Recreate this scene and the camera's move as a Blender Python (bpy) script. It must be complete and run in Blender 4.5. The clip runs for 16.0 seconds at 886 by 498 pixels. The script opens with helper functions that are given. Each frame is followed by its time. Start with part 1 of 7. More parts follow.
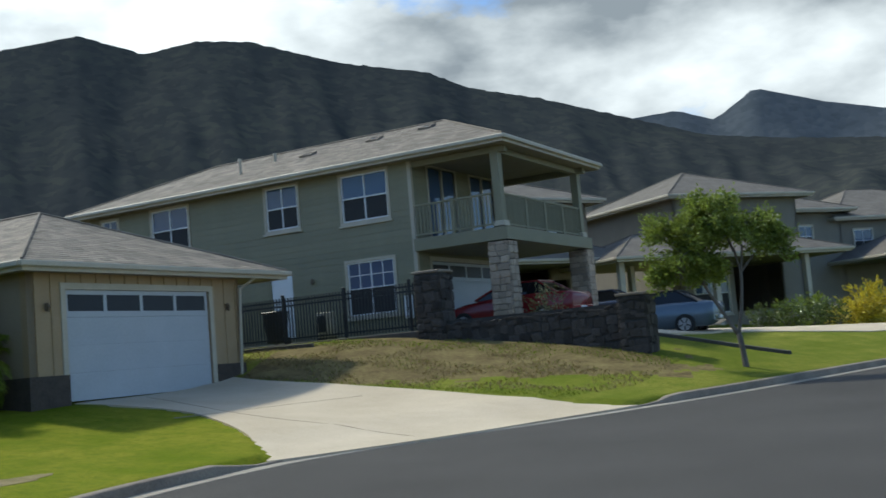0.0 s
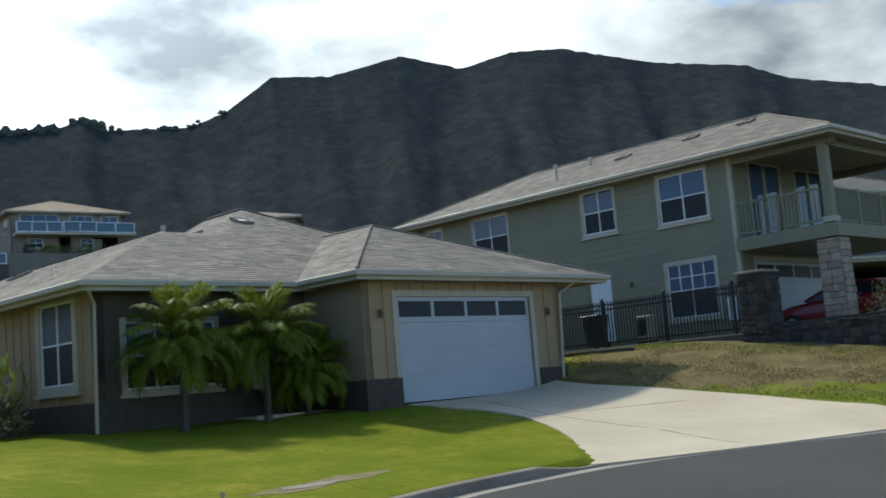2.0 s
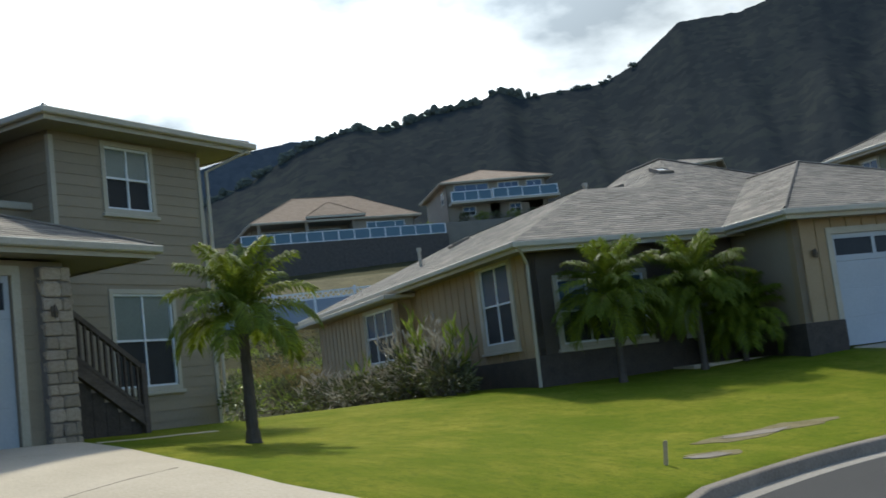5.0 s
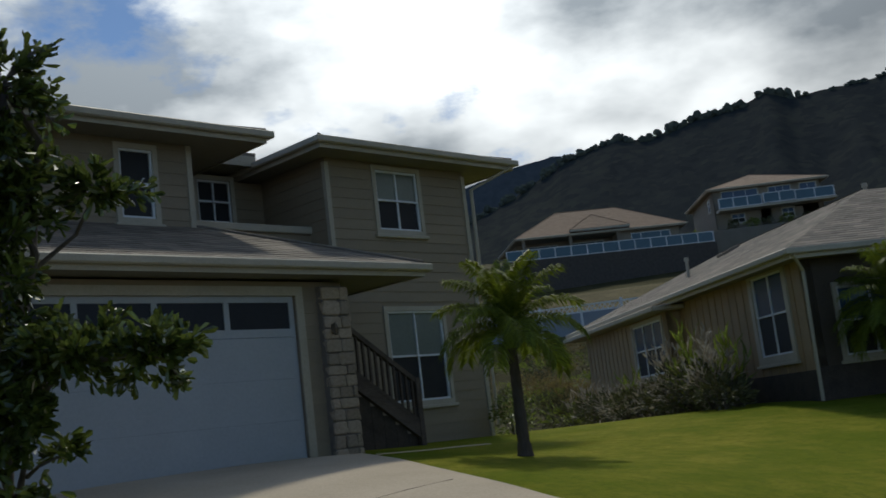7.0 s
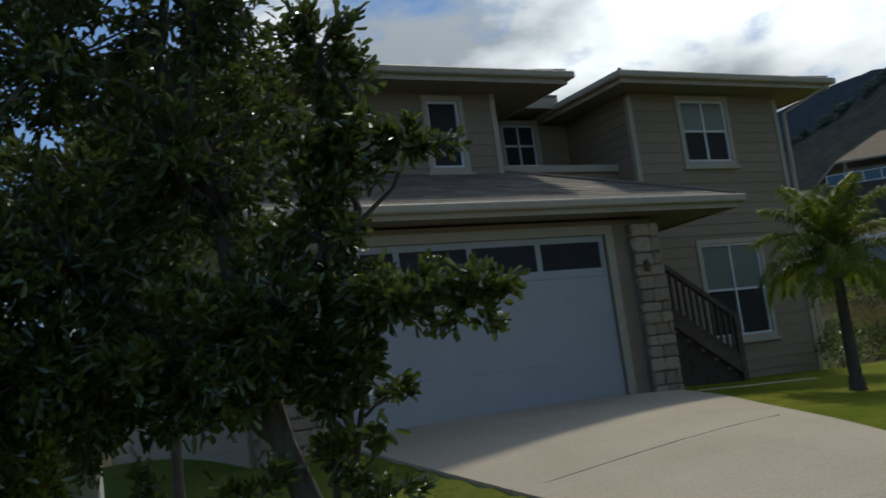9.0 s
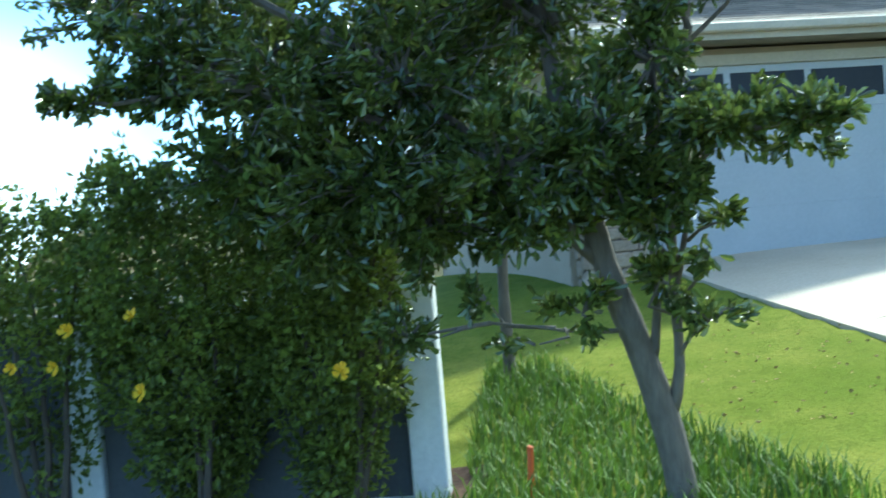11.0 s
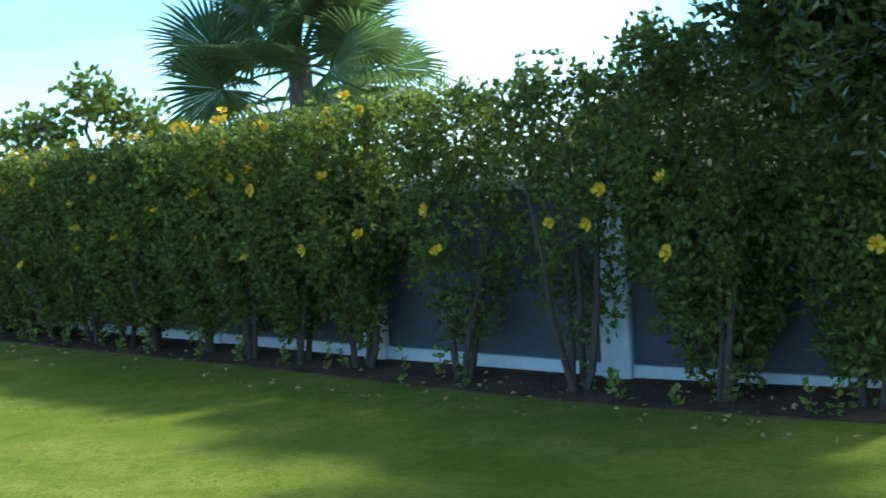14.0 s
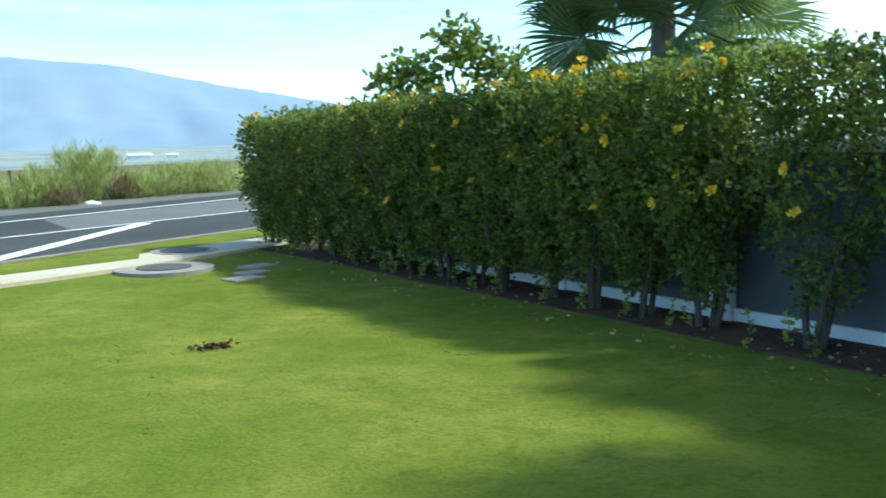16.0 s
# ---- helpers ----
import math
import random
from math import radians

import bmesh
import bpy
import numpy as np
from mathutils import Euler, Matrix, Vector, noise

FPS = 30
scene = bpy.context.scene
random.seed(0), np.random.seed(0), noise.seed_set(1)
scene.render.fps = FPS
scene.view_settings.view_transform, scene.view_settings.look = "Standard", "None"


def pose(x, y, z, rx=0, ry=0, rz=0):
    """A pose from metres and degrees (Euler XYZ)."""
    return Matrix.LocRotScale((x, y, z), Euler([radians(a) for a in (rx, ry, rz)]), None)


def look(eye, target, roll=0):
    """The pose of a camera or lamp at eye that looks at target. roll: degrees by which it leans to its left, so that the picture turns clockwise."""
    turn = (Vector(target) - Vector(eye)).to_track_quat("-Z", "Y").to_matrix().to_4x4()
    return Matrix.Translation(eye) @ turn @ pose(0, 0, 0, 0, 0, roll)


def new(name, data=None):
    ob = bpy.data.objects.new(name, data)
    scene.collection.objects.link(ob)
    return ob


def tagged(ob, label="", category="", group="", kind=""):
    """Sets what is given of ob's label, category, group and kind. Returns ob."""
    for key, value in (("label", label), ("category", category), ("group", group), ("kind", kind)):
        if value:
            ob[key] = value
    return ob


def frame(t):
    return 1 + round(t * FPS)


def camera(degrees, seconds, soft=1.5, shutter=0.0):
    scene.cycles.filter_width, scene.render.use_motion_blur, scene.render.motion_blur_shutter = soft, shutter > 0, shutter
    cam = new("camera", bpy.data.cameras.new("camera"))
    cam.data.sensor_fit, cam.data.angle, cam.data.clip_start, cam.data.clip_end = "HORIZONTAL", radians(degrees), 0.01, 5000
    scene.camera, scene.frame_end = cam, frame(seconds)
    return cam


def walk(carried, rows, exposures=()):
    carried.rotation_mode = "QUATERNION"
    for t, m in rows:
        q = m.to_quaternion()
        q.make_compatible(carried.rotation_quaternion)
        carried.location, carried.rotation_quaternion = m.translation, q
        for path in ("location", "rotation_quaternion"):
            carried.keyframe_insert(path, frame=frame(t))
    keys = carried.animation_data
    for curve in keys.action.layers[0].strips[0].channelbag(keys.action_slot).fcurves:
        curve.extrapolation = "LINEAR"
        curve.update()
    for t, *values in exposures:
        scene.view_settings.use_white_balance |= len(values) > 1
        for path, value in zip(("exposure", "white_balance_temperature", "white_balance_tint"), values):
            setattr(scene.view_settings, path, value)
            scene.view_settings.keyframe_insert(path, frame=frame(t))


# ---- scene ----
# camera: hand-held, turning on the spot from the uphill houses round to the hedge
TURN = [  # seconds, azimuth, pitch up, roll
    (0.0, -8.62, 5.63, -4.93),
    (0.5, -12.61, 6.37, -4.98),
    (1.0, -16.43, 6.66, -5.01),
    (1.5, -20.37, 6.34, -4.16),
    (2.0, -25.25, 7.22, -4.70),
    (2.5, -27.86, 6.85, -5.91),
    (3.0, -31.00, 5.98, -5.99),
    (3.5, -35.30, 5.82, -6.14),
    (4.0, -39.52, 5.35, -5.42),
    (4.5, -43.50, 5.63, -5.56),
    (4.7, -45.12, 6.15, -6.20),
    (6.8, -60.32, 9.02, -6.54),
    (7.0, -61.37, 9.24, -6.81),
    (7.5, -64.96, 9.54, -7.33),
    (8.0, -68.07, 9.54, -7.91),
    (8.5, -73.01, 9.17, -7.86),
    (10.8, -93.80, 1.39, -5.51),
    (11.0, -95.81, 0.65, -4.96),
    (11.5, -102.29, -0.69, -4.46),
    (12.0, -107.40, -0.28, -4.71),
    (12.5, -111.97, -0.88, -4.70),
    (13.0, -115.63, -2.49, -4.40),
    (13.5, -119.59, -3.62, -4.21),
    (14.0, -123.49, -4.44, -3.63),
    (14.5, -128.04, -4.34, -3.39),
    (15.0, -133.18, -4.32, -3.12),
    (15.5, -136.96, -6.07, -1.96),
    (16.0, -141.82, -6.22, -1.28),
]
EYE_Z = 1.75


def gaze(az, pitch, roll, x=0.0, y=0.0, z=EYE_Z):
    return pose(x, y, z, 0, 0, -az) @ pose(0, 0, 0, 90 + pitch) @ pose(0, 0, 0, 0, 0, roll)


cam = camera(44.28, 16.0, soft=1.6, shutter=0.3)
walk(cam, [(t, gaze(a, p, r)) for t, a, p, r in TURN],
     exposures=[(0.0, 0.6, 6150, 2), (4.7, 0.6, 6150, 3), (6.8, -0.6, 6350, 6), (8.7, -0.65, 6350, 6), (10.8, 1.8, 5350, -9), (11.2, 1.8, 5300, -11), (11.6, 1.75, 5250, -11), (12.0, 1.65, 5250, -11), (13.0, 1.5, 5250, -9), (14.0, 1.4, 5300, -10), (16.0, 1.3, 5550, -11)])

# ---- world and sun ----
SUN_AZ, SUN_EL = -64.0, 50.0
world = bpy.data.worlds.new("sky")
scene.world = world
world.use_nodes = True
wn, wl = world.node_tree.nodes, world.node_tree.links
wn.clear()
w_out = wn.new("ShaderNodeOutputWorld")
w_bg = wn.new("ShaderNodeBackground")
sky = wn.new("ShaderNodeTexSky")
sky.sky_type, sky.sun_disc = "NISHITA", False
sky.sun_elevation, sky.sun_rotation = radians(SUN_EL), radians(SUN_AZ)
sky.altitude, sky.air_density, sky.dust_density, sky.ozone_density = 150, 0.8, 0.05, 4.0
w_bg.inputs["Strength"].default_value = 0.13
w_co = wn.new("ShaderNodeTexCoord")
w_map = wn.new("ShaderNodeMapping")
w_map.inputs["Scale"].default_value = (1.7, 1.7, 3.4)
w_map.inputs["Location"].default_value = (0.35, 0.0, 0.2)
w_n1 = wn.new("ShaderNodeTexNoise")
w_n1.inputs["Scale"].default_value, w_n1.inputs["Detail"].default_value = 1.9, 10
w_n1.inputs["Roughness"].default_value = 0.6
w_r1 = wn.new("ShaderNodeValToRGB")
w_r1.color_ramp.elements[0].position, w_r1.color_ramp.elements[1].position = 0.47, 0.56
w_n2 = wn.new("ShaderNodeTexNoise")
w_n2.inputs["Scale"].default_value, w_n2.inputs["Detail"].default_value = 2.2, 7
w_r2 = wn.new("ShaderNodeValToRGB")
w_r2.color_ramp.elements[0].position, w_r2.color_ramp.elements[1].position = 0.40, 0.64
w_r2.color_ramp.elements[0].color = (2.4, 2.65, 2.95, 1)
w_r2.color_ramp.elements[1].color = (9.8, 9.9, 10.0, 1)
w_r1.color_ramp.elements[0].color = (0.04, 0.04, 0.04, 1)
# the cloud bank hangs over the mountains and thins out over the plain
w_sep = wn.new("ShaderNodeVectorMath")
w_sep.operation = "DOT_PRODUCT"
w_sep.inputs[1].default_value = (math.sin(radians(-25)), math.cos(radians(-25)), 0.0)
w_mr = wn.new("ShaderNodeMapRange")
w_mr.inputs["From Min"].default_value, w_mr.inputs["From Max"].default_value = -0.12, 0.5
w_mr.inputs["To Min"].default_value, w_mr.inputs["To Max"].default_value = -0.5, 0.12
w_add = wn.new("ShaderNodeMath")
w_add.operation = "ADD"
w_mix = wn.new("ShaderNodeMix")
w_mix.data_type = "RGBA"
wl.new(w_co.outputs["Generated"], w_map.inputs["Vector"])
wl.new(w_map.outputs[0], w_n1.inputs["Vector"])
wl.new(w_map.outputs[0], w_n2.inputs["Vector"])
wl.new(w_co.outputs["Generated"], w_sep.inputs[0])
wl.new(w_sep.outputs["Value"], w_mr.inputs["Value"])
wl.new(w_n1.outputs["Fac"], w_add.inputs[0])
wl.new(w_mr.outputs[0], w_add.inputs[1])
wl.new(w_add.outputs[0], w_r1.inputs["Fac"])
wl.new(w_n2.outputs["Fac"], w_r2.inputs["Fac"])
# clouds glow towards the sun and are greyer away from it
w_sd = wn.new("ShaderNodeVectorMath")
w_sd.operation = "DOT_PRODUCT"
w_sd.inputs[1].default_value = (math.sin(radians(SUN_AZ)) * math.cos(radians(SUN_EL)), math.cos(radians(SUN_AZ)) * math.cos(radians(SUN_EL)), math.sin(radians(SUN_EL)))
w_sm = wn.new("ShaderNodeMapRange")
w_sm.inputs["From Min"].default_value, w_sm.inputs["From Max"].default_value = 0.72, 0.95
w_sm.inputs["To Min"].default_value, w_sm.inputs["To Max"].default_value = 0.68, 2.5
w_sc = wn.new("ShaderNodeVectorMath")
w_sc.operation = "SCALE"
wl.new(w_co.outputs["Generated"], w_sd.inputs[0])
wl.new(w_sd.outputs["Value"], w_sm.inputs["Value"])
wl.new(w_r2.outputs["Color"], w_sc.inputs[0])
wl.new(w_sm.outputs[0], w_sc.inputs["Scale"])
wl.new(w_r1.outputs["Color"], w_mix.inputs["Factor"])
wl.new(sky.outputs[0], w_mix.inputs["A"])
wl.new(w_sc.outputs[0], w_mix.inputs["B"])
# a bank of bright cloud low over the hedge
w_gd = wn.new("ShaderNodeVectorMath")
w_gd.operation = "DOT_PRODUCT"
w_gd.inputs[1].default_value = (math.sin(radians(-118.5)) * math.cos(radians(6)), math.cos(radians(-118.5)) * math.cos(radians(6)), math.sin(radians(6)))
w_gm = wn.new("ShaderNodeMapRange")
w_gm.interpolation_type = "SMOOTHSTEP"
w_gm.inputs["From Min"].default_value, w_gm.inputs["From Max"].default_value = 0.9885, 0.9990
w_gm.inputs["To Max"].default_value = 0.55
w_m2 = wn.new("ShaderNodeMix")
w_m2.data_type = "RGBA"
w_m2.inputs["B"].default_value = (5.5, 5.5, 5.5, 1)
wl.new(w_co.outputs["Generated"], w_gd.inputs[0])
wl.new(w_gd.outputs["Value"], w_gm.inputs["Value"])
wl.new(w_gm.outputs[0], w_m2.inputs["Factor"])
wl.new(w_mix.outputs["Result"], w_m2.inputs["A"])
# thin streaks of cloud low in the sky
w_m3 = wn.new("ShaderNodeMapping")
w_m3.inputs["Scale"].default_value = (2.4, 2.4, 17.0)
w_n3 = wn.new("ShaderNodeTexNoise")
w_n3.inputs["Scale"].default_value, w_n3.inputs["Detail"].default_value = 1.7, 8
w_r3 = wn.new("ShaderNodeMapRange")
w_r3.inputs["From Min"].default_value, w_r3.inputs["From Max"].default_value = 0.5, 0.75
w_z = wn.new("ShaderNodeSeparateXYZ")
w_zr = wn.new("ShaderNodeValToRGB")
for pos, val in ((0.03, 0.0), (0.075, 1.0), (0.11, 0.9), (0.17, 0.0)):
    w_zr.color_ramp.elements.new(pos).color = (val, val, val, 1)
w_zr.color_ramp.elements[0].color = (0, 0, 0, 1)
w_zr.color_ramp.elements[len(w_zr.color_ramp.elements) - 1].color = (0, 0, 0, 1)
w_k = wn.new("ShaderNodeMath")
w_k.operation = "MULTIPLY"
w_m4 = wn.new("ShaderNodeMix")
w_m4.data_type = "RGBA"
w_m4.inputs["B"].default_value = (3.4, 3.45, 3.6, 1)
wl.new(w_co.outputs["Generated"], w_m3.inputs["Vector"])
wl.new(w_m3.outputs[0], w_n3.inputs["Vector"])
wl.new(w_n3.outputs["Fac"], w_r3.inputs["Value"])
wl.new(w_co.outputs["Generated"], w_z.inputs[0])
wl.new(w_z.outputs["Z"], w_zr.inputs["Fac"])
wl.new(w_r3.outputs[0], w_k.inputs[0])
wl.new(w_zr.outputs["Color"], w_k.inputs[1])
wl.new(w_k.outputs[0], w_m4.inputs["Factor"])
wl.new(w_m2.outputs["Result"], w_m4.inputs["A"])
wl.new(w_m4.outputs["Result"], w_bg.inputs["Color"])
wl.new(w_bg.outputs[0], w_out.inputs["Surface"])

sun = new("sun", bpy.data.lights.new("sun", "SUN"))
sun.data.energy, sun.data.angle, sun.data.color = 2.3, radians(4.0), (1.0, 0.91, 0.76)
_d = Vector((math.sin(radians(SUN_AZ)) * math.cos(radians(SUN_EL)), math.cos(radians(SUN_AZ)) * math.cos(radians(SUN_EL)), math.sin(radians(SUN_EL))))
sun.matrix_world = look(_d * 60, (0, 0, 0))

# ---- materials ----
def material(name, dark, light, rough=0.7, scale=4.0, fine=40.0, bump=0.3, metal=0.0, spread=(0.3, 0.7), island=0.0, objvar=0.0, spec=0.5, stretch=(1, 1, 1), translucent=0.0):
    """Two-scale noise between two colours, with fine bump; island and objvar vary the value piece by piece."""
    m = bpy.data.materials.new(name)
    m.use_nodes = True
    n, l = m.node_tree.nodes, m.node_tree.links
    b = n["Principled BSDF"]
    co = n.new("ShaderNodeTexCoord")
    mp = n.new("ShaderNodeMapping")
    mp.inputs["Scale"].default_value = stretch
    l.new(co.outputs["Object"], mp.inputs["Vector"])
    n1, n2 = n.new("ShaderNodeTexNoise"), n.new("ShaderNodeTexNoise")
    n1.inputs["Scale"].default_value, n1.inputs["Detail"].default_value = scale, 5
    n2.inputs["Scale"].default_value, n2.inputs["Detail"].default_value = fine, 3
    l.new(mp.outputs[0], n1.inputs["Vector"])
    l.new(mp.outputs[0], n2.inputs["Vector"])
    mx = n.new("ShaderNodeMath")
    mx.operation = "MULTIPLY_ADD"
    mx.inputs[1].default_value = 0.45
    l.new(n2.outputs["Fac"], mx.inputs[0])
    h = n.new("ShaderNodeMath")
    h.operation = "MULTIPLY"
    h.inputs[1].default_value = 0.55
    l.new(n1.outputs["Fac"], h.inputs[0])
    l.new(h.outputs[0], mx.inputs[2])
    r = n.new("ShaderNodeValToRGB")
    r.color_ramp.elements[0].position, r.color_ramp.elements[1].position = spread
    r.color_ramp.elements[0].color, r.color_ramp.elements[1].color = (*dark, 1), (*light, 1)
    l.new(mx.outputs[0], r.inputs["Fac"])
    last = r.outputs["Color"]
    if island or objvar:
        src = n.new("ShaderNodeNewGeometry").outputs["Random Per Island"] if island else n.new("ShaderNodeObjectInfo").outputs["Random"]
        amount = island or objvar
        mr = n.new("ShaderNodeMapRange")
        mr.inputs["To Min"].default_value, mr.inputs["To Max"].default_value = 1 - amount, 1 + amount
        l.new(src, mr.inputs["Value"])
        hs = n.new("ShaderNodeHueSaturation")
        l.new(mr.outputs[0], hs.inputs["Value"])
        l.new(last, hs.inputs["Color"])
        last = hs.outputs["Color"]
    l.new(last, b.inputs["Base Color"])
    b.inputs["Roughness"].default_value, b.inputs["Metallic"].default_value = rough, metal
    b.inputs["Specular IOR Level"].default_value = spec
    if bump:
        bp = n.new("ShaderNodeBump")
        bp.inputs["Strength"].default_value, bp.inputs["Distance"].default_value = bump, 0.02
        l.new(n2.outputs["Fac"], bp.inputs["Height"])
        l.new(bp.outputs[0], b.inputs["Normal"])
    if translucent:
        tr = n.new("ShaderNodeBsdfTranslucent")
        ad = n.new("ShaderNodeMixShader")
        ad.inputs[0].default_value = translucent
        l.new(last, tr.inputs["Color"])
        l.new(b.outputs[0], ad.inputs[1])
        l.new(tr.outputs[0], ad.inputs[2])
        l.new(ad.outputs[0], n["Material Output"].inputs["Surface"])
    return m


def glass(name, tint=(0.02, 0.025, 0.03), rough=0.03):
    m = bpy.data.materials.new(name)
    m.use_nodes = True
    b = m.node_tree.nodes["Principled BSDF"]
    b.inputs["Base Color"].default_value = (*tint, 1)
    b.inputs["Roughness"].default_value = rough
    b.inputs["Specular IOR Level"].default_value = 0.4
    return m


M_ASPHALT = material("asphalt", (0.040, 0.038, 0.036), (0.070, 0.067, 0.064), 0.9, 0.35, 60, 0.5, spec=0.25)
M_CONCRETE = material("concrete", (0.42, 0.345, 0.24), (0.60, 0.51, 0.38), 0.85, 0.7, 30, 0.25)
M_KERB = material("kerb concrete", (0.15, 0.12, 0.092), (0.31, 0.26, 0.20), 0.9, 1.5, 30, 0.4)
M_GUTTER = material("gutter pan", (0.22, 0.195, 0.16), (0.36, 0.32, 0.265), 0.9, 1.0, 30, 0.3)
M_PAINT = material("road paint", (0.55, 0.55, 0.52), (0.78, 0.78, 0.74), 0.8, 3, 40, 0.2)
M_DRYLAWN = material("dry bank grass", (0.075, 0.052, 0.028), (0.235, 0.195, 0.085), 0.95, 1.8, 9, 1.0, spec=0.05)
M_SOIL = material("soil", (0.045, 0.027, 0.018), (0.13, 0.082, 0.054), 0.95, 3, 25, 1.0, spec=0.1)
M_GREEN = material("green painted siding", (0.190, 0.178, 0.112), (0.228, 0.214, 0.138), 0.6, 1.5, 20, 0.1, objvar=0.05)
M_TAN = material("tan painted siding", (0.29, 0.20, 0.105), (0.36, 0.26, 0.145), 0.65, 1.5, 20, 0.1, objvar=0.05)
M_TAUPE = material("taupe painted siding", (0.245, 0.195, 0.13), (0.295, 0.237, 0.163), 0.65, 1.5, 20, 0.1, objvar=0.05)
# the shade under the entry eaves is put into this dark brown
M_SHADEWALL = material("shaded brown siding", (0.060, 0.046, 0.033), (0.092, 0.072, 0.052), 0.7, 2, 20, 0.2)
M_DARKBASE = material("dark plinth", (0.034, 0.026, 0.020), (0.078, 0.060, 0.046), 0.8, 4, 25, 0.5)
M_TRIM = material("cream trim", (0.37, 0.33, 0.25), (0.49, 0.44, 0.345), 0.55, 2, 25, 0.05)
M_DOOR = material("pale grey door paint", (0.36, 0.385, 0.41), (0.43, 0.455, 0.48), 0.5, 1.2, 20, 0.08)
M_NROOF = material("dark shingles", (0.09, 0.08, 0.066), (0.17, 0.152, 0.13), 0.9, 1.2, 20, 0.6, island=0.08)
M_WHITE = material("white paint", (0.62, 0.64, 0.66), (0.74, 0.76, 0.78), 0.45, 2, 25, 0.05)
M_SHINGLE = material("asphalt shingles", (0.115, 0.096, 0.075), (0.24, 0.205, 0.163), 0.82, 1.2, 26, 0.8, island=0.3)
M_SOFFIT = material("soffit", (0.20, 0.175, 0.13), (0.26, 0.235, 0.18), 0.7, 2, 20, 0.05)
M_STONE = material("pale stone", (0.28, 0.215, 0.155), (0.46, 0.375, 0.285), 0.85, 5, 30, 0.6, objvar=0.25)
M_LAVA = material("dark lava stone", (0.036, 0.031, 0.027), (0.085, 0.074, 0.064), 0.9, 4, 22, 1.0, objvar=0.45)
M_OLDWALL = material("dark weathered concrete", (0.045, 0.041, 0.036), (0.11, 0.10, 0.085), 0.9, 2, 25, 0.6)
M_IRON = material("black iron", (0.012, 0.012, 0.013), (0.022, 0.022, 0.024), 0.45, 6, 50, 0.05)
# the blue of the reflected sky is painted into the panes
M_GLASS = glass("sky-tinted window glass", (0.06, 0.095, 0.165))
M_BLIND = material("grey-green blind behind glass", (0.17, 0.19, 0.17), (0.21, 0.235, 0.21), 0.12, 1.5, 20, 0.0, spec=0.5)
M_SCREEN = material("insect screen", (0.018, 0.019, 0.021), (0.03, 0.031, 0.033), 0.6, 3, 60, 0.0, spec=0.3)
M_DOORGLASS = material("smoked door glass", (0.012, 0.015, 0.022), (0.02, 0.024, 0.032), 0.35, 2, 20, 0.0, spec=0.3)
M_BARK = material("grey bark", (0.07, 0.06, 0.05), (0.18, 0.155, 0.13), 0.9, 4, 25, 0.8, stretch=(1, 1, 0.3))
M_STEM = material("brown stems", (0.045, 0.035, 0.027), (0.10, 0.08, 0.062), 0.9, 5, 25, 0.5, stretch=(1, 1, 0.3))
M_LEAF = material("glossy leaves", (0.046, 0.070, 0.015), (0.155, 0.195, 0.043), 0.20, 2, 20, 0.0, island=0.45, translucent=0.34, spec=0.8)
M_HEDGE = material("hedge leaves", (0.066, 0.098, 0.018), (0.285, 0.335, 0.062), 0.36, 2, 20, 0.0, island=0.5, translucent=0.58)
# young leaves, made paler still for the sunlight on the hedge top
M_SUNNEWLEAF = material("pale sunlit new leaves", (0.17, 0.22, 0.035), (0.40, 0.45, 0.09), 0.36, 2, 20, 0.0, island=0.35, translucent=0.55)
M_PALM = material("palm fronds", (0.085, 0.125, 0.010), (0.275, 0.325, 0.032), 0.5, 2, 20, 0.0, island=0.35, translucent=0.42, spec=0.3)


def lawn_material(name, deep, pale, patch, tuft, grain):
    """Mown grass: broad yellowed patches, hand-sized tufts and a fine grain."""
    m = bpy.data.materials.new(name)
    m.use_nodes = True
    n, l = m.node_tree.nodes, m.node_tree.links
    b = n["Principled BSDF"]
    co = n.new("ShaderNodeTexCoord")
    layers = []
    for scale, detail, lo, hi in ((0.33, 4, 0.36, 0.66), (1.7, 5, 0.36, 0.64), (7.5, 4, 0.48, 0.70), (30.0, 4, 0.32, 0.68)):
        t, r = n.new("ShaderNodeTexNoise"), n.new("ShaderNodeMapRange")
        t.inputs["Scale"].default_value, t.inputs["Detail"].default_value = scale, detail
        t.inputs["Roughness"].default_value = 0.65
        r.inputs["From Min"].default_value, r.inputs["From Max"].default_value = lo, hi
        l.new(co.outputs["Object"], t.inputs["Vector"])
        l.new(t.outputs["Fac"], r.inputs["Value"])
        layers.append(r.outputs[0])
    last = None
    for fac, weight, a, c in (
            (layers[0], 1.0, deep, pale), (layers[1], 0.62, None, patch), (layers[2], 0.55, None, tuft), (layers[3], 0.45, None, grain)):
        mx, w = n.new("ShaderNodeMix"), n.new("ShaderNodeMath")
        mx.data_type = "RGBA"
        w.operation = "MULTIPLY"
        w.inputs[1].default_value = weight
        l.new(fac, w.inputs[0])
        l.new(w.outputs[0], mx.inputs["Factor"])
        if a:
            mx.inputs["A"].default_value = (*a, 1)
        else:
            l.new(last, mx.inputs["A"])
        mx.inputs["B"].default_value = (*c, 1)
        last = mx.outputs["Result"]
    l.new(last, b.inputs["Base Color"])
    bp = n.new("ShaderNodeBump")
    bp.inputs["Strength"].default_value, bp.inputs["Distance"].default_value = 0.5, 0.02
    l.new(layers[3], bp.inputs["Height"])
    l.new(bp.outputs[0], b.inputs["Normal"])
    b.inputs["Roughness"].default_value, b.inputs["Specular IOR Level"].default_value = 0.95, 0.04
    return m


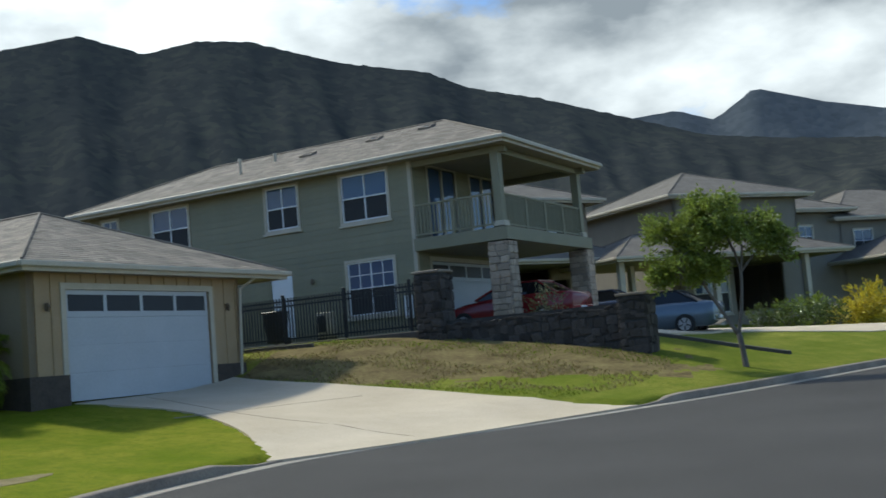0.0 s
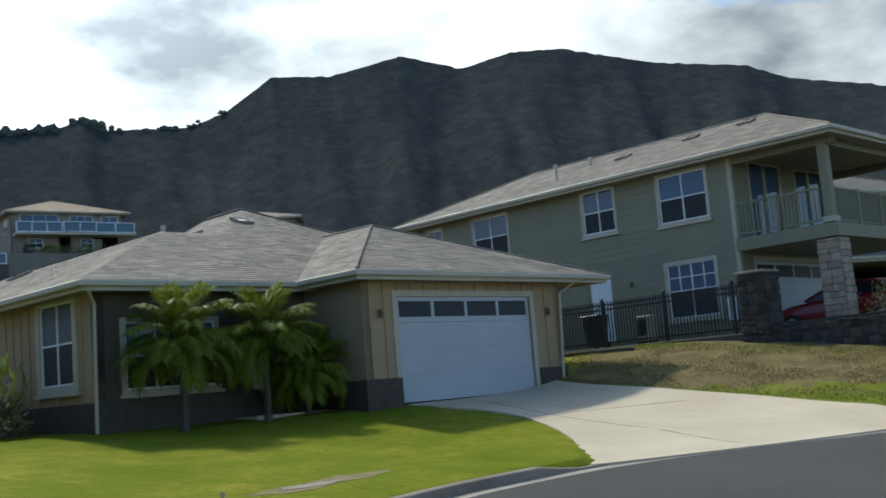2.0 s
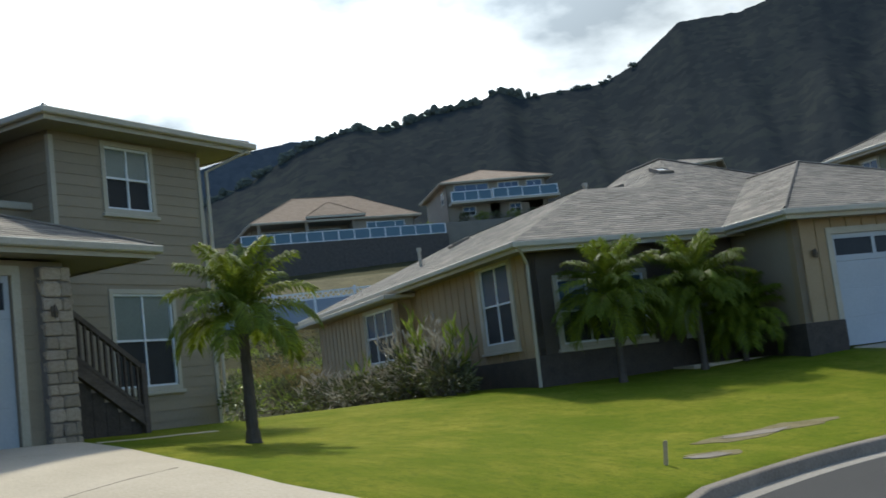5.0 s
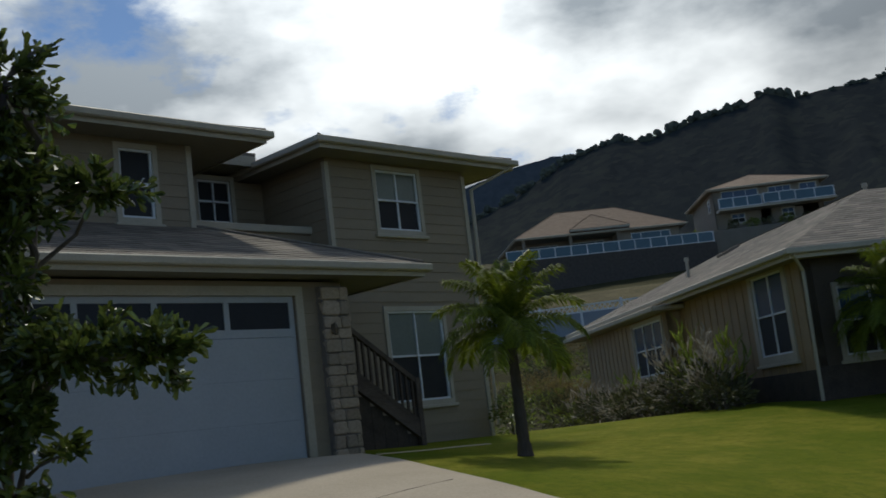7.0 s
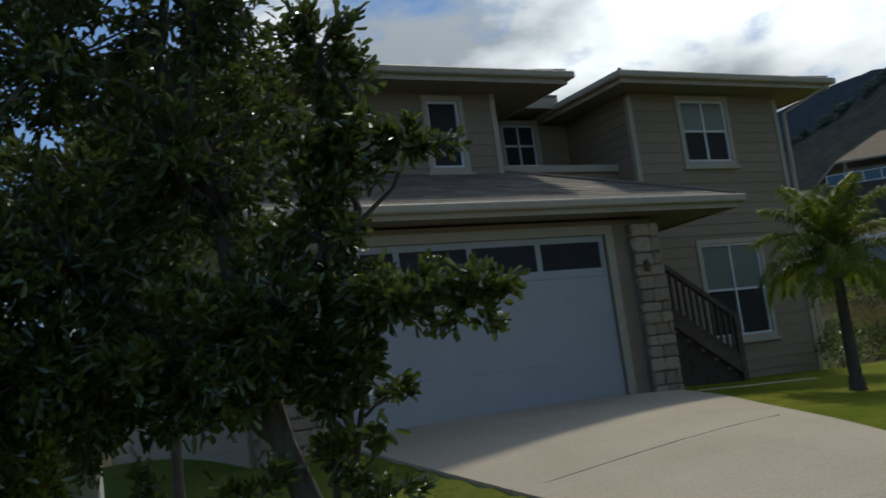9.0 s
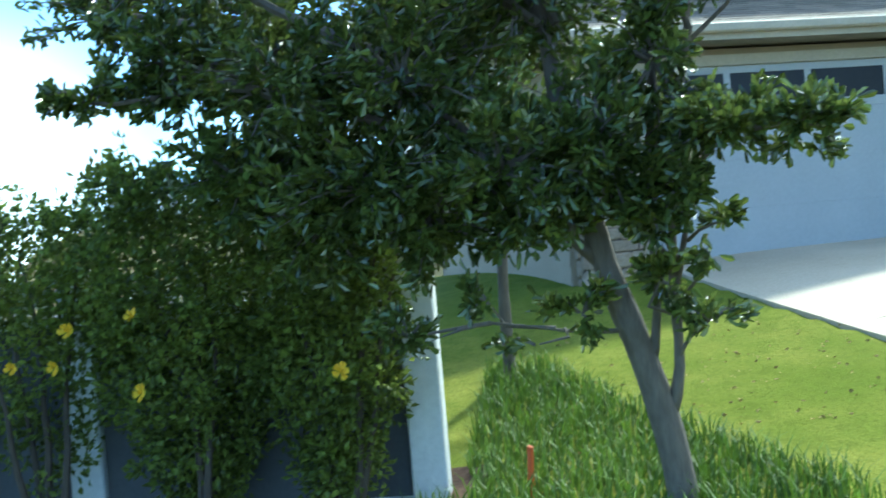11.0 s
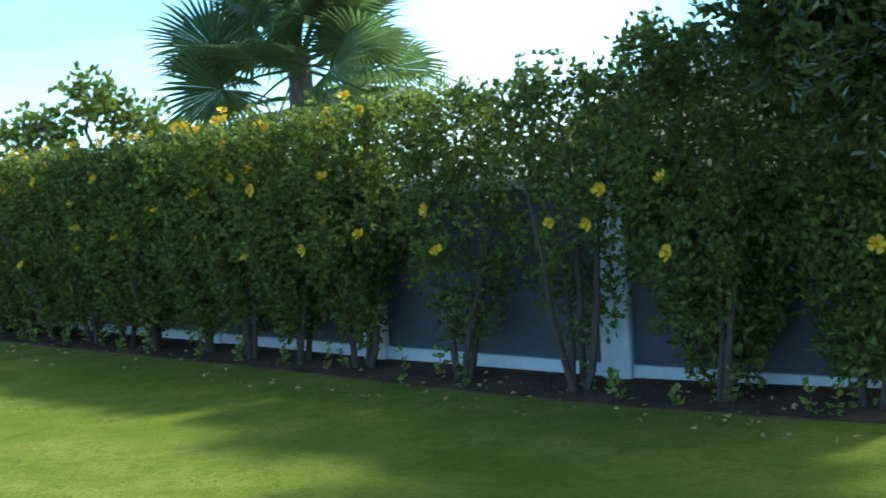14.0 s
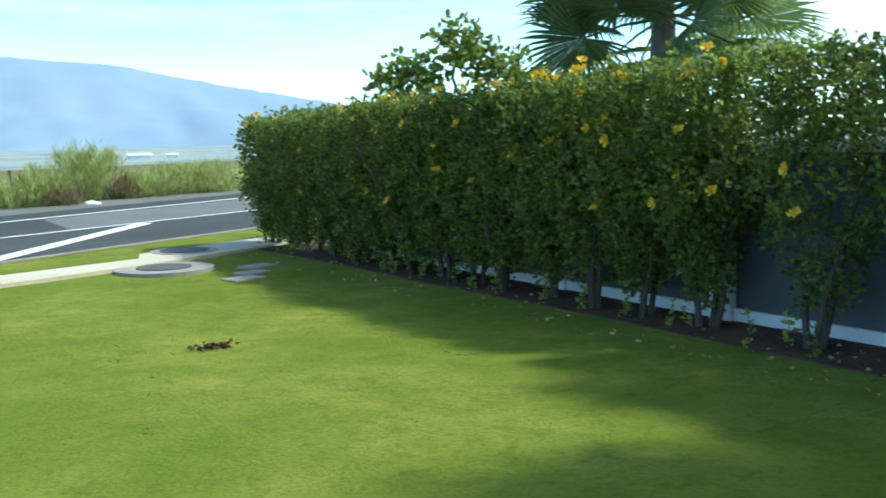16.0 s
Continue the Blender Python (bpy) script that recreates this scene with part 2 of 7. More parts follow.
M_LAWN = lawn_material("lawn", (0.145, 0.186, 0.010), (0.325, 0.300, 0.038), (0.118, 0.175, 0.007), (0.085, 0.122, 0.012), (0.080, 0.100, 0.008))
M_YELLOWLAWN = lawn_material("sun-bleached lawn", (0.150, 0.180, 0.020), (0.290, 0.280, 0.055), (0.105, 0.150, 0.014), (0.090, 0.120, 0.012), (0.085, 0.100, 0.016))


def canopy_material(name, dark, mid, light, cell, bump):
    """Forest seen from afar: crowns as cells with their own value, over broad patches."""
    m = bpy.data.materials.new(name)
    m.use_nodes = True
    n, l = m.node_tree.nodes, m.node_tree.links
    b = n["Principled BSDF"]
    co = n.new("ShaderNodeTexCoord")
    vo, n1, n2 = n.new("ShaderNodeTexVoronoi"), n.new("ShaderNodeTexNoise"), n.new("ShaderNodeTexNoise")
    vo.inputs["Scale"].default_value = 1 / cell
    n1.inputs["Scale"].default_value, n1.inputs["Detail"].default_value = 0.0045, 9
    n2.inputs["Scale"].default_value, n2.inputs["Detail"].default_value = 0.35 / cell, 6
    for t in (vo, n1, n2):
        l.new(co.outputs["Object"], t.inputs["Vector"])
    sep = n.new("ShaderNodeSeparateColor")
    l.new(vo.outputs["Color"], sep.inputs[0])
    a = n.new("ShaderNodeMath")
    a.operation = "MULTIPLY_ADD"
    a.inputs[1].default_value = 0.30
    l.new(sep.outputs[0], a.inputs[0])
    h = n.new("ShaderNodeMath")
    h.operation = "MULTIPLY_ADD"
    h.inputs[1].default_value = 0.45
    l.new(n2.outputs["Fac"], h.inputs[0])
    l.new(h.outputs[0], a.inputs[2])
    k = n.new("ShaderNodeMath")
    k.operation = "MULTIPLY"
    k.inputs[1].default_value = 0.40
    l.new(n1.outputs["Fac"], k.inputs[0])
    l.new(k.outputs[0], h.inputs[2])
    r = n.new("ShaderNodeValToRGB")
    r.color_ramp.elements[0].position, r.color_ramp.elements[1].position = 0.36, 0.80
    r.color_ramp.elements[0].color, r.color_ramp.elements[1].color = (*dark, 1), (*light, 1)
    r.color_ramp.elements.new(0.56).color = (*mid, 1)
    l.new(a.outputs[0], r.inputs["Fac"])
    l.new(r.outputs["Color"], b.inputs["Base Color"])
    bp = n.new("ShaderNodeBump")
    bp.invert = True
    bp.inputs["Strength"].default_value, bp.inputs["Distance"].default_value = 0.35, bump
    l.new(vo.outputs["Distance"], bp.inputs["Height"])
    l.new(bp.outputs[0], b.inputs["Normal"])
    b.inputs["Roughness"].default_value, b.inputs["Specular IOR Level"].default_value = 1.0, 0.0
    return m


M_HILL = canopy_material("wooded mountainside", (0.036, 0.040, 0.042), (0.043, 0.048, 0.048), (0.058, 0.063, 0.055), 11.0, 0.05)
# paler and bluer than the near slope: haze painted into the colour
M_HAZYHILL = canopy_material("haze-tinted wooded ridge", (0.062, 0.074, 0.086), (0.074, 0.087, 0.100), (0.088, 0.101, 0.114), 16.0, 3.0)
M_RIDGE = canopy_material("ridge tree crowns", (0.070, 0.082, 0.070), (0.092, 0.105, 0.088), (0.125, 0.138, 0.110), 4.0, 0.3)
M_SCRUB = material("scrub hillside", (0.03, 0.034, 0.014), (0.115, 0.10, 0.048), 0.95, 0.5, 6, 0.8, spec=0.05)
M_BANK = material("dry straw bank", (0.060, 0.058, 0.028), (0.235, 0.195, 0.105), 0.95, 0.35, 5, 0.8, spec=0.05)
# the volcano's pale blue is distance haze mixed into its colour
M_HAZYVOLCANO = material("distant volcano", (0.205, 0.260, 0.350), (0.250, 0.305, 0.390), 1.0, 0.001, 0.004, 0.0, spec=0.0)
# the plain's washed-out blue-grey carries the haze over it
M_PLAIN = material("haze-tinted plain", (0.15, 0.19, 0.20), (0.36, 0.37, 0.34), 1.0, 0.006, 0.03, 0.0, spread=(0.38, 0.6), spec=0.0, stretch=(1, 2.5, 1))
M_YELLOW = material("yellow petals", (0.78, 0.44, 0.012), (0.92, 0.68, 0.04), 0.6, 6, 20, 0.0, translucent=0.3)
M_BLOCK = material("grey wall panels", (0.062, 0.066, 0.075), (0.088, 0.093, 0.103), 0.8, 2, 30, 0.2)
M_POST = material("white wall posts", (0.56, 0.57, 0.57), (0.72, 0.73, 0.73), 0.7, 2, 25, 0.15)


# ---- building helpers ----
def mesh_of(name, bm, mat):
    me = bpy.data.meshes.new(name)
    bm.normal_update()
    bm.to_mesh(me)
    bm.free()
    me.materials.append(mat)
    return me


def part(name, bm, mat, parent, label=""):
    ob = new(name, mesh_of(name, bm, mat) if isinstance(bm, bmesh.types.BMesh) else bm)
    ob.parent = parent
    if label:
        ob["label"] = label
    return ob


def base(name, m, label, category, group="", kind=""):
    ob = new(name)
    ob.matrix_world = m
    ob.empty_display_size = 0.2
    return tagged(ob, label, category, group, kind)


def solo(name, bm, mat, label, category, group="", kind=""):
    ob = new(name, mesh_of(name, bm, mat) if isinstance(bm, bmesh.types.BMesh) else bm)
    return tagged(ob, label, category, group, kind)


def site(x, y, z, az):
    """A frame whose x axis points along the azimuth az (clockwise from +y) and whose y axis lies to its left."""
    return pose(x, y, z, 0, 0, 90 - az)


def box(bm, x0, x1, y0, y1, z0, z1, m=None, bevel=0.0):
    v = [bm.verts.new((x, y, z)) for z in (z0, z1) for y in (y0, y1) for x in (x0, x1)]
    if m is not None:
        for q in v:
            q.co = m @ q.co
    f = [bm.faces.new([v[i] for i in q]) for q in ((0, 2, 3, 1), (4, 5, 7, 6), (0, 1, 5, 4), (2, 6, 7, 3), (0, 4, 6, 2), (1, 3, 7, 5))]
    if bevel:
        e = {e for q in f for e in q.edges}
        bmesh.ops.bevel(bm, geom=list(e), offset=bevel, segments=1, affect="EDGES")
    return v


def boxed(*a, **k):
    bm = bmesh.new()
    box(bm, *a, **k)
    return bm


def tube(bm, pts, radii, sides=8, cap=True):
    """A tapered tube along points."""
    rings = []
    pts = [Vector(p) for p in pts]
    for i, p in enumerate(pts):
        d = (pts[min(i + 1, len(pts) - 1)] - pts[max(i - 1, 0)]).normalized()
        a = d.orthogonal().normalized() if i == 0 else (a - d * a.dot(d)).normalized()
        b = d.cross(a)
        rings.append([bm.verts.new(p + (a * math.cos(t) + b * math.sin(t)) * radii[i]) for t in (2 * math.pi * k / sides for k in range(sides))])
    for r, s in zip(rings, rings[1:]):
        for k in range(sides):
            bm.faces.new((r[k], r[(k + 1) % sides], s[(k + 1) % sides], s[k]))
    if cap:
        bm.faces.new(rings[0][::-1])
        bm.faces.new(rings[-1])


def raw_mesh(name, verts, faces, mat):
    me = bpy.data.meshes.new(name)
    me.from_pydata(verts, [], faces)
    me.materials.append(mat)
    return me


def round_leaf_mesh(name, pos, axis, length, width, mat, rng, fold=0.3):
    """Many blunt, folded leaves in one mesh: two quads each, widest past the middle."""
    n = len(pos)
    axis = axis / np.linalg.norm(axis, axis=1)[:, None]
    side = np.cross(axis, rng.normal(size=(n, 3)))
    side /= np.linalg.norm(side, axis=1)[:, None]
    up = np.cross(side, axis)
    L, Wd = (length * rng.uniform(0.6, 1.2, n))[:, None], (width * rng.uniform(0.8, 1.2, n))[:, None]
    lo, hi = pos + axis * L * 0.38 + up * Wd * fold * 0.7, pos + axis * L * 0.80 + up * Wd * fold * 0.8 - up * L * 0.04
    tip = pos + axis * L - up * L * 0.10
    v = np.stack([pos, lo - side * Wd * 0.36, hi - side * Wd * 0.46, tip, hi + side * Wd * 0.46, lo + side * Wd * 0.36], 1).reshape(-1, 3)
    i = np.arange(n)[:, None] * 6
    f = np.concatenate([i + [0, 1, 2, 3], i + [0, 3, 4, 5]], 0)
    return raw_mesh(name, v.tolist(), f.tolist(), mat)


def leaf_mesh(name, pos, axis, length, width, mat, rng, fold=0.25):
    """Many folded leaves in one mesh: four triangles each, base at pos, growing along axis."""
    n = len(pos)
    axis = axis / np.linalg.norm(axis, axis=1)[:, None]
    side = np.cross(axis, rng.normal(size=(n, 3)))
    side /= np.linalg.norm(side, axis=1)[:, None]
    up = np.cross(side, axis)
    L, Wd = (length * rng.uniform(0.6, 1.25, n))[:, None], (width * rng.uniform(0.7, 1.2, n))[:, None]
    mid = pos + axis * L * 0.55 + up * L * 0.06
    v = np.stack([pos, mid + side * Wd * 0.5 + up * Wd * fold, pos + axis * L - up * L * 0.05, mid - side * Wd * 0.5 + up * Wd * fold, mid], 1).reshape(-1, 3)
    i = np.arange(n)[:, None] * 5
    f = np.concatenate([i + [0, 1, 4], i + [1, 2, 4], i + [2, 3, 4], i + [3, 0, 4]], 0)
    return raw_mesh(name, v.tolist(), f.tolist(), mat)


# ---- ground, road, kerb ----
KERB = [(30, 52), (14, 37), (6.65, 29.05), (2.37, 24.1), (-0.48, 21.2), (-2.99, 19.1), (-5.2, 17.0), (-6.4, 14.6), (-7.0, 12.2), (-7.0, 9.6), (-6.6, 7.4), (-5.6, 4.8), (-4.0, 2.6), (-2.0, 0.7),
        (-0.4, -1.2), (0.8, -3.6), (1.3, -6.5), (1.2, -9.5), (0.0, -12.5), (-3.8, -14.45), (-8.7, -16.45), (-22, -21.6), (-70, -39.6)]


def smooth(pts, step=0.4):
    """Points every step metres along a Catmull-Rom curve through pts."""
    out = []
    p = [Vector((*q, 0)) if len(q) == 2 else Vector(q) for q in pts]
    p = [p[0] * 2 - p[1]] + p + [p[-1] * 2 - p[-2]]
    for a, b, c, d in zip(p, p[1:], p[2:], p[3:]):
        k = max(1, int((c - b).length / step))
        for i in range(k):
            t = i / k
            out.append(0.5 * (2 * b + (c - a) * t + (2 * a - 5 * b + 4 * c - d) * t * t + (3 * b - a - 3 * c + d) * t ** 3))
    out.append(p[-2])
    return out


KP = smooth(KERB)
KX, KY = np.array([p.x for p in KP]), np.array([p.y for p in KP])


def curve_xy(pts, step=0.5):
    return [(p.x, p.y) for p in smooth(pts, step)]


DRIVE_G = curve_xy([(-11.3, 21.5), (-9.0, 21.2), (-7.6, 20.0), (-6.5, 18.4), (-5.5, 16.4)]) + curve_xy([(-5.5, 16.4), (-4.6, 17.2), (-2.6, 18.9), (0.3, 21.7)])[1:] + curve_xy([(0.3, 21.7), (-1.0, 22.0), (-2.4, 22.6), (-4.4, 24.0), (-6.3, 24.8), (-8.4, 25.5), (-9.6, 26.2)])[1:]
DRIVE_L = curve_xy([(-15.2, 1.0), (-12.5, 1.9), (-9.6, 2.8), (-5.2, 3.4)]) + curve_xy([(-5.2, 3.4), (-6.0, 6.0), (-6.5, 8.6)])[1:] + curve_xy([(-6.5, 8.6), (-6.75, 7.4), (-7.5, 6.3), (-8.6, 5.8), (-10.1, 5.9), (-13.6, 6.35), (-15.6, 6.7)])[1:]


def inside(poly, x, y):
    """Which points lie inside a polygon."""
    hit = np.zeros(np.shape(x), bool)
    for (ax, ay), (bx, by) in zip(poly, poly[1:] + poly[:1]):
        if ay != by:
            hit ^= ((ay > y) != (by > y)) & (x < (bx - ax) * (y - ay) / (by - ay) + ax)
    return hit


def road_z(y):
    return 0.022 * np.maximum(0, np.asarray(y, float) - 2)


def kerb_side(x, y):
    """Signed distance to the kerb: positive on the lots' side."""
    x, y = np.atleast_1d(x).astype(float), np.atleast_1d(y).astype(float)
    best, sign = np.full(x.shape, 1e9), np.ones(x.shape)
    for ax, ay, bx, by in zip(KX, KY, KX[1:], KY[1:]):
        dx, dy = bx - ax, by - ay
        t = np.clip(((x - ax) * dx + (y - ay) * dy) / (dx * dx + dy * dy), 0, 1)
        d = np.hypot(x - ax - t * dx, y - ay - t * dy)
        s = dx * (y - ay) - dy * (x - ax)
        m = d < best - 1e-9
        best, sign = np.where(m, d, best), np.where(m, np.where(s > 0, -1.0, 1.0), sign)
    return best * sign


LEVELS = [  # known heights of the lots: x, y, z
    (-15.5, 5.4, 1.52), (-15.0, 3.7, 1.52), (-14.6, 2.2, 1.52), (-14.2, 4.2, 1.4), (-10.9, 22.6, 1.46), (-10.4, 24.1, 1.46), (-15.4, 6.6, 1.5),
    (-11.3, 21.3, 1.48), (-9.8, 25.5, 1.50), (-15.3, 16.3, 1.42), (-14, 20, 1.46), (-20, 24, 1.5), (-27, 18, 1.3), (-11.3, 16, 1.0), (-9.0, 19.6, 0.98), (-10, 12, 0.75),
    (-16.0, 6.3, 1.55), (-14.5, 1.6, 1.5), (-22, 5, 1.6), (-16.3, 7.8, 1.45), (-13.5, 8.3, 1.13), (-10.1, 5.9, 1.12), (-8.4, 5.7, 0.98), (-7.4, 5.7, 0.84), (-13.6, 6.3, 1.48), (-17.5, 11, 1.42), (-23, 14, 1.4), (-10.2, 2.7, 0.72), (-10.2, -0.6, 0.66), (-13, 0, 1.1),
    (-7.4, -1, 0.1), (-7.4, -3.4, 0.08), (-7.8, -5.8, 0.08), (-8.1, -9.8, 0.08), (-4, -4, 0.12), (-4, -9, 0.1), (-12, -8, 0.5),
    (2.2, 35.5, 1.8), (12, 41, 1.75), (2, 50, 2.2), (12, 58, 2.4), (-5, 45, 2.5), (0, 32.5, 2.2), (-8, 34, 2.6), (-3, 33, 2.32), (-1.5, 35, 2.3), (22, 62, 2.6), (4.5, 31, 1.2), (9, 36, 1.6),
    (-4.6, 30.6, 2.45), (-1.5, 29.4, 2.1), (0.8, 28.4, 1.66), (-4.5, 25.3, 1.2), (-1.0, 24.6, 1.05), (-8.4, 25.2, 1.45), (-9.0, 27.9, 2.15), (-6.5, 28.9, 2.3),
]
LEV_X, LEV_Y, LEV_Z = (np.array(c) for c in zip(*LEVELS))


def plate(d2):
    return 0.5 * d2 * np.log(d2 + 1e-9)


def plate_fit(stiff=6.0):
    """A smooth bending surface through the known heights and the kerb's top."""
    kx, ky = KX[::4], KY[::4]
    ax, ay, az = np.r_[LEV_X, kx], np.r_[LEV_Y, ky], np.r_[LEV_Z, road_z(ky) + 0.15]
    n = len(ax)
    m = np.zeros((n + 3, n + 3))
    m[:n, :n] = plate((ax[:, None] - ax) ** 2 + (ay[:, None] - ay) ** 2) + np.diag(np.r_[np.full(len(LEV_X), stiff), np.full(len(kx), 0.3)])
    m[:n, n], m[:n, n + 1], m[:n, n + 2] = 1, ax, ay
    m[n:, :n] = m[:n, n:].T
    return np.linalg.solve(m, np.r_[az, 0, 0, 0])


PLATE = plate_fit()


def lot_z(x, y):
    x, y = np.atleast_1d(x).astype(float), np.atleast_1d(y).astype(float)
    kx, ky = KX[::4], KY[::4]
    ax, ay, az = np.r_[LEV_X, kx], np.r_[LEV_Y, ky], np.r_[LEV_Z, road_z(ky) + 0.15]
    out = np.empty(x.shape)
    for s in range(0, x.size, 20000):
        sl = slice(s, s + 20000)
        px, py = x.flat[sl], y.flat[sl]
        d = (px[:, None] - ax) ** 2 + (py[:, None] - ay) ** 2
        w = (d + 2.6) ** -1.7
        rough = (w * az).sum(1) / w.sum(1)
        near = np.clip((34 - np.hypot(px + 7, py - 14)) / 10, 0, 1)
        even = plate(d) @ PLATE[:-3] + PLATE[-3] + PLATE[-2] * px + PLATE[-1] * py
        out.flat[sl] = rough * (1 - near) + even * near
    # rise towards the mountains, fall towards the plain
    up = np.maximum(0, -0.848 * x + 0.53 * y - 33)
    out = out + np.interp(up, (0, 12, 24, 27, 38, 65, 105, 600), (0, 1.2, 4.0, 5.0, 8.2, 11.2, 21.0, 48.0))
    down = np.maximum(0, -y - 34 + 0.2 * x)
    out = out - 0.02 * np.minimum(down, 1500)
    return out


def ground_top(x, y):
    """Ground height with the kerb's dropped crossings: driveways run down to the gutter."""
    s = kerb_side(x, y)
    y = np.atleast_1d(y).astype(float)
    t = np.clip((s + 0.5) / 2.2, 0, 1)
    return (road_z(y) + 0.03) * (1 - t) + lot_z(x, y) * t


def ground_z(x, y):
    s = kerb_side(x, y)
    y = np.atleast_1d(y).astype(float)
    t = np.clip((s + 0.16) / 0.12, 0, 1)
    far = np.maximum(0, -y - 26.6 + 0.29 * np.clip(np.atleast_1d(x), -60, 30))
    low = road_z(y) - 0.18 + np.minimum(far, 1.5) * 0.14 - 0.02 * np.minimum(np.maximum(far - 8, 0), 1500)
    out = low * (1 - t) + lot_z(x, y) * t
    x = np.atleast_1d(x).astype(float)
    for poly in (DRIVE_G, DRIVE_L):
        m = inside(poly, x, y)
        if m.any():
            out[m] = np.minimum(out[m], ground_top(x[m], y[m]) - 0.05)
    return out


def spaced(lo, hi, fine, out, grow):
    c = list(np.arange(lo, hi + 1e-6, fine))
    s = fine
    a, b = [], []
    x = hi
    while x < out:
        s = s * grow
        x += s
        b.append(x)
    s, x = fine, lo
    while x > -out:
        s = s * grow
        x -= s
        a.append(x)
    return np.array(a[::-1] + c + b)


GX, GY = spaced(-18, 8, 0.19, 4500, 1.13), spaced(-16, 31, 0.19, 4500, 1.13)


def ground_sheet():
    xx, yy = np.meshgrid(GX, GY)
    z = ground_z(xx.ravel(), yy.ravel())
    v = np.c_[xx.ravel(), yy.ravel(), z].tolist()
    w, f = len(GX), []
    for j in range(len(GY) - 1):
        f += [(j * w + i, j * w + i + 1, (j + 1) * w + i + 1, (j + 1) * w + i) for i in range(w - 1)]
    me = raw_mesh("ground", v, f, M_LAWN)
    me.materials.append(M_DRYLAWN)
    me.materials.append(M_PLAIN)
    me.materials.append(M_SCRUB)
    me.materials.append(M_BANK)
    me.materials.append(M_YELLOWLAWN)
    c = np.array([(GX[i] + GX[i + 1], GY[j] + GY[j + 1]) for j in range(len(GY) - 1) for i in range(w - 1)]) / 2
    r = np.hypot(c[:, 0], c[:, 1])
    idx = np.zeros(len(c), int)
    jit = np.array([noise.fractal(Vector((a * 1.3, b * 1.3, 0)), 0.7, 2.0, 4) if r_ < 60 else 0.0 for (a, b), r_ in zip(c, r)])
    idx[(r < 60) & (c[:, 1] < 3.4 + 0.3 * jit)] = 5
    idx[(r < 60) & (c[:, 1] > 21.0)] = 5
    bank = (c[:, 1] > 25.0 + 0.7 * jit) & (c[:, 0] + 0.5 * (c[:, 1] - 26) < 1.6 + 1.3 * jit) & (c[:, 0] > -9.2) & (c[:, 1] - 0.35 * c[:, 0] < 32.5)
    idx[bank] = 1
    idx[(-0.848 * c[:, 0] + 0.53 * c[:, 1] > 30.5) | (r > 70)] = 3
    rise = -0.848 * c[:, 0] + 0.53 * c[:, 1] - 33
    idx[(rise > 26) & (rise < 48) & (c[:, 1] > 0)] = 4
    idx[(c[:, 1] < -27)] = 1
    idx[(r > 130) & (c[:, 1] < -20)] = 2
    me.polygons.foreach_set("material_index", idx.astype(np.int32))
    me.polygons.foreach_set("use_smooth", np.ones(len(c), bool))
    return tagged(new("ground", me), "sloping ground with mown lawn and dry grass banks", "ground", kind="structure")


def strip(name, line, profile, mat, lowered=False):
    """A band swept along a line: profile rows of (offset to the lots' side, height)."""
    bm = bmesh.new()
    rows = []
    for i, p in enumerate(line):
        d = (line[min(i + 1, len(line) - 1)] - line[max(i - 1, 0)]).normalized()
        nrm = Vector((d.y, -d.x, 0))
        z = float(road_z(p.y))
        near = min(min((p.x - a) ** 2 + (p.y - b) ** 2 for a, b in poly) for poly in (DRIVE_G, DRIVE_L)) ** 0.5
        drop = 0.3 + 0.7 * min(1, max(0, near - 0.45) / 0.6) if lowered else 1.0
        rows.append([bm.verts.new((p.x + nrm.x * o, p.y + nrm.y * o, z + (h * drop if h > 0 else h))) for o, h in profile])
    for a, b in zip(rows, rows[1:]):
        for k in range(len(profile) - 1):
            bm.faces.new((a[k], a[k + 1], b[k + 1], b[k]))
    return bm


ground_sheet()
_ccw = strip("kerb", KP, [(0.02, -0.2), (0.0, 0.165), (-0.02, 0.175), (-0.13, 0.165), (-0.15, 0.15), (-0.17, 0.015), (-0.17, -0.2)], M_KERB, True)
solo("kerb", _ccw, M_KERB, "weathered grey concrete kerb along the street", "kerb", kind="structure")
solo("gutter_pan", strip("gutter", KP, [(-0.16, 0.018), (-0.46, 0.010), (-0.47, -0.2)], M_GUTTER), M_GUTTER, "pale concrete gutter pan beside the kerb", "gutter", kind="structure")


def road_sheet():
    """The street and the main road: one asphalt sheet from the gutter outwards."""
    bm = bmesh.new()
    rows = []
    for i, p in enumerate(KP):
        d = (KP[min(i + 1, len(KP) - 1)] - KP[max(i - 1, 0)]).normalized()
        nrm = Vector((d.y, -d.x, 0))
        q = p - nrm * 0.46
        rows.append((q.x, q.y))
    pts = rows + [(-74, -52), (-20, -32.4), (-8, -28.9), (4, -25.6), (40, -17), (60, 0), (60, 60)]
    vs = [bm.verts.new((x, y, 0)) for x, y in pts]
    es = [bm.edges.new((a, b)) for a, b in zip(vs, vs[1:] + vs[:1])]
    bmesh.ops.triangle_fill(bm, use_beauty=True, edges=es, use_dissolve=False)
    for _ in range(3):
        bmesh.ops.subdivide_edges(bm, edges=[e for e in bm.edges if e.calc_length() > 2.5], cuts=1, use_grid_fill=True)
    bmesh.ops.triangulate(bm, faces=bm.faces)
    for v in bm.verts:
        v.co.z = float(road_z(v.co.y)) + 0.008
    bmesh.ops.recalc_face_normals(bm, faces=bm.faces)
    return bm


solo("road", road_sheet(), M_ASPHALT, "dark grey asphalt street curving past the lawns", "road", kind="structure")


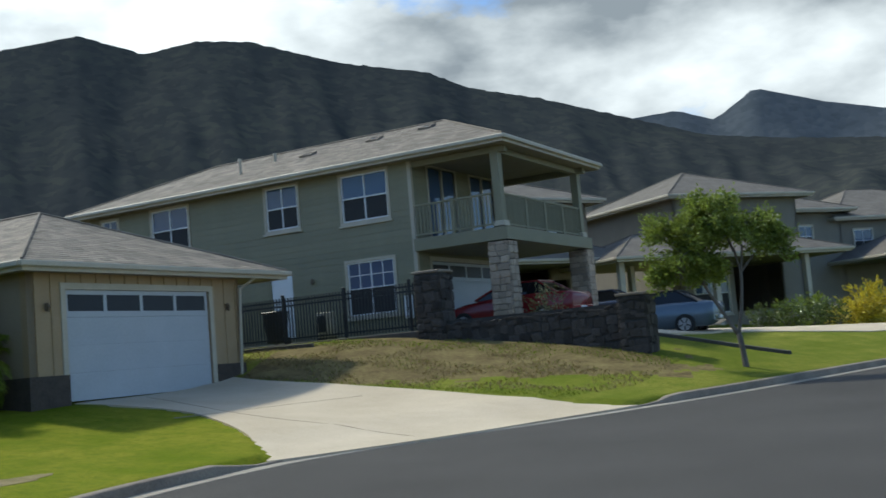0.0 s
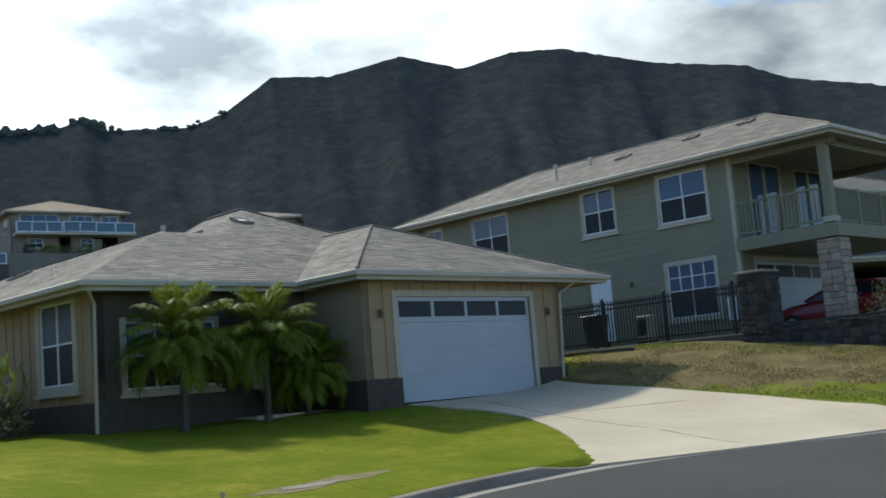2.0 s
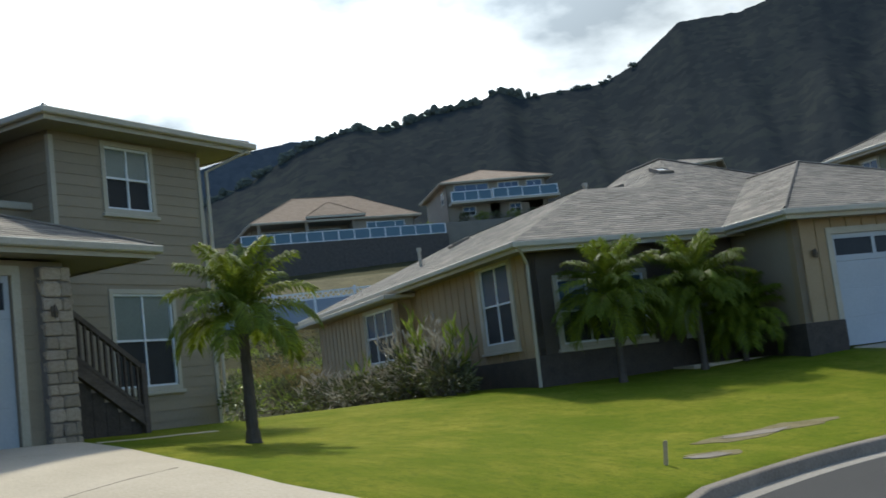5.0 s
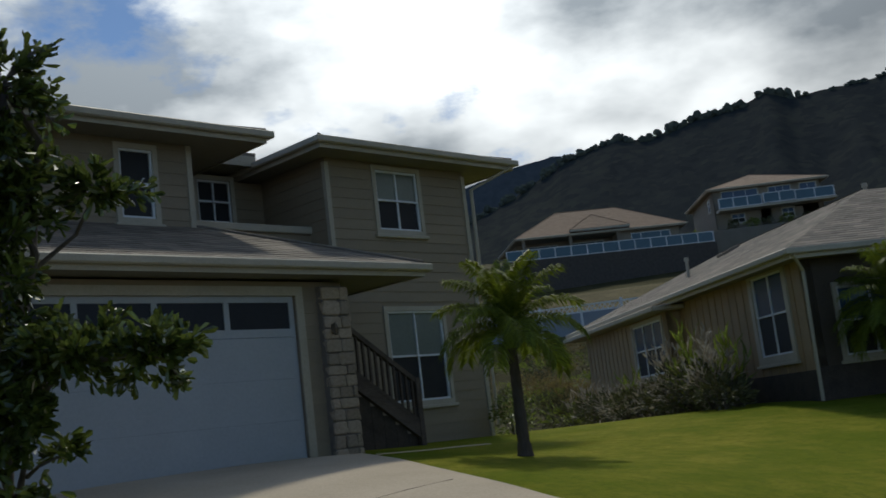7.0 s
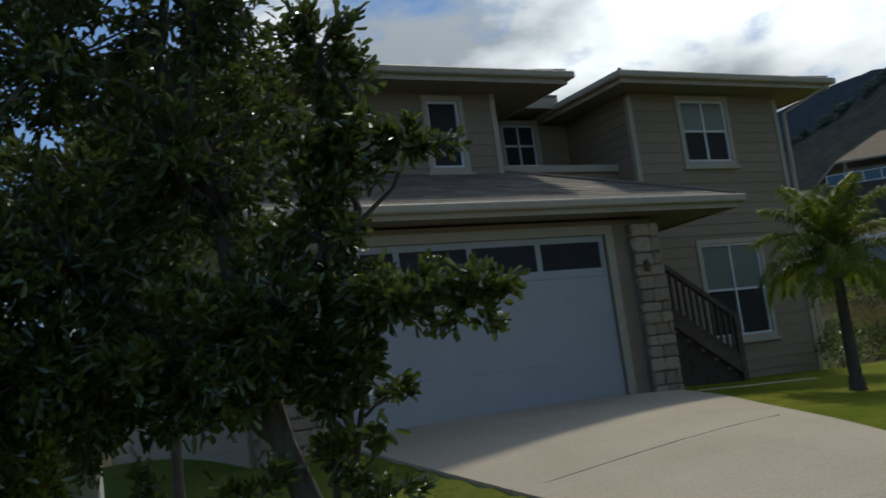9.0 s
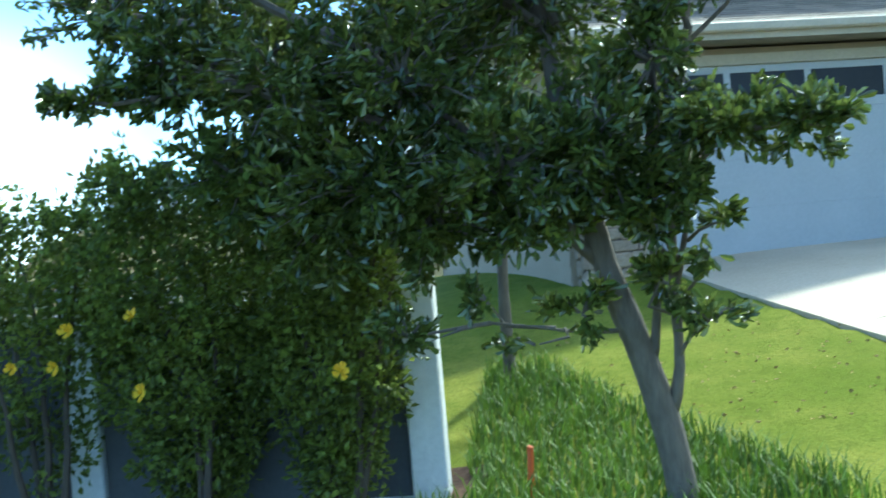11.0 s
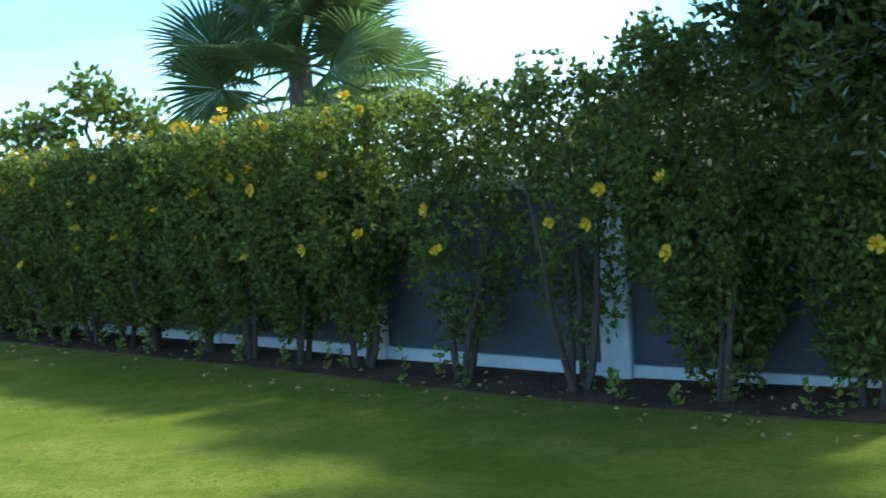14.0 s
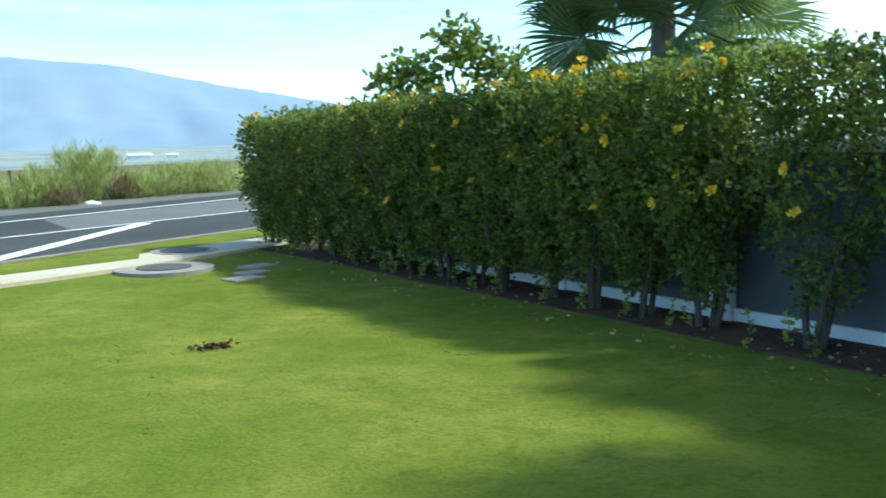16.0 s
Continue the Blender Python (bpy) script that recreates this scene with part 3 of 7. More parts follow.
def draped(name, outline, mat, lift, label, category, cell=0.5, joints=()):
    """A paved sheet laid on the ground inside an outline, with a thickness."""
    bm = bmesh.new()
    vs = [bm.verts.new((x, y, 0)) for x, y in outline]
    bm.faces.new(vs)
    xs, ys = [p[0] for p in outline], [p[1] for p in outline]
    for k in np.arange(min(xs), max(xs), cell):
        bmesh.ops.bisect_plane(bm, geom=bm.verts[:] + bm.edges[:] + bm.faces[:], plane_co=(k, 0, 0), plane_no=(1, 0, 0))
    for k in np.arange(min(ys), max(ys), cell):
        bmesh.ops.bisect_plane(bm, geom=bm.verts[:] + bm.edges[:] + bm.faces[:], plane_co=(0, k, 0), plane_no=(0, 1, 0))
    co = np.array([v.co[:2] for v in bm.verts])
    zz = ground_top(co[:, 0], co[:, 1])
    for v, z in zip(bm.verts, zz):
        v.co.z = z + lift
    bmesh.ops.recalc_face_normals(bm, faces=bm.faces)
    if sum(f.normal.z for f in bm.faces) < 0:
        bmesh.ops.reverse_faces(bm, faces=bm.faces)
    r = bmesh.ops.extrude_face_region(bm, geom=bm.faces[:])
    top = {v for v in r["geom"] if isinstance(v, bmesh.types.BMVert)}
    for v in bm.verts:
        if v not in top:
            v.co.z -= 0.12
    bmesh.ops.recalc_face_normals(bm, faces=bm.faces)
    return solo(name, bm, mat, label, category, kind="structure")




draped("driveway_north", DRIVE_G, M_CONCRETE, 0.015, "pale concrete driveway flaring to the street", "driveway")
draped("driveway_south", DRIVE_L, M_CONCRETE, 0.015, "pale concrete driveway with scored joints", "driveway")


draped("mow_strip", [(-15.2, 6.75), (-16.2, 8.6), (-16.3, 9.3), (-16.15, 9.3), (-16.05, 8.6), (-15.05, 6.7)], M_CONCRETE, 0.01, "narrow concrete mowing strip along the house", "edging", 0.4)


# ---- houses ----
def wall_core(length, height, holes, thick):
    """A wall from 0 to length along x, outer face at y=0, with holes (x0, x1, z0, z1) through it."""
    bm = bmesh.new()
    xs = sorted({0.0, length, *[h[0] for h in holes], *[h[1] for h in holes]})
    zs = sorted({0.0, height, *[min(height, h[2]) for h in holes], *[min(height, h[3]) for h in holes]})
    for a, b in zip(xs, xs[1:]):
        for c, d in zip(zs, zs[1:]):
            mx, mz = (a + b) / 2, (c + d) / 2
            if d - c > 0.001 and not any(h[0] < mx < h[1] and h[2] < mz < h[3] for h in holes):
                box(bm, a, b, 0, thick, c, d)
    bmesh.ops.remove_doubles(bm, verts=bm.verts, dist=0.0005)
    # inner faces between the cells go, so the wall is one shell
    inner = [f for f in bm.faces if len(f.verts) == 4 and all(len(e.link_faces) > 2 for e in f.edges)]
    bmesh.ops.delete(bm, geom=inner, context="FACES_ONLY")
    return bm


BOARDS = {}


def lap_board(w, h, mat):
    key = (round(w, 2), round(h, 2), mat.name)
    if key not in BOARDS:
        bm = bmesh.new()
        v = [bm.verts.new(c) for c in ((0, -0.006, h), (0, -0.021, 0), (0, 0, 0), (w, -0.006, h), (w, -0.021, 0), (w, 0, 0))]
        for q in ((0, 1, 4, 3), (1, 2, 5, 4), (0, 2, 1), (3, 4, 5)):
            bm.faces.new([v[i] for i in q])
        BOARDS[key] = mesh_of("board", bm, mat)
    return BOARDS[key]


def clad_lap(wall, length, height, holes, mat, pitch=0.2, margin=0.09):
    """Overlapping boards, course by course, cut at the openings."""
    z = 0.0
    while z < height - 0.03:
        h = min(pitch, height - z)
        cuts = sorted((o[0] - margin, o[1] + margin) for o in holes if o[2] - margin < z + h * 0.5 < o[3] + margin)
        x = 0.0
        for a, b in cuts + [(length, length)]:
            if a - x > 0.05:
                p = part("board", lap_board(a - x, h, mat), mat, wall)
                p.location = (x, 0, z)
            x = max(x, b)
        z += pitch


def clad_batten(wall, length, height, holes, mat, pitch=0.4, margin=0.07):
    """Vertical cover strips over the joints of upright boards."""
    x = pitch / 2
    while x < length:
        spans, z = [], 0.0
        for o in sorted((o for o in holes if o[0] - margin < x < o[1] + margin), key=lambda o: o[2]):
            if o[2] - margin - z > 0.05:
                spans.append((z, o[2] - margin))
            z = o[3] + margin
        if height - z > 0.05:
            spans.append((z, height))
        for a, b in spans:
            key = ("batten", round(b - a, 2), mat.name)
            if key not in BOARDS:
                BOARDS[key] = mesh_of("batten", boxed(-0.025, 0.025, -0.022, 0, 0, b - a), mat)
            part("batten", BOARDS[key], mat, wall).location = (x, 0, a)
        x += pitch


def wall(house, name, x, y, z, turn, length, height, holes=(), mat=None, style="lap", pitch=0.2, thick=0.18, label=""):
    w = part(name, wall_core(length, height, holes, thick), mat, house, label)
    w.matrix_local = pose(x, y, z, 0, 0, turn)
    if style == "lap":
        clad_lap(w, length, height, holes, mat, pitch)
    elif style == "batten":
        clad_batten(w, length, height, holes, mat, pitch)
    return w


def window(house, m, w, h, cols=2, rows=2, sill=True, trim=M_TRIM, name="window", wide=0.09, upper=M_GLASS, small=False):
    """A sash window in its opening: casing, frame, glazing bars, panes and a sill. Local x along the wall, y inward."""
    win = new(name)
    win.parent, win.matrix_local = house, m
    bm = bmesh.new()
    c = wide
    for a in ((-c, 0, -c, h + c), (w, w + c, -c, h + c), (0, w, h, h + c), (0, w, -c, 0)):
        box(bm, a[0], a[1], -0.045, 0.02, a[2], a[3])
    part("casing", bm, trim, win)
    bm = bmesh.new()
    fr = 0.04
    for a in ((0, fr, 0, h), (w - fr, w, 0, h), (fr, w - fr, h - fr, h), (fr, w - fr, 0, fr), (fr, w - fr, h / 2 - fr / 2, h / 2 + fr / 2)):
        box(bm, a[0], a[1], -0.01, 0.06, a[2], a[3])
    part("window_frame", bm, M_WHITE, win)
    for i in range(1, cols):
        x = w * i / cols
        for z0, z1 in ((fr, h / 2 - fr / 2), (h / 2 + fr / 2, h - fr)):
            part("glazing_bar", boxed(x - 0.02, x + 0.02, 0.0, 0.05, z0, z1), M_WHITE, win)
    if small:
        for x in (w * 0.25, w * 0.75):
            part("glazing_bar", boxed(x - 0.013, x + 0.013, 0.005, 0.045, h / 2 + fr / 2, h - fr), M_WHITE, win)
        part("glazing_bar", boxed(fr, w - fr, 0.008, 0.042, h * 0.75 - 0.013, h * 0.75 + 0.013), M_WHITE, win)
    pw, ph = (w - 2 * fr) / cols, h / 2 - 1.5 * fr
    for i in range(cols):
        for j in range(rows):
            x0, z0 = fr + i * pw, (fr, h / 2 + fr / 2)[j]
            part("pane", boxed(x0, x0 + pw, 0.028, 0.034, z0, z0 + ph), upper if j else M_SCREEN, win)
    if sill:
        part("sill", boxed(-c - 0.05, w + c + 0.05, -0.09, 0.0, -c - 0.07, -c - 0.003, bevel=0.01), trim, win)
    return win


roof_rnd = random.Random(2)


def hip_roof(house, x0, x1, y0, y1, z, pitch, mat=M_SHINGLE, course=0.16, name="roof", fascia=0.2, slab=0.02, gutter=True, jog=None):
    """A hipped roof laid in stepped courses, with fascia, soffit and gutter; jog=(run, shift) sets the x0 slope back from that run up."""
    bm = bmesh.new()
    lim = min(x1 - x0, y1 - y0) / 2
    k, d = 0, 0.0

    while d < lim - 1e-4:
        e = min(d + course, lim)
        j = jog[1] if jog and d >= jog[0] - 1e-4 else 0.0
        if j and x0 + e + j > x1 - e:
            break
        rim = [Vector(c) for c in ((x0 + j + d, y0 + d, 0), (x1 - d, y0 + d, 0), (x1 - d, y1 - d, 0), (x0 + j + d, y1 - d, 0))]
        top = [Vector(c) for c in ((x0 + j + e, y0 + e, 0), (x1 - e, y0 + e, 0), (x1 - e, y1 - e, 0), (x0 + j + e, y1 - e, 0))]
        for q in range(4):
            a, b, c, g = rim[q], rim[(q + 1) % 4], top[(q + 1) % 4], top[q]
            n = max(1, round((b - a).length / 0.32))
            shift = 0.5 / n if k % 2 else 0.0
            cuts = sorted({0.0, 1.0, *[min(1, max(0, i / n + shift + roof_rnd.uniform(-0.2, 0.2) / n)) for i in range(n)]})
            for s, t in zip(cuts, cuts[1:]):
                lip = 0.006 + roof_rnd.uniform(0, 0.005)
                p, r = a.lerp(b, s), a.lerp(b, t)
                u, v = g.lerp(c, s), g.lerp(c, t)
                zs = z + pitch * d
                vs = [bm.verts.new((o.x, o.y, h)) for o, h in ((p, zs - slab), (r, zs - slab), (r, zs + lip), (p, zs + lip))]
                bm.faces.new(vs)
                ze = z + pitch * e + 0.002
                if (u - v).length < 1e-4:
                    bm.faces.new([vs[3], vs[2], bm.verts.new((u.x, u.y, ze))])
                else:
                    bm.faces.new([vs[3], vs[2], bm.verts.new((v.x, v.y, ze)), bm.verts.new((u.x, u.y, ze))])
        d = e
        k += 1
    if jog:
        g, zj = jog[0], z + pitch * jog[0] + 0.004
        bm.faces.new([bm.verts.new((a, b, zj)) for a, b in ((x0 + g - 0.05, y0 + g), (x0 + g + jog[1] + 0.1, y0 + g), (x0 + g + jog[1] + 0.1, y1 - g), (x0 + g - 0.05, y1 - g))])
        lim = min(lim, (x1 - x0 - jog[1]) / 2)
    roof = part(name, bm, mat, house)
    roof["kind"] = "stuff"
    bm = bmesh.new()
    t = 0.03
    for a in ((x0, x1, y0, y0 + t), (x0, x1, y1 - t, y1), (x0, x0 + t, y0 + t, y1 - t), (x1 - t, x1, y0 + t, y1 - t)):
        box(bm, *a, z - fascia - slab, z - slab)
    part("fascia", bm, M_TRIM, roof)
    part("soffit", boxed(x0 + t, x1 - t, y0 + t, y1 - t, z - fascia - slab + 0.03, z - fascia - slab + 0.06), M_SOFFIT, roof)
    if gutter:
        bm = bmesh.new()
        for a in ((x0 - 0.11, x1 + 0.11, y0 - 0.11, y0 - 0.004), (x0 - 0.11, x0 - 0.004, y0, y1), (x1 + 0.004, x1 + 0.11, y0, y1)):
            box(bm, *a, z - 0.14, z - 0.015, bevel=0.02)
        part("gutter", bm, M_TRIM, roof)
    bm = bmesh.new()
    # ridge and hip caps
    rx0, rx1, ry0, ry1 = x0 + lim + (jog[1] if jog else 0), x1 - lim, y0 + lim, y1 - lim
    top = z + pitch * lim + 0.02
    for (ax, ay), (bx, by) in ((() if jog else (((x0, y0), (rx0, ry0)), ((x0, y1), (rx0, ry1)))) + (((x1, y0), (rx1, ry0)), ((x1, y1), (rx1, ry1)), ((rx0, ry0), (rx1, ry1)))):
        za = z + 0.02 if (ax, ay) != (rx0, ry0) else top
        if abs(ax - bx) + abs(ay - by) > 0.05:
            tube(bm, [(ax, ay, za), (bx, by, top)], [0.03, 0.03], 6)
    part("ridge_cap", bm, mat, roof)
    return roof


def garage_door(house, m, w, h, lights=4):
    """A sectional garage door with a glazed top panel, in a painted surround."""
    d = new("garage_door")
    d.parent, d.matrix_local = house, m
    sec = h / 4
    for k in range(4):
        z0 = k * sec
        if k < 3:
            part("door_panel", boxed(0.01, w - 0.01, 0.04, 0.09, z0 + 0.0008, z0 + sec - 0.0008, bevel=0.002), M_DOOR, d)
        else:
            bm = bmesh.new()
            g = 0.09
            pw = (w - 0.02 - g * (lights + 1)) / lights
            box(bm, 0.01, w - 0.01, 0.04, 0.09, z0 + 0.004, z0 + 0.13)
            box(bm, 0.01, w - 0.01, 0.04, 0.09, z0 + sec - 0.10, z0 + sec - 0.004)
            for i in range(lights + 1):
                x = 0.01 + i * (pw + g)
                box(bm, x, x + g, 0.04, 0.09, z0 + 0.13, z0 + sec - 0.10)
            part("door_panel", bm, M_DOOR, d)
            for i in range(lights):
                x = 0.01 + g + i * (pw + g)
                part("pane", boxed(x, x + pw, 0.06, 0.07, z0 + 0.13, z0 + sec - 0.10), M_DOORGLASS, d)
    for a in ((-0.14, 0, 0, h + 0.14), (w, w + 0.14, 0, h + 0.14), (0, w, h, h + 0.14)):
        part("door_casing", boxed(a[0], a[1], -0.03, 0.1, a[2], a[3]), M_TRIM, d)
    return d


def downpipe(house, pts):
    bm = bmesh.new()
    tube(bm, pts, [0.04] * len(pts), 6)
    return part("downpipe", bm, M_TRIM, house)


# bungalow with the two-car garage
G = base("bungalow", site(-11.30, 21.29, 0, 19.65), "tan single-storey house with a shingled hip roof and white garage door", "house")
GZ = 1.45
wall(G, "front_wall", -1.0, 0, GZ, 0, 6.65, 2.85, [(1.0, 5.5, 0.0, 2.38)], M_TAN, "batten", 0.42)
wall(G, "garage_side_wall", -1.0, 2.0, GZ, -90, 2.0, 2.85, [], M_TAUPE, "none")
wall(G, "end_wall", 5.65, 0, GZ, 90, 8.0, 2.85, [], M_TAN, "batten", 0.42)
# recessed entry wall, its shade painted into the siding colour
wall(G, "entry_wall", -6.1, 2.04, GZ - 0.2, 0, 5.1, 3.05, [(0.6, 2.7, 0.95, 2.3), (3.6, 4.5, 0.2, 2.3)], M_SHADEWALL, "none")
wall(G, "side_wall", -6.1, 18.0, GZ - 0.2, -90, 15.96, 3.05, [(13.55, 15.05, 1.15, 2.85)], M_TAN, "batten", 0.40)
wall(G, "back_wall", 5.65, 18.0, GZ - 0.2, 180, 11.75, 3.05, [], M_TAN, "none")
wall(G, "far_wall", 5.65, 8.0, GZ - 0.2, 90, 10.0, 3.05, [], M_TAN, "none")
hip_roof(G, -1.5, 7.1, -0.5, 12.0, 4.36, 0.42)
main_roof = hip_roof(G, -6.6, 10.2, 1.5, 18.3, 4.34, 0.42, name="main_roof", jog=(4.16, 1.8))
for ob in (main_roof, *main_roof.children):  # the far slope is steeper and ends over the garage's end wall
    for v in ob.data.vertices:
        if v.co.x > 1.8:
            v.co.x = 1.8 + (v.co.x - 1.8) * 0.5
garage_door(G, pose(0, 0, GZ + 0.03), 4.5, 2.35)
window(G, pose(-6.1, 4.45, GZ + 0.95, 0, 0, -90), 1.5, 1.7, wide=0.16)
window(G, pose(-5.5, 2.04, GZ + 0.75), 2.1, 1.35, cols=3)
for a in ((-1.06, -0.02, -0.06, 0.0), (4.65, 5.71, -0.06, 0.0)):
    part("plinth", boxed(a[0], a[1], a[2], a[3], 1.0, 2.04), M_DARKBASE, G)
part("plinth", boxed(-1.06, -1.0, 0.0, 2.0, 1.0, 2.04), M_DARKBASE, G)
part("plinth", boxed(-6.16, -1.06, 1.97, 2.04, 0.8, 2.04), M_DARKBASE, G)
part("plinth", boxed(-6.17, -6.1, 2.04, 18.0, 0.6, 2.0), M_DARKBASE, G)
downpipe(G, [(-6.55, 1.45, 4.2), (-6.2, 1.85, 3.9), (-6.2, 1.93, 1.4)])
downpipe(G, [(5.9, -0.45, 4.2), (5.6, -0.1, 3.9), (5.5, -0.06, 1.5)])

SKY = material("skylight glass", (0.02, 0.03, 0.04), (0.03, 0.04, 0.05), 0.08, 2, 20, 0.0)


def roof_window(house, m, w=0.6, h=1.0):
    s = new("skylight")
    s.parent, s.matrix_local = house, m
    bm = bmesh.new()
    for a in ((-w / 2, w / 2, -h / 2, -h / 2 + 0.07), (-w / 2, w / 2, h / 2 - 0.07, h / 2), (-w / 2, -w / 2 + 0.07, -h / 2 + 0.07, h / 2 - 0.07), (w / 2 - 0.07, w / 2, -h / 2 + 0.07, h / 2 - 0.07)):
        box(bm, *a, -0.05, 0.06)
    part("skylight_frame", bm, M_KERB, s)
    part("pane", boxed(-w / 2 + 0.07, w / 2 - 0.07, -h / 2 + 0.07, h / 2 - 0.07, 0.02, 0.045), SKY, s)


def vent_pipe(house, x, y, z, h=0.45):
    bm = bmesh.new()
    tube(bm, [(0, 0, -0.15), (0, 0, h)], [0.05, 0.05], 8)
    tube(bm, [(0, 0, h), (0, 0, h + 0.1)], [0.08, 0.07], 8)
    part("vent_pipe", bm, M_TRIM, house).location = (x, y, z)


M_BRONZE = material("bronze", (0.10, 0.075, 0.05), (0.16, 0.12, 0.08), 0.5, 6, 30, 0.1, metal=0.3)


def wall_lamp(house, x, y, z):
    bm = bmesh.new()
    box(bm, -0.035, 0.035, -0.04, 0.0, -0.08, 0.08, bevel=0.01)
    tube(bm, [(0, -0.08, -0.10), (0, -0.08, 0.0), (0, -0.08, 0.07)], [0.03, 0.048, 0.02], 6)
    tube(bm, [(0, 0, 0.06), (0, -0.08, 0.09)], [0.012, 0.012], 5)
    part("wall_lamp", bm, M_BRONZE, house, "small bronze wall lantern").location = (x, y, z)


roof_window(G, pose(1.1, 7.3, 4.34 + 0.42 * 5.8 + 0.02, math.degrees(math.atan(0.42)), 0, 0), 0.5, 0.5)
roof_window(G, pose(0.7, 9.3, 4.34 + 0.42 * 5.5 + 0.02, 0, -math.degrees(math.atan(0.42)), 0), 0.6, 0.45)
roof_window(G, pose(-3.2, 12.0, 4.34 + 0.42 * 3.4 + 0.02, 0, -math.degrees(math.atan(0.42)), 0), 0.6, 0.45)
vent_pipe(G, -1.2, 7.6, 4.34 + 0.42 * 4.1)
vent_pipe(G, -4.9, 11.0, 4.34 + 0.42 * 1.7)
wall_lamp(G, -0.55, -0.03, 3.45)
wall_lamp(G, 5.1, -0.03, 3.45)
# projecting bay with its own lower eave on the garden side
wall(G, "bay_wall", -6.5, 16.5, GZ - 0.2, -90, 7.6, 2.74, [(4.8, 7.2, 1.2, 2.6)], M_TAN, "batten", 0.4)
part("bay_end", boxed(-6.5, -6.125, 8.9, 9.08, GZ - 0.2, GZ + 2.54), M_TAN, G)
part("bay_roof", boxed(-7.0, -6.13, 8.5, 17.6, 4.0, 4.13, bevel=0.02), M_TRIM, G, "low cream eave over the bay")
window(G, pose(-6.5, 11.7, GZ + 1.0, 0, 0, -90), 2.4, 1.4, cols=3)
bm = bmesh.new()
box(bm, 0, 0.9, 0.06, 0.11, 0, 2.1, bevel=0.008)
front_door = part("front_door", bm, M_WHITE, G, "pale panelled front door in shade")
front_door.matrix_local = pose(-2.5, 2.04, GZ)
part("door_step", boxed(-3.0, -1.1, 1.2, 2.0, 1.15, 1.47, bevel=0.01), M_CONCRETE, G)

# two-storey green house with the balcony
A = base("green_house", site(-7.36, 33.19, 0, 110), "green two-storey house with lap siding and a covered balcony", "house")
AZ = 2.35
AH = [(-0.88, 0.83, 6.22, 7.70), (-3.90, -2.62, 6.34, 7.75), (-8.98, -7.32, 6.22, 7.70), (-0.86, 0.86, 3.25, 4.92), (-3.93, -3.05, 2.72, 4.92), (-11.4, -10.65, 6.9, 7.65)]
wall(A, "long_wall", -12.0, 0, AZ, 0, 13.69, 5.55, [(a + 12.0, b + 12.0, c - AZ, d - AZ) for a, b, c, d in AH], M_GREEN, "lap", 0.2)
wall(A, "front_wall", 1.69, 0, AZ, 90, 6.6, 5.55, [(0.9, 5.6, 0.0, 2.4), (1.05, 2.85, 3.07, 5.4), (3.95, 5.7, 3.07, 5.4)], M_GREEN, "lap", 0.2)
wall(A, "back_wall", -12.0, 6.6, AZ, -90, 6.6, 5.55, [], M_GREEN, "none")
wall(A, "rear_wall", 1.69, 6.6, AZ, 180, 13.69, 5.55, [], M_GREEN, "none")
hip_roof(A, -12.6, 5.2, -0.6, 7.2, 8.00, 0.425)
for a, b, c, d in AH:
    if d - c > 2:
        part("side_door", boxed(a, b, 0.03, 0.08, c, d, bevel=0.01), M_WHITE, A)
    else:
        window(A, pose(a, 0, c), b - a, d - c, small=c < 4)
part("corner_trim", boxed(1.6, 1.72, -0.035, 0.1, AZ, 7.9), M_TRIM, A)
garage_door(A, pose(1.69, 0.9, AZ, 0, 0, 90), 4.7, 2.4)
part("balcony_floor", boxed(1.69, 4.85, -0.1, 6.7, 5.0, 5.38, bevel=0.01), M_GREEN, A)


def stone_meshes(mat, count=7):
    out = []
    r = random.Random(5)
    for k in range(count):
        bm = bmesh.new()
        v = box(bm, -0.5, 0.5, -0.5, 0.5, -0.5, 0.5)
        bmesh.ops.bevel(bm, geom=bm.edges[:], offset=0.12, segments=1, affect="EDGES")
        for q in bm.verts:
            q.co += Vector((r.uniform(-1, 1), r.uniform(-1, 1), r.uniform(-1, 1))) * 0.06
        out.append(mesh_of("stone", bm, mat))
    return out


PALE_STONES, LAVA_STONES = stone_meshes(M_STONE), stone_meshes(M_LAVA)


def stone_face(owner, stones, m, w, h, size, rnd, depth=0.09, wild=0.0):
    """Courses of uneven stones over a face: m places local x along it, z up and y into it."""
    z = 0.0
    while z < h - 0.02:
        ch = min(rnd.uniform(0.7 - wild * 0.2, 1.25 + wild * 0.4) * size, h - z)
        x = 0.0
        while x < w - 0.02:
            cw = min(rnd.uniform(0.8, 1.9) * size, w - x)
            if w - x - cw < size * 0.4:
                cw = w - x
            s = part("stone", rnd.choice(stones), None, owner)
            s.matrix_local = m @ Matrix.Translation((x + cw / 2, 0, z + ch / 2 + wild * rnd.uniform(-0.05, 0.03))) @ pose(0, 0, 0, 0, wild * rnd.uniform(-16, 16), 0) @ Matrix.Diagonal(((cw - 0.015) * rnd.choice((1, -1)), depth * rnd.uniform(0.8, 1.4), ch - 0.015, 1))
            x += cw
        z += ch


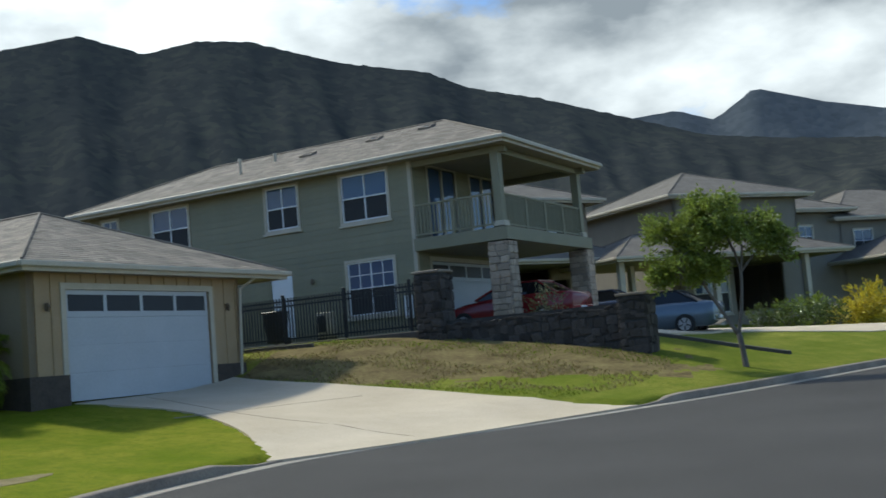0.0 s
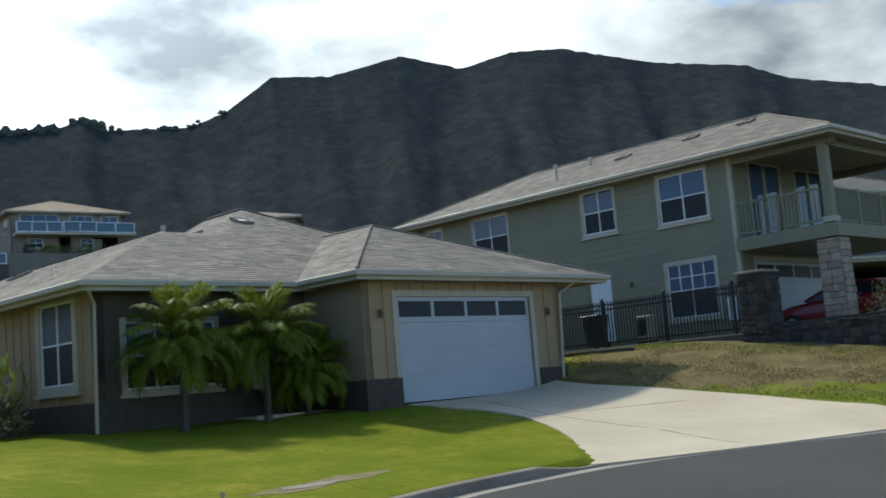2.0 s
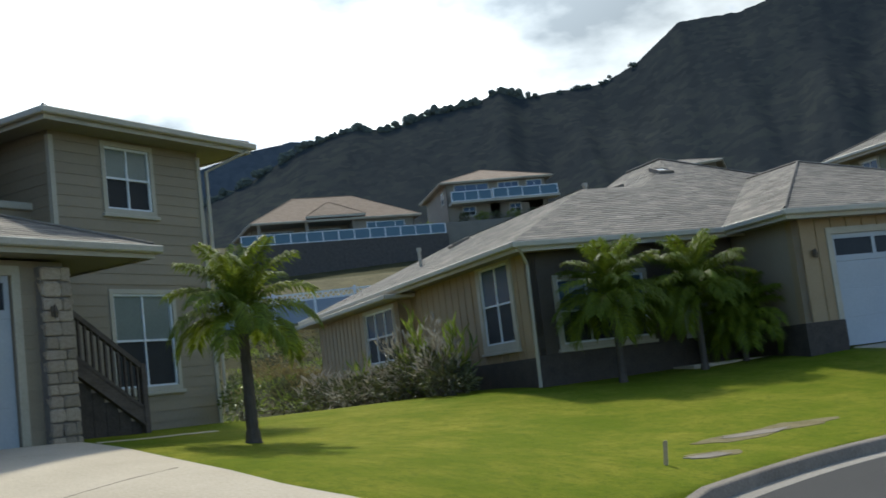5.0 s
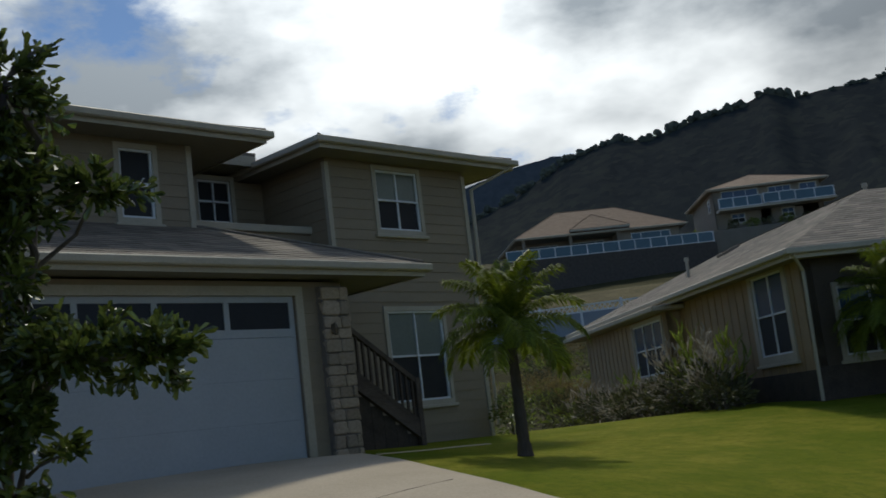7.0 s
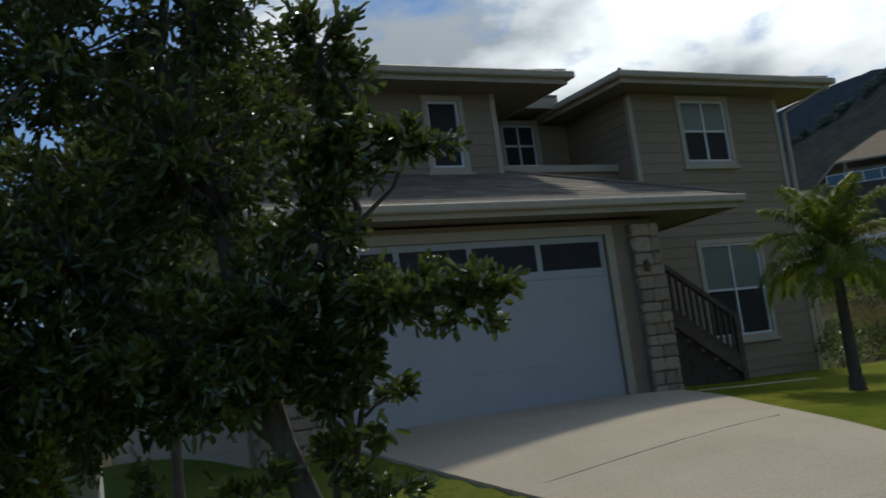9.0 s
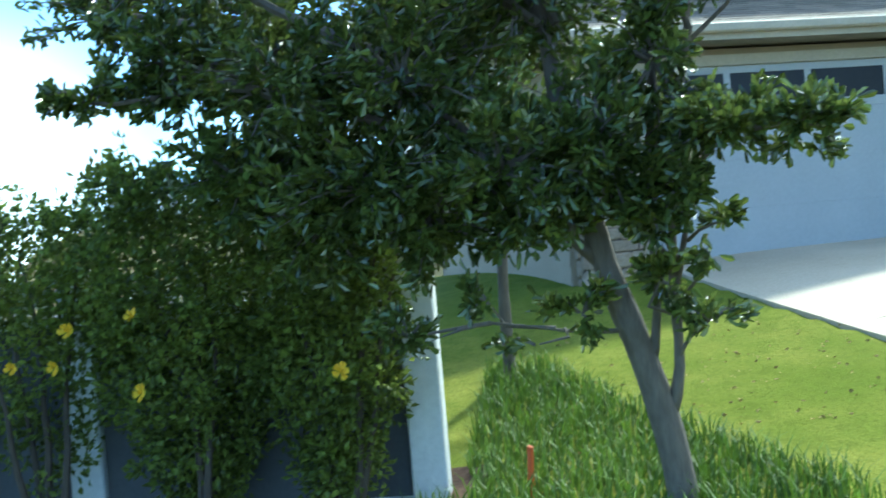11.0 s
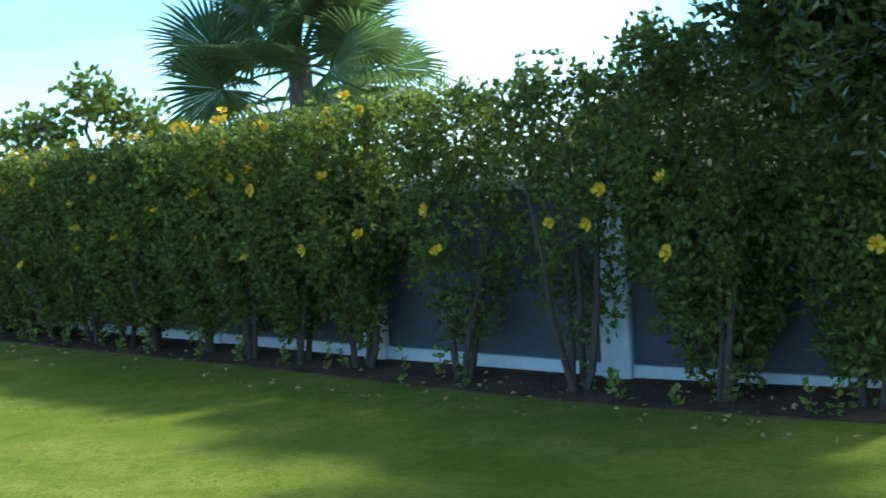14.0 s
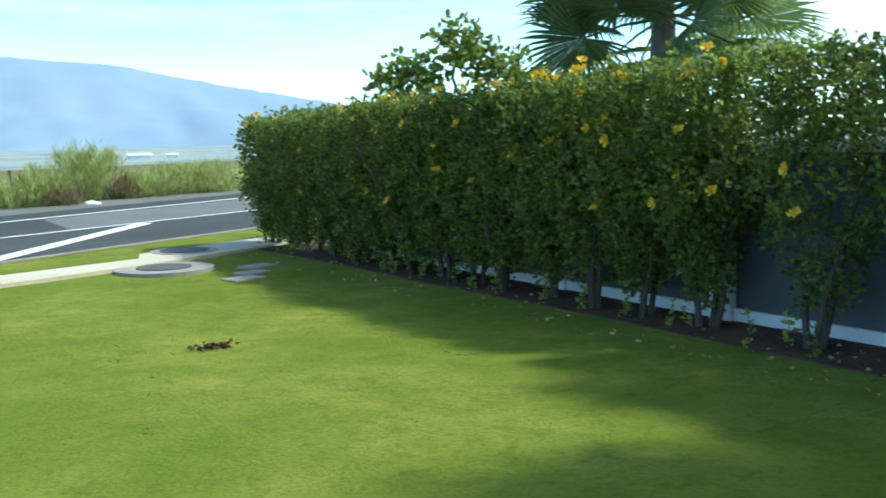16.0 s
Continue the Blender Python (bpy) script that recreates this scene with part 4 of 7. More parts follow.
def pier(house, x0, x1, y0, y1, z0, z1, stones, mortar, size, rnd, name="stone_pier", faces=(0, 1, 2, 3), wild=0.0):
    p = part(name, boxed(x0, x1, y0, y1, z0, z1), mortar, house)
    w, d = x1 - x0, y1 - y0
    for k, m, s in ((0, pose(x0, y0, z0), w), (1, pose(x1, y0, z0, 0, 0, 90), d), (2, pose(x1, y1, z0, 0, 0, 180), w), (3, pose(x0, y1, z0, 0, 0, -90), d)):
        if k in faces:
            stone_face(p, stones, m, s, z1 - z0 - 0.05 * wild, size, rnd, wild=wild)
    return p


M_MORTAR = material("mortar", (0.16, 0.14, 0.12), (0.24, 0.21, 0.18), 0.9, 6, 40, 0.4)
M_DARKMORTAR = material("dark mortar", (0.028, 0.026, 0.024), (0.06, 0.056, 0.052), 0.95, 6, 40, 0.4)
rs = random.Random(11)
for y in (-0.08, 6.12):
    pier(A, 4.2, 4.82, y, y + 0.58, 2.3, 4.96, PALE_STONES, M_MORTAR, 0.2, rs, faces=(0, 1, 3))
    part("balcony_post", boxed(4.42, 4.68, y + 0.14, y + 0.40, 5.42, 7.82, bevel=0.01), M_GREEN, A)
    part("post_base", boxed(4.36, 4.74, y + 0.08, y + 0.46, 5.42, 5.58, bevel=0.01), M_TRIM, A)
    part("balcony_beam", boxed(1.72, 4.9, y + 0.15, y + 0.39, 7.62, 7.8), M_GREEN, A)
part("balcony_beam", boxed(4.44, 4.66, 0.4, 6.2, 7.62, 7.8), M_GREEN, A)


def railing(house, m, length, height=0.95, gap=0.115, thick=0.035, mat=M_TRIM, name="balcony_railing", posts=()):
    """A top and bottom rail with square balusters, one piece each."""
    r = new(name)
    r.parent, r.matrix_local = house, m
    part("top_rail", boxed(0, length, -0.04, 0.04, height - 0.06, height, bevel=0.008), mat, r)
    part("bottom_rail", boxed(0, length, -0.03, 0.03, 0.09, 0.14), mat, r)
    me = mesh_of("baluster", boxed(-thick / 2, thick / 2, -thick / 2, thick / 2, 0.14, height - 0.06), mat)
    n = int(length / gap)
    for i in range(n):
        part("baluster", me, mat, r).location = ((i + 0.5) * length / n, 0, 0)
    for x in posts:
        part("rail_post", boxed(x - 0.05, x + 0.05, -0.05, 0.05, 0, height + 0.03, bevel=0.01), mat, r)
    return r


railing(A, pose(1.76, 0.0, 5.38), 2.64, 1.05, mat=M_GREEN, posts=(1.3,))
railing(A, pose(4.62, 0.38, 5.38, 0, 0, 90), 5.82, 1.05, mat=M_GREEN, posts=(1.45, 2.9, 4.35))
for y0, wd in ((1.05, 1.8), (3.95, 1.75)):
    sd = new("sliding_door")
    sd.parent, sd.matrix_local = A, pose(1.69, y0, 5.42, 0, 0, 90)
    bm = bmesh.new()
    for a in ((-0.09, 0, 0, 2.42), (wd, wd + 0.09, 0, 2.42), (0, wd, 2.33, 2.42), (wd / 2 - 0.04, wd / 2 + 0.04, 0, 2.33)):
        box(bm, a[0], a[1], -0.04, 0.06, a[2], a[3])
    part("door_frame", bm, M_TRIM, sd)
    for k in range(2):
        part("pane", boxed(k * wd / 2 + 0.05, (k + 1) * wd / 2 - 0.05, 0.02, 0.03, 0.05, 2.30), M_GLASS, sd)
    part("half_curtain", boxed(wd / 2, wd - 0.06, 0.035, 0.045, 0.05, 1.15), M_WHITE, sd)
for x, y in ((-3.4, 1.9), (-0.9, 2.3), (1.0, 2.6)):
    roof_window(A, pose(x, y, 8.0 + 0.425 * (y + 0.6) + 0.02, math.degrees(math.atan(0.425)), 0, 0), 0.5, 0.4)
vent_pipe(A, -5.6, 0.9, 8.0 + 0.425 * 1.5)
vent_pipe(A, -4.9, 2.0, 8.0 + 0.425 * 2.6, 0.2)
part("utility_meter", boxed(1.2, 1.5, -0.16, -0.03, 3.0, 3.7, bevel=0.02), M_WHITE, A, "pale meter box on the siding")
wall_lamp(A, -2.2, -0.03, 4.5)

# two-storey taupe house with the near garage
L = base("taupe_house", site(-15.89, 6.32, 0, -17.04), "taupe two-storey house with stone garage pier, steps and hip roofs", "house")
LZ = 1.53
wall(L, "garage_wall", -6.4, 0, LZ - 0.4, 0, 6.9, 3.1, [(1.15, 5.97, 0.0, 2.9)], M_TAUPE, "lap", 0.2)
wall(L, "garage_side", 0.5, 0, LZ - 0.4, 90, 2.0, 3.1, [], M_TAUPE, "lap", 0.2)
wall(L, "garage_far_side", -6.4, 8.0, LZ - 0.4, -90, 8.0, 3.1, [], M_TAUPE, "lap", 0.2)
garage_door(L, pose(-5.25, 0, LZ - 0.05), 4.82, 2.53)
pier(L, -0.02, 0.52, -0.12, 0.5, LZ - 0.3, 4.14, PALE_STONES, M_MORTAR, 0.2, rs, faces=(0, 1))
pier(L, -6.3, -5.45, -0.12, 0.5, LZ - 0.3, 4.14, PALE_STONES, M_MORTAR, 0.2, rs, faces=(0, 1, 3))
wall_lamp(L, 0.1, -0.2, 3.45)
hip_roof(L, -7.0, 1.85, -0.6, 9.4, 4.46, 0.40, M_SHINGLE)
wall(L, "upper_wall", -6.4, 2.0, 4.2, 0, 5.57, 2.75, [(4.26, 4.86, 1.4, 2.55)], M_TAUPE, "lap", 0.2)
wall(L, "upper_return", -0.83, 2.0, 4.2, 90, 2.0, 2.75, [], M_TAUPE, "lap", 0.2)
wall(L, "recess_wall", -0.83, 4.0, 4.2, 0, 2.93, 2.75, [(1.4, 2.15, 1.9, 2.75)], M_TAUPE, "lap", 0.2)
window(L, pose(-2.14, 2.0, 5.6), 0.6, 1.15, cols=1, upper=M_SCREEN)
window(L, pose(0.57, 4.0, 6.1), 0.75, 0.84, sill=False, upper=M_SCREEN)
part("corner_trim", boxed(-0.9, -0.80, 1.96, 2.06, 4.6, 6.9), M_TRIM, L)
part("parapet", boxed(-0.8, 2.1, 2.6, 2.75, 5.0, 5.62), M_TAUPE, L)
part("parapet_cap", boxed(-0.8, 2.1, 2.52, 2.8, 5.62, 5.76, bevel=0.015), M_TRIM, L)
wall(L, "wing_wall", 2.1, 2.0, LZ - 0.5, 0, 3.7, 6.1, [(1.22, 2.34, 4.62, 5.82), (1.15, 2.62, 1.27, 3.02)], M_TAUPE, "lap", 0.2)
wall(L, "wing_side", 5.8, 2.0, LZ - 0.5, 90, 6.5, 6.1, [], M_TAUPE, "lap", 0.2)
wall(L, "wing_return", 2.1, 8.5, LZ - 0.5, -90, 6.5, 6.1, [], M_TAUPE, "lap", 0.2)
wall(L, "rear_wall", 5.8, 8.5, LZ - 0.5, 180, 12.2, 6.1, [], M_TAUPE, "none")
wall(L, "far_wall", -6.4, 8.5, LZ - 0.5, -90, 6.5, 6.1, [], M_TAUPE, "none")
window(L, pose(3.32, 2.0, LZ + 4.12), 1.12, 1.2, upper=M_BLIND)
window(L, pose(3.25, 2.0, LZ + 0.77), 1.47, 1.75, upper=M_BLIND)
for x in (2.06, 5.74):
    part("corner_trim", boxed(x, x + 0.1, 1.955, 2.05, 4.7 if x < 3 else 1.3, 6.9), M_TRIM, L)
hip_roof(L, -7.1, 0.3, 1.3, 9.2, 7.10, 0.30, M_SHINGLE, name="upper_roof")
hip_roof(L, 1.5, 6.75, 1.35, 9.2, 7.18, 0.30, M_SHINGLE, name="wing_roof")
hip_roof(L, 0.3, 1.5, 3.3, 9.2, 7.30, 0.30, name="link_roof", gutter=False)
downpipe(L, [(6.6, 1.3, 7.0), (5.95, 1.9, 6.6), (5.93, 1.93, 1.6)])
# entry steps beside the garage
for k in range(9):
    x1 = 2.85 - k * 0.27
    part("step", boxed(x1 - 0.27, x1, 1.02, 1.98, 1.3, 1.55 + 0.18 * (k + 1) - 0.02, bevel=0.01), M_DARKBASE, L)
stair = new("stair_railing")
stair.parent, stair.matrix_local = L, pose(0, 0.98, 0)
M_RAIL = material("weathered rail wood", (0.06, 0.045, 0.035), (0.13, 0.10, 0.08), 0.8, 4, 30, 0.4, stretch=(0.3, 1, 1))
for nm, dz, th in (("hand_rail", 0.86, 0.05), ("lower_rail", 0.12, 0.05), ("stringer", -0.12, 0.14)):
    bm = bmesh.new()
    v = box(bm, 0.5, 2.86, -0.045, 0.045, 0, th * 2)
    for q in v:
        q.co.z += 1.70 + (2.86 - q.co.x) * 0.68 + dz
    part(nm, bm, M_RAIL, stair)
for k in range(17):
    x = 0.62 + k * 0.133
    z = 1.70 + (2.86 - x) * 0.68
    part("baluster", boxed(x - 0.02, x + 0.02, -0.02, 0.02, z + 0.18, z + 0.88), M_RAIL, stair)
part("newel_post", boxed(2.80, 2.92, -0.06, 0.06, 1.4, 2.68, bevel=0.01), M_RAIL, stair)


# ---- garden walls, fence and cars ----
def gz(x, y):
    return float(ground_z(x, y)[0])


A_SITE = site(-7.36, 33.19, 0, 110)
fence = base("iron_fence", A_SITE @ pose(-6.0, -2.5, 2.7), "black iron picket fence on a low concrete wall", "fence")
FL = 9.25
for z in (-0.06, 0.92, 1.06):
    part("rail", boxed(0, FL, -0.02, 0.02, z, z + 0.045), M_IRON, fence)
_me = mesh_of("picket", boxed(-0.016, 0.016, -0.016, 0.016, -0.14, 1.18), M_IRON)
for i in range(int(FL / 0.108)):
    part("picket", _me, M_IRON, fence).location = (0.06 + i * 0.108, 0, 0)
_me = mesh_of("fence_post", boxed(-0.04, 0.04, -0.04, 0.04, -0.25, 1.28, bevel=0.008), M_IRON)
for x in (0.05, 2.2, 4.4, 6.6, 8.8):
    part("fence_post", _me, M_IRON, fence).location = (x, 0, 0)
ret = base("retaining_wall", A_SITE @ pose(-6.0, -2.75, 0), "low dark concrete retaining wall below the fence", "wall", kind="structure")
part("wall_body", boxed(0, 9.2, 0, 0.4, 1.9, 2.52, bevel=0.02), M_OLDWALL, ret)
_ep = [A_SITE @ Vector((u, w, 0)) for u, w in ((-5.6, -4.75), (-2.5, -4.55), (0.5, -4.1), (0.5, -4.0), (-2.5, -4.45), (-5.6, -4.65))]
draped("bank_edging", [(p.x, p.y) for p in _ep], M_OLDWALL, 0.10, "thin dark plank edging along the bank top", "edging", 0.4)

lava = base("stone_wall", A_SITE, "dark lava stone wall with square end pillars", "wall", kind="structure")
pier(lava, 3.25, 4.0, -2.95, -2.2, 2.0, 4.05, LAVA_STONES, M_DARKMORTAR, 0.185, rs, "pillar", faces=(0, 1, 3), wild=1.0)
pier(lava, 4.0, 9.0, -2.75, -2.35, 1.2, 2.70, LAVA_STONES, M_DARKMORTAR, 0.185, rs, "low_wall", faces=(0,), wild=1.0)
pier(lava, 9.0, 9.7, -2.9, -2.2, 1.2, 2.86, LAVA_STONES, M_DARKMORTAR, 0.185, rs, "pillar", faces=(0, 1, 3), wild=1.0)
part("pillar_cap", boxed(3.2, 4.05, -3.0, -2.15, 4.05, 4.12, bevel=0.015), M_KERB, lava)
part("pillar_cap", boxed(8.95, 9.75, -2.95, -2.15, 2.86, 2.93, bevel=0.015), M_KERB, lava)

bin_ = base("wheelie_bin", A_SITE @ pose(-2.6, -1.6, 2.55), "black plastic wheeled bin behind the fence", "bin")
bm = bmesh.new()
v = box(bm, -0.28, 0.28, -0.3, 0.3, 0.05, 0.95, bevel=0.03)
for q in bm.verts:
    k = 0.8 + 0.2 * q.co.z / 0.95
    q.co.x, q.co.y = q.co.x * k, q.co.y * k
part("bin_body", bm, M_IRON, bin_)
part("lid", boxed(-0.31, 0.31, -0.33, 0.33, 0.95, 1.02, bevel=0.02), M_IRON, bin_)
for x in (-0.24, 0.24):
    bm = bmesh.new()
    tube(bm, [(x - 0.03, 0.26, 0.1), (x + 0.03, 0.26, 0.1)], [0.1, 0.1], 12)
    part("wheel", bm, M_IRON, bin_)
ac = base("air_conditioner", A_SITE @ pose(-1.0, -1.2, 2.55), "white outdoor air conditioner unit", "air conditioner")
part("casing", boxed(-0.28, 0.28, -0.15, 0.15, 0.08, 0.85, bevel=0.02), M_TRIM, ac)
part("grille", boxed(-0.2, 0.1, -0.17, -0.15, 0.25, 0.75), M_IRON, ac)
for x in (-0.2, 0.2):
    part("foot", boxed(x - 0.05, x + 0.05, -0.18, 0.18, 0.0, 0.08), M_IRON, ac)

M_TYRE = material("tyre rubber", (0.012, 0.012, 0.012), (0.025, 0.025, 0.025), 0.85, 8, 40, 0.3)
M_RIM = material("alloy rim", (0.35, 0.35, 0.36), (0.5, 0.5, 0.51), 0.3, 8, 40, 0.0, metal=0.9)
M_LAMP = material("red lamp", (0.25, 0.01, 0.01), (0.4, 0.02, 0.02), 0.2, 5, 20, 0.0)
M_CARGLASS = glass("car glass", (0.01, 0.012, 0.014))


def car(name, m, paint, label, hood=0.72, roof=1.38, soft=None):
    """A car, front towards +x: lofted body, cabin, glass, wheels and lamps. 4.4 m long."""
    c = base(name, m, label, "car")
    prof = [(-2.24, 0.46, 0.84), (-2.22, 0.34, 0.93), (-2.0, 0.22, 0.985), (-1.0, 0.2, 1.0), (0.6, 0.2, 0.95), (1.4, 0.22, 0.86), (2.0, 0.26, hood), (2.2, 0.36, 0.58)]
    bm = bmesh.new()
    rows = []
    for x, lo, hi in prof:
        w = 0.88 - 0.10 * max(0, abs(x) - 1.6)
        ring = [(-w * 0.96, lo), (-w, (lo + hi) * 0.45), (-w * 0.985, hi - 0.12), (-w * 0.86, hi), (w * 0.86, hi), (w * 0.985, hi - 0.12), (w, (lo + hi) * 0.45), (w * 0.96, lo)]
        rows.append([bm.verts.new((x, y, z)) for y, z in ring])
    for a, b in zip(rows, rows[1:]):
        for k in range(8):
            bm.faces.new((a[k], b[k], b[(k + 1) % 8], a[(k + 1) % 8]))
    bm.faces.new(rows[0])
    bm.faces.new(rows[-1][::-1])
    bmesh.ops.recalc_face_normals(bm, faces=bm.faces)
    for f in bm.faces:
        f.smooth = True
    body = part("body", bm, paint, c)
    bm = bmesh.new()
    lo = [bm.verts.new(p) for p in ((-1.75, -0.74, 0.97), (1.0, -0.74, 0.93), (1.0, 0.74, 0.93), (-1.75, 0.74, 0.97))]
    hi = [bm.verts.new(p) for p in ((-1.05, -0.56, roof), (0.15, -0.56, roof), (0.15, 0.56, roof), (-1.05, 0.56, roof))]
    for k in range(4):
        bm.faces.new((lo[k], lo[(k + 1) % 4], hi[(k + 1) % 4], hi[k]))
    bm.faces.new(hi)
    part("glazing", bm, M_CARGLASS, c)
    top = part("roof_panel", boxed(-1.12, 0.2, -0.58, 0.58, roof - 0.03, roof + 0.02, bevel=0.015), soft or paint, c)
    for y in (-0.66, 0.66):
        bm = bmesh.new()
        for x0, x1 in ((-1.75, -1.05), (-0.42, -0.40), (1.0, 0.15)):
            tube(bm, [(x0, y * 1.12, 0.96), (x1, y * 0.86, roof)], [0.035, 0.03], 5)
        part("roof_pillar", bm, soft or paint, c)
    for x in (-1.35, 1.35):
        for y in (-0.86, 0.86):
            w = new("wheel")
            w.parent, w.matrix_local = c, pose(x, y, 0.31)
            bm = bmesh.new()
            bmesh.ops.create_cone(bm, cap_ends=True, segments=20, radius1=0.31, radius2=0.31, depth=0.2, matrix=pose(0, 0, 0, 90))
            part("tyre", bm, M_TYRE, w)
            bm = bmesh.new()
            bmesh.ops.create_cone(bm, cap_ends=True, segments=16, radius1=0.2, radius2=0.2, depth=0.215, matrix=pose(0, 0, 0, 90))
            part("rim", bm, M_RIM, w)
            for k in range(5):
                bm = bmesh.new()
                box(bm, -0.02, 0.02, -0.115, 0.115, 0.05, 0.19)
                sp = part("spoke", bm, M_TYRE, w)
                sp.matrix_local = pose(0, 0, 0, 0, 36 + 72 * k, 0)
    for y in (-0.62, 0.62):
        part("tail_lamp", boxed(-2.2, -2.12, y - 0.16, y + 0.16, 0.66, 0.80, bevel=0.02), M_LAMP, c)
        part("headlamp", boxed(2.06, 2.17, y - 0.17, y + 0.17, 0.52, 0.64, bevel=0.02), M_RIM, c)
    part("rear_bumper", boxed(-2.26, -2.1, -0.8, 0.8, 0.34, 0.55, bevel=0.03), paint, c)
    part("number_plate", boxed(-2.275, -2.255, -0.2, 0.2, 0.42, 0.52), M_WHITE, c)
    return c


M_BLUECAR = material("blue-grey car paint", (0.13, 0.165, 0.20), (0.15, 0.185, 0.22), 0.25, 1, 30, 0.0, metal=0.4)
M_REDCAR = material("dark red car paint", (0.16, 0.012, 0.015), (0.2, 0.02, 0.02), 0.25, 1, 30, 0.0)
M_NAVYCAR = material("navy car paint", (0.02, 0.03, 0.06), (0.03, 0.045, 0.08), 0.22, 1, 30, 0.0)
M_SOFTTOP = material("black soft top", (0.012, 0.012, 0.012), (0.02, 0.02, 0.02), 0.8, 4, 60, 0.2)
car("convertible_car", site(1.1, 35.6, 1.80, -72), M_BLUECAR, "blue-grey convertible car with a black soft top", soft=M_SOFTTOP)
car("red_car", A_SITE @ pose(3.95, 1.9, 2.40, 0, 0, 180), M_REDCAR, "dark red car parked below the balcony")
car("navy_car", site(-0.9, 39.5, 2.2, -75), M_NAVYCAR, "navy blue car parked beside the stone wall")
draped("driveway_east", [(-1.5, 37.6), (2.5, 35.4), (7.5, 34.6), (12.5, 36.2), (14.5, 38.8), (6.5, 38.0), (1.0, 40.6)], M_CONCRETE, 0.03, "pale concrete driveway behind the small tree", "driveway")
draped("driveway_balcony", [(-5.2, 32.6), (-3.6, 31.9), (1.2, 30.2), (3.6, 36.0), (-2.9, 38.4)], M_CONCRETE, 0.06, "concrete parking pad under the balcony", "driveway")
draped("lawn_edging", [(0.9, 30.3), (4.3, 28.95), (4.36, 29.1), (0.96, 30.45)], M_OLDWALL, 0.09, "low dark edging kerb across the lawn", "edging", 0.4)


# ---- neighbouring houses ----
def neighbour(name, m, w, d, h, mat, label, roof=0.4, wins=(), porch=None, roof_mat=M_NROOF, posts=(), deep=1.0, trim=M_TRIM):
    """A two-storey house seen at a distance. Front face along x at y=0."""
    H = base(name, m, label, "house")
    holes = [(x, x + ww, z, z + hh) for x, z, ww, hh in wins]
    wall(H, "front_wall", 0, 0, -deep, 0, w, h + deep, [(a, b, c + deep, e + deep) for a, b, c, e in holes], mat, "none")
    wall(H, "side_wall", w, 0, -deep, 90, d, h + deep, [], mat, "none")
    wall(H, "side_wall", 0, d, -deep, -90, d, h + deep, [], mat, "none")
    wall(H, "rear_wall", w, d, -deep, 180, w, h + deep, [], mat, "none")
    hip_roof(H, -0.6, w + 0.6, -0.6, d + 0.6, h + 0.1, roof, roof_mat, 0.3)
    for x, z, ww, hh in wins:
        window(H, pose(x, 0, z), ww, hh)
    if porch:
        x0, x1, y0, z = porch
        hip_roof(H, x0, x1, y0, 1.5, z, roof, roof_mat, 0.3, name="porch_roof")
        for x in posts:
            part("porch_post", boxed(x, x + 0.25, y0 + 0.5, y0 + 0.75, -0.8, z - 0.2, bevel=0.01), M_TRIM, H)
    return H


M_BEIGE = material("beige stucco", (0.17, 0.15, 0.12), (0.22, 0.20, 0.16), 0.8, 1, 20, 0.2)
M_SAND = material("sand stucco", (0.22, 0.185, 0.14), (0.28, 0.24, 0.185), 0.8, 1, 20, 0.2)
M_BROWNROOF = material("brown tiles", (0.20, 0.13, 0.08), (0.30, 0.205, 0.135), 0.85, 2, 14, 0.5)
neighbour("brown_house", site(-9.0, 42.5, 2.5, 48), 11.0, 9, 5.7, M_TAUPE, "taupe two-storey house behind the balcony house", wins=((5.0, 0.6, 1.2, 1.6), (8.6, 3.7, 1.0, 1.3), (4.2, 3.7, 1.2, 1.3)), porch=(3.0, 12.0, -2.6, 2.9), posts=(3.4, 11.4))
neighbour("beige_house", site(3.2, 52.3, 2.2, 56), 7.6, 8, 6.1, M_BEIGE, "beige two-storey house with a covered porch", wins=((2.0, 3.7, 1.2, 1.3), (5.3, 3.9, 1.0, 1.2), (0.8, 0.5, 2.0, 1.9)), porch=(-6.5, 6.4, -4.5, 3.0), posts=(-6.1, -1.2, 4.0))
neighbour("beige_annex", site(7.6, 58.2, 2.2, 56), 6.0, 7, 5.6, M_BEIGE, "beige house wing with small upper windows", wins=((1.2, 3.7, 0.9, 1.1), (3.0, 3.7, 0.9, 1.1)))
neighbour("olive_house", site(12.4, 61.5, 2.3, 62), 12.0, 10, 5.0, M_BEIGE, "olive two-storey house beyond the yellow shrubs", wins=((1.0, 3.2, 1.2, 1.2), (4.0, 3.2, 1.2, 1.2)), porch=(-1.0, 13.0, -5.0, 2.7), posts=(0.5, 6.0, 12.0))


def glass_rail(H, x0, x1, y, z, gap=1.6):
    r = new("balustrade")
    r.parent, r.matrix_local = H, pose(x0, y, z)
    n = max(1, round((x1 - x0) / gap))
    g = (x1 - x0) / n
    part("top_rail", boxed(0, x1 - x0, -0.05, 0.05, 0.98, 1.06), M_WHITE, r)
    part("bottom_rail", boxed(0, x1 - x0, -0.04, 0.04, 0.05, 0.12), M_WHITE, r)
    for i in range(n + 1):
        part("post", boxed(i * g - 0.05, i * g + 0.05, -0.05, 0.05, 0, 1.06), M_WHITE, r)
    for i in range(n):
        part("pane", boxed(i * g + 0.05, (i + 1) * g - 0.05, -0.012, 0.012, 0.12, 0.98), M_SEAGLASS, r)


M_SEAGLASS = glass("blue rail glass", (0.06, 0.12, 0.16), 0.06)


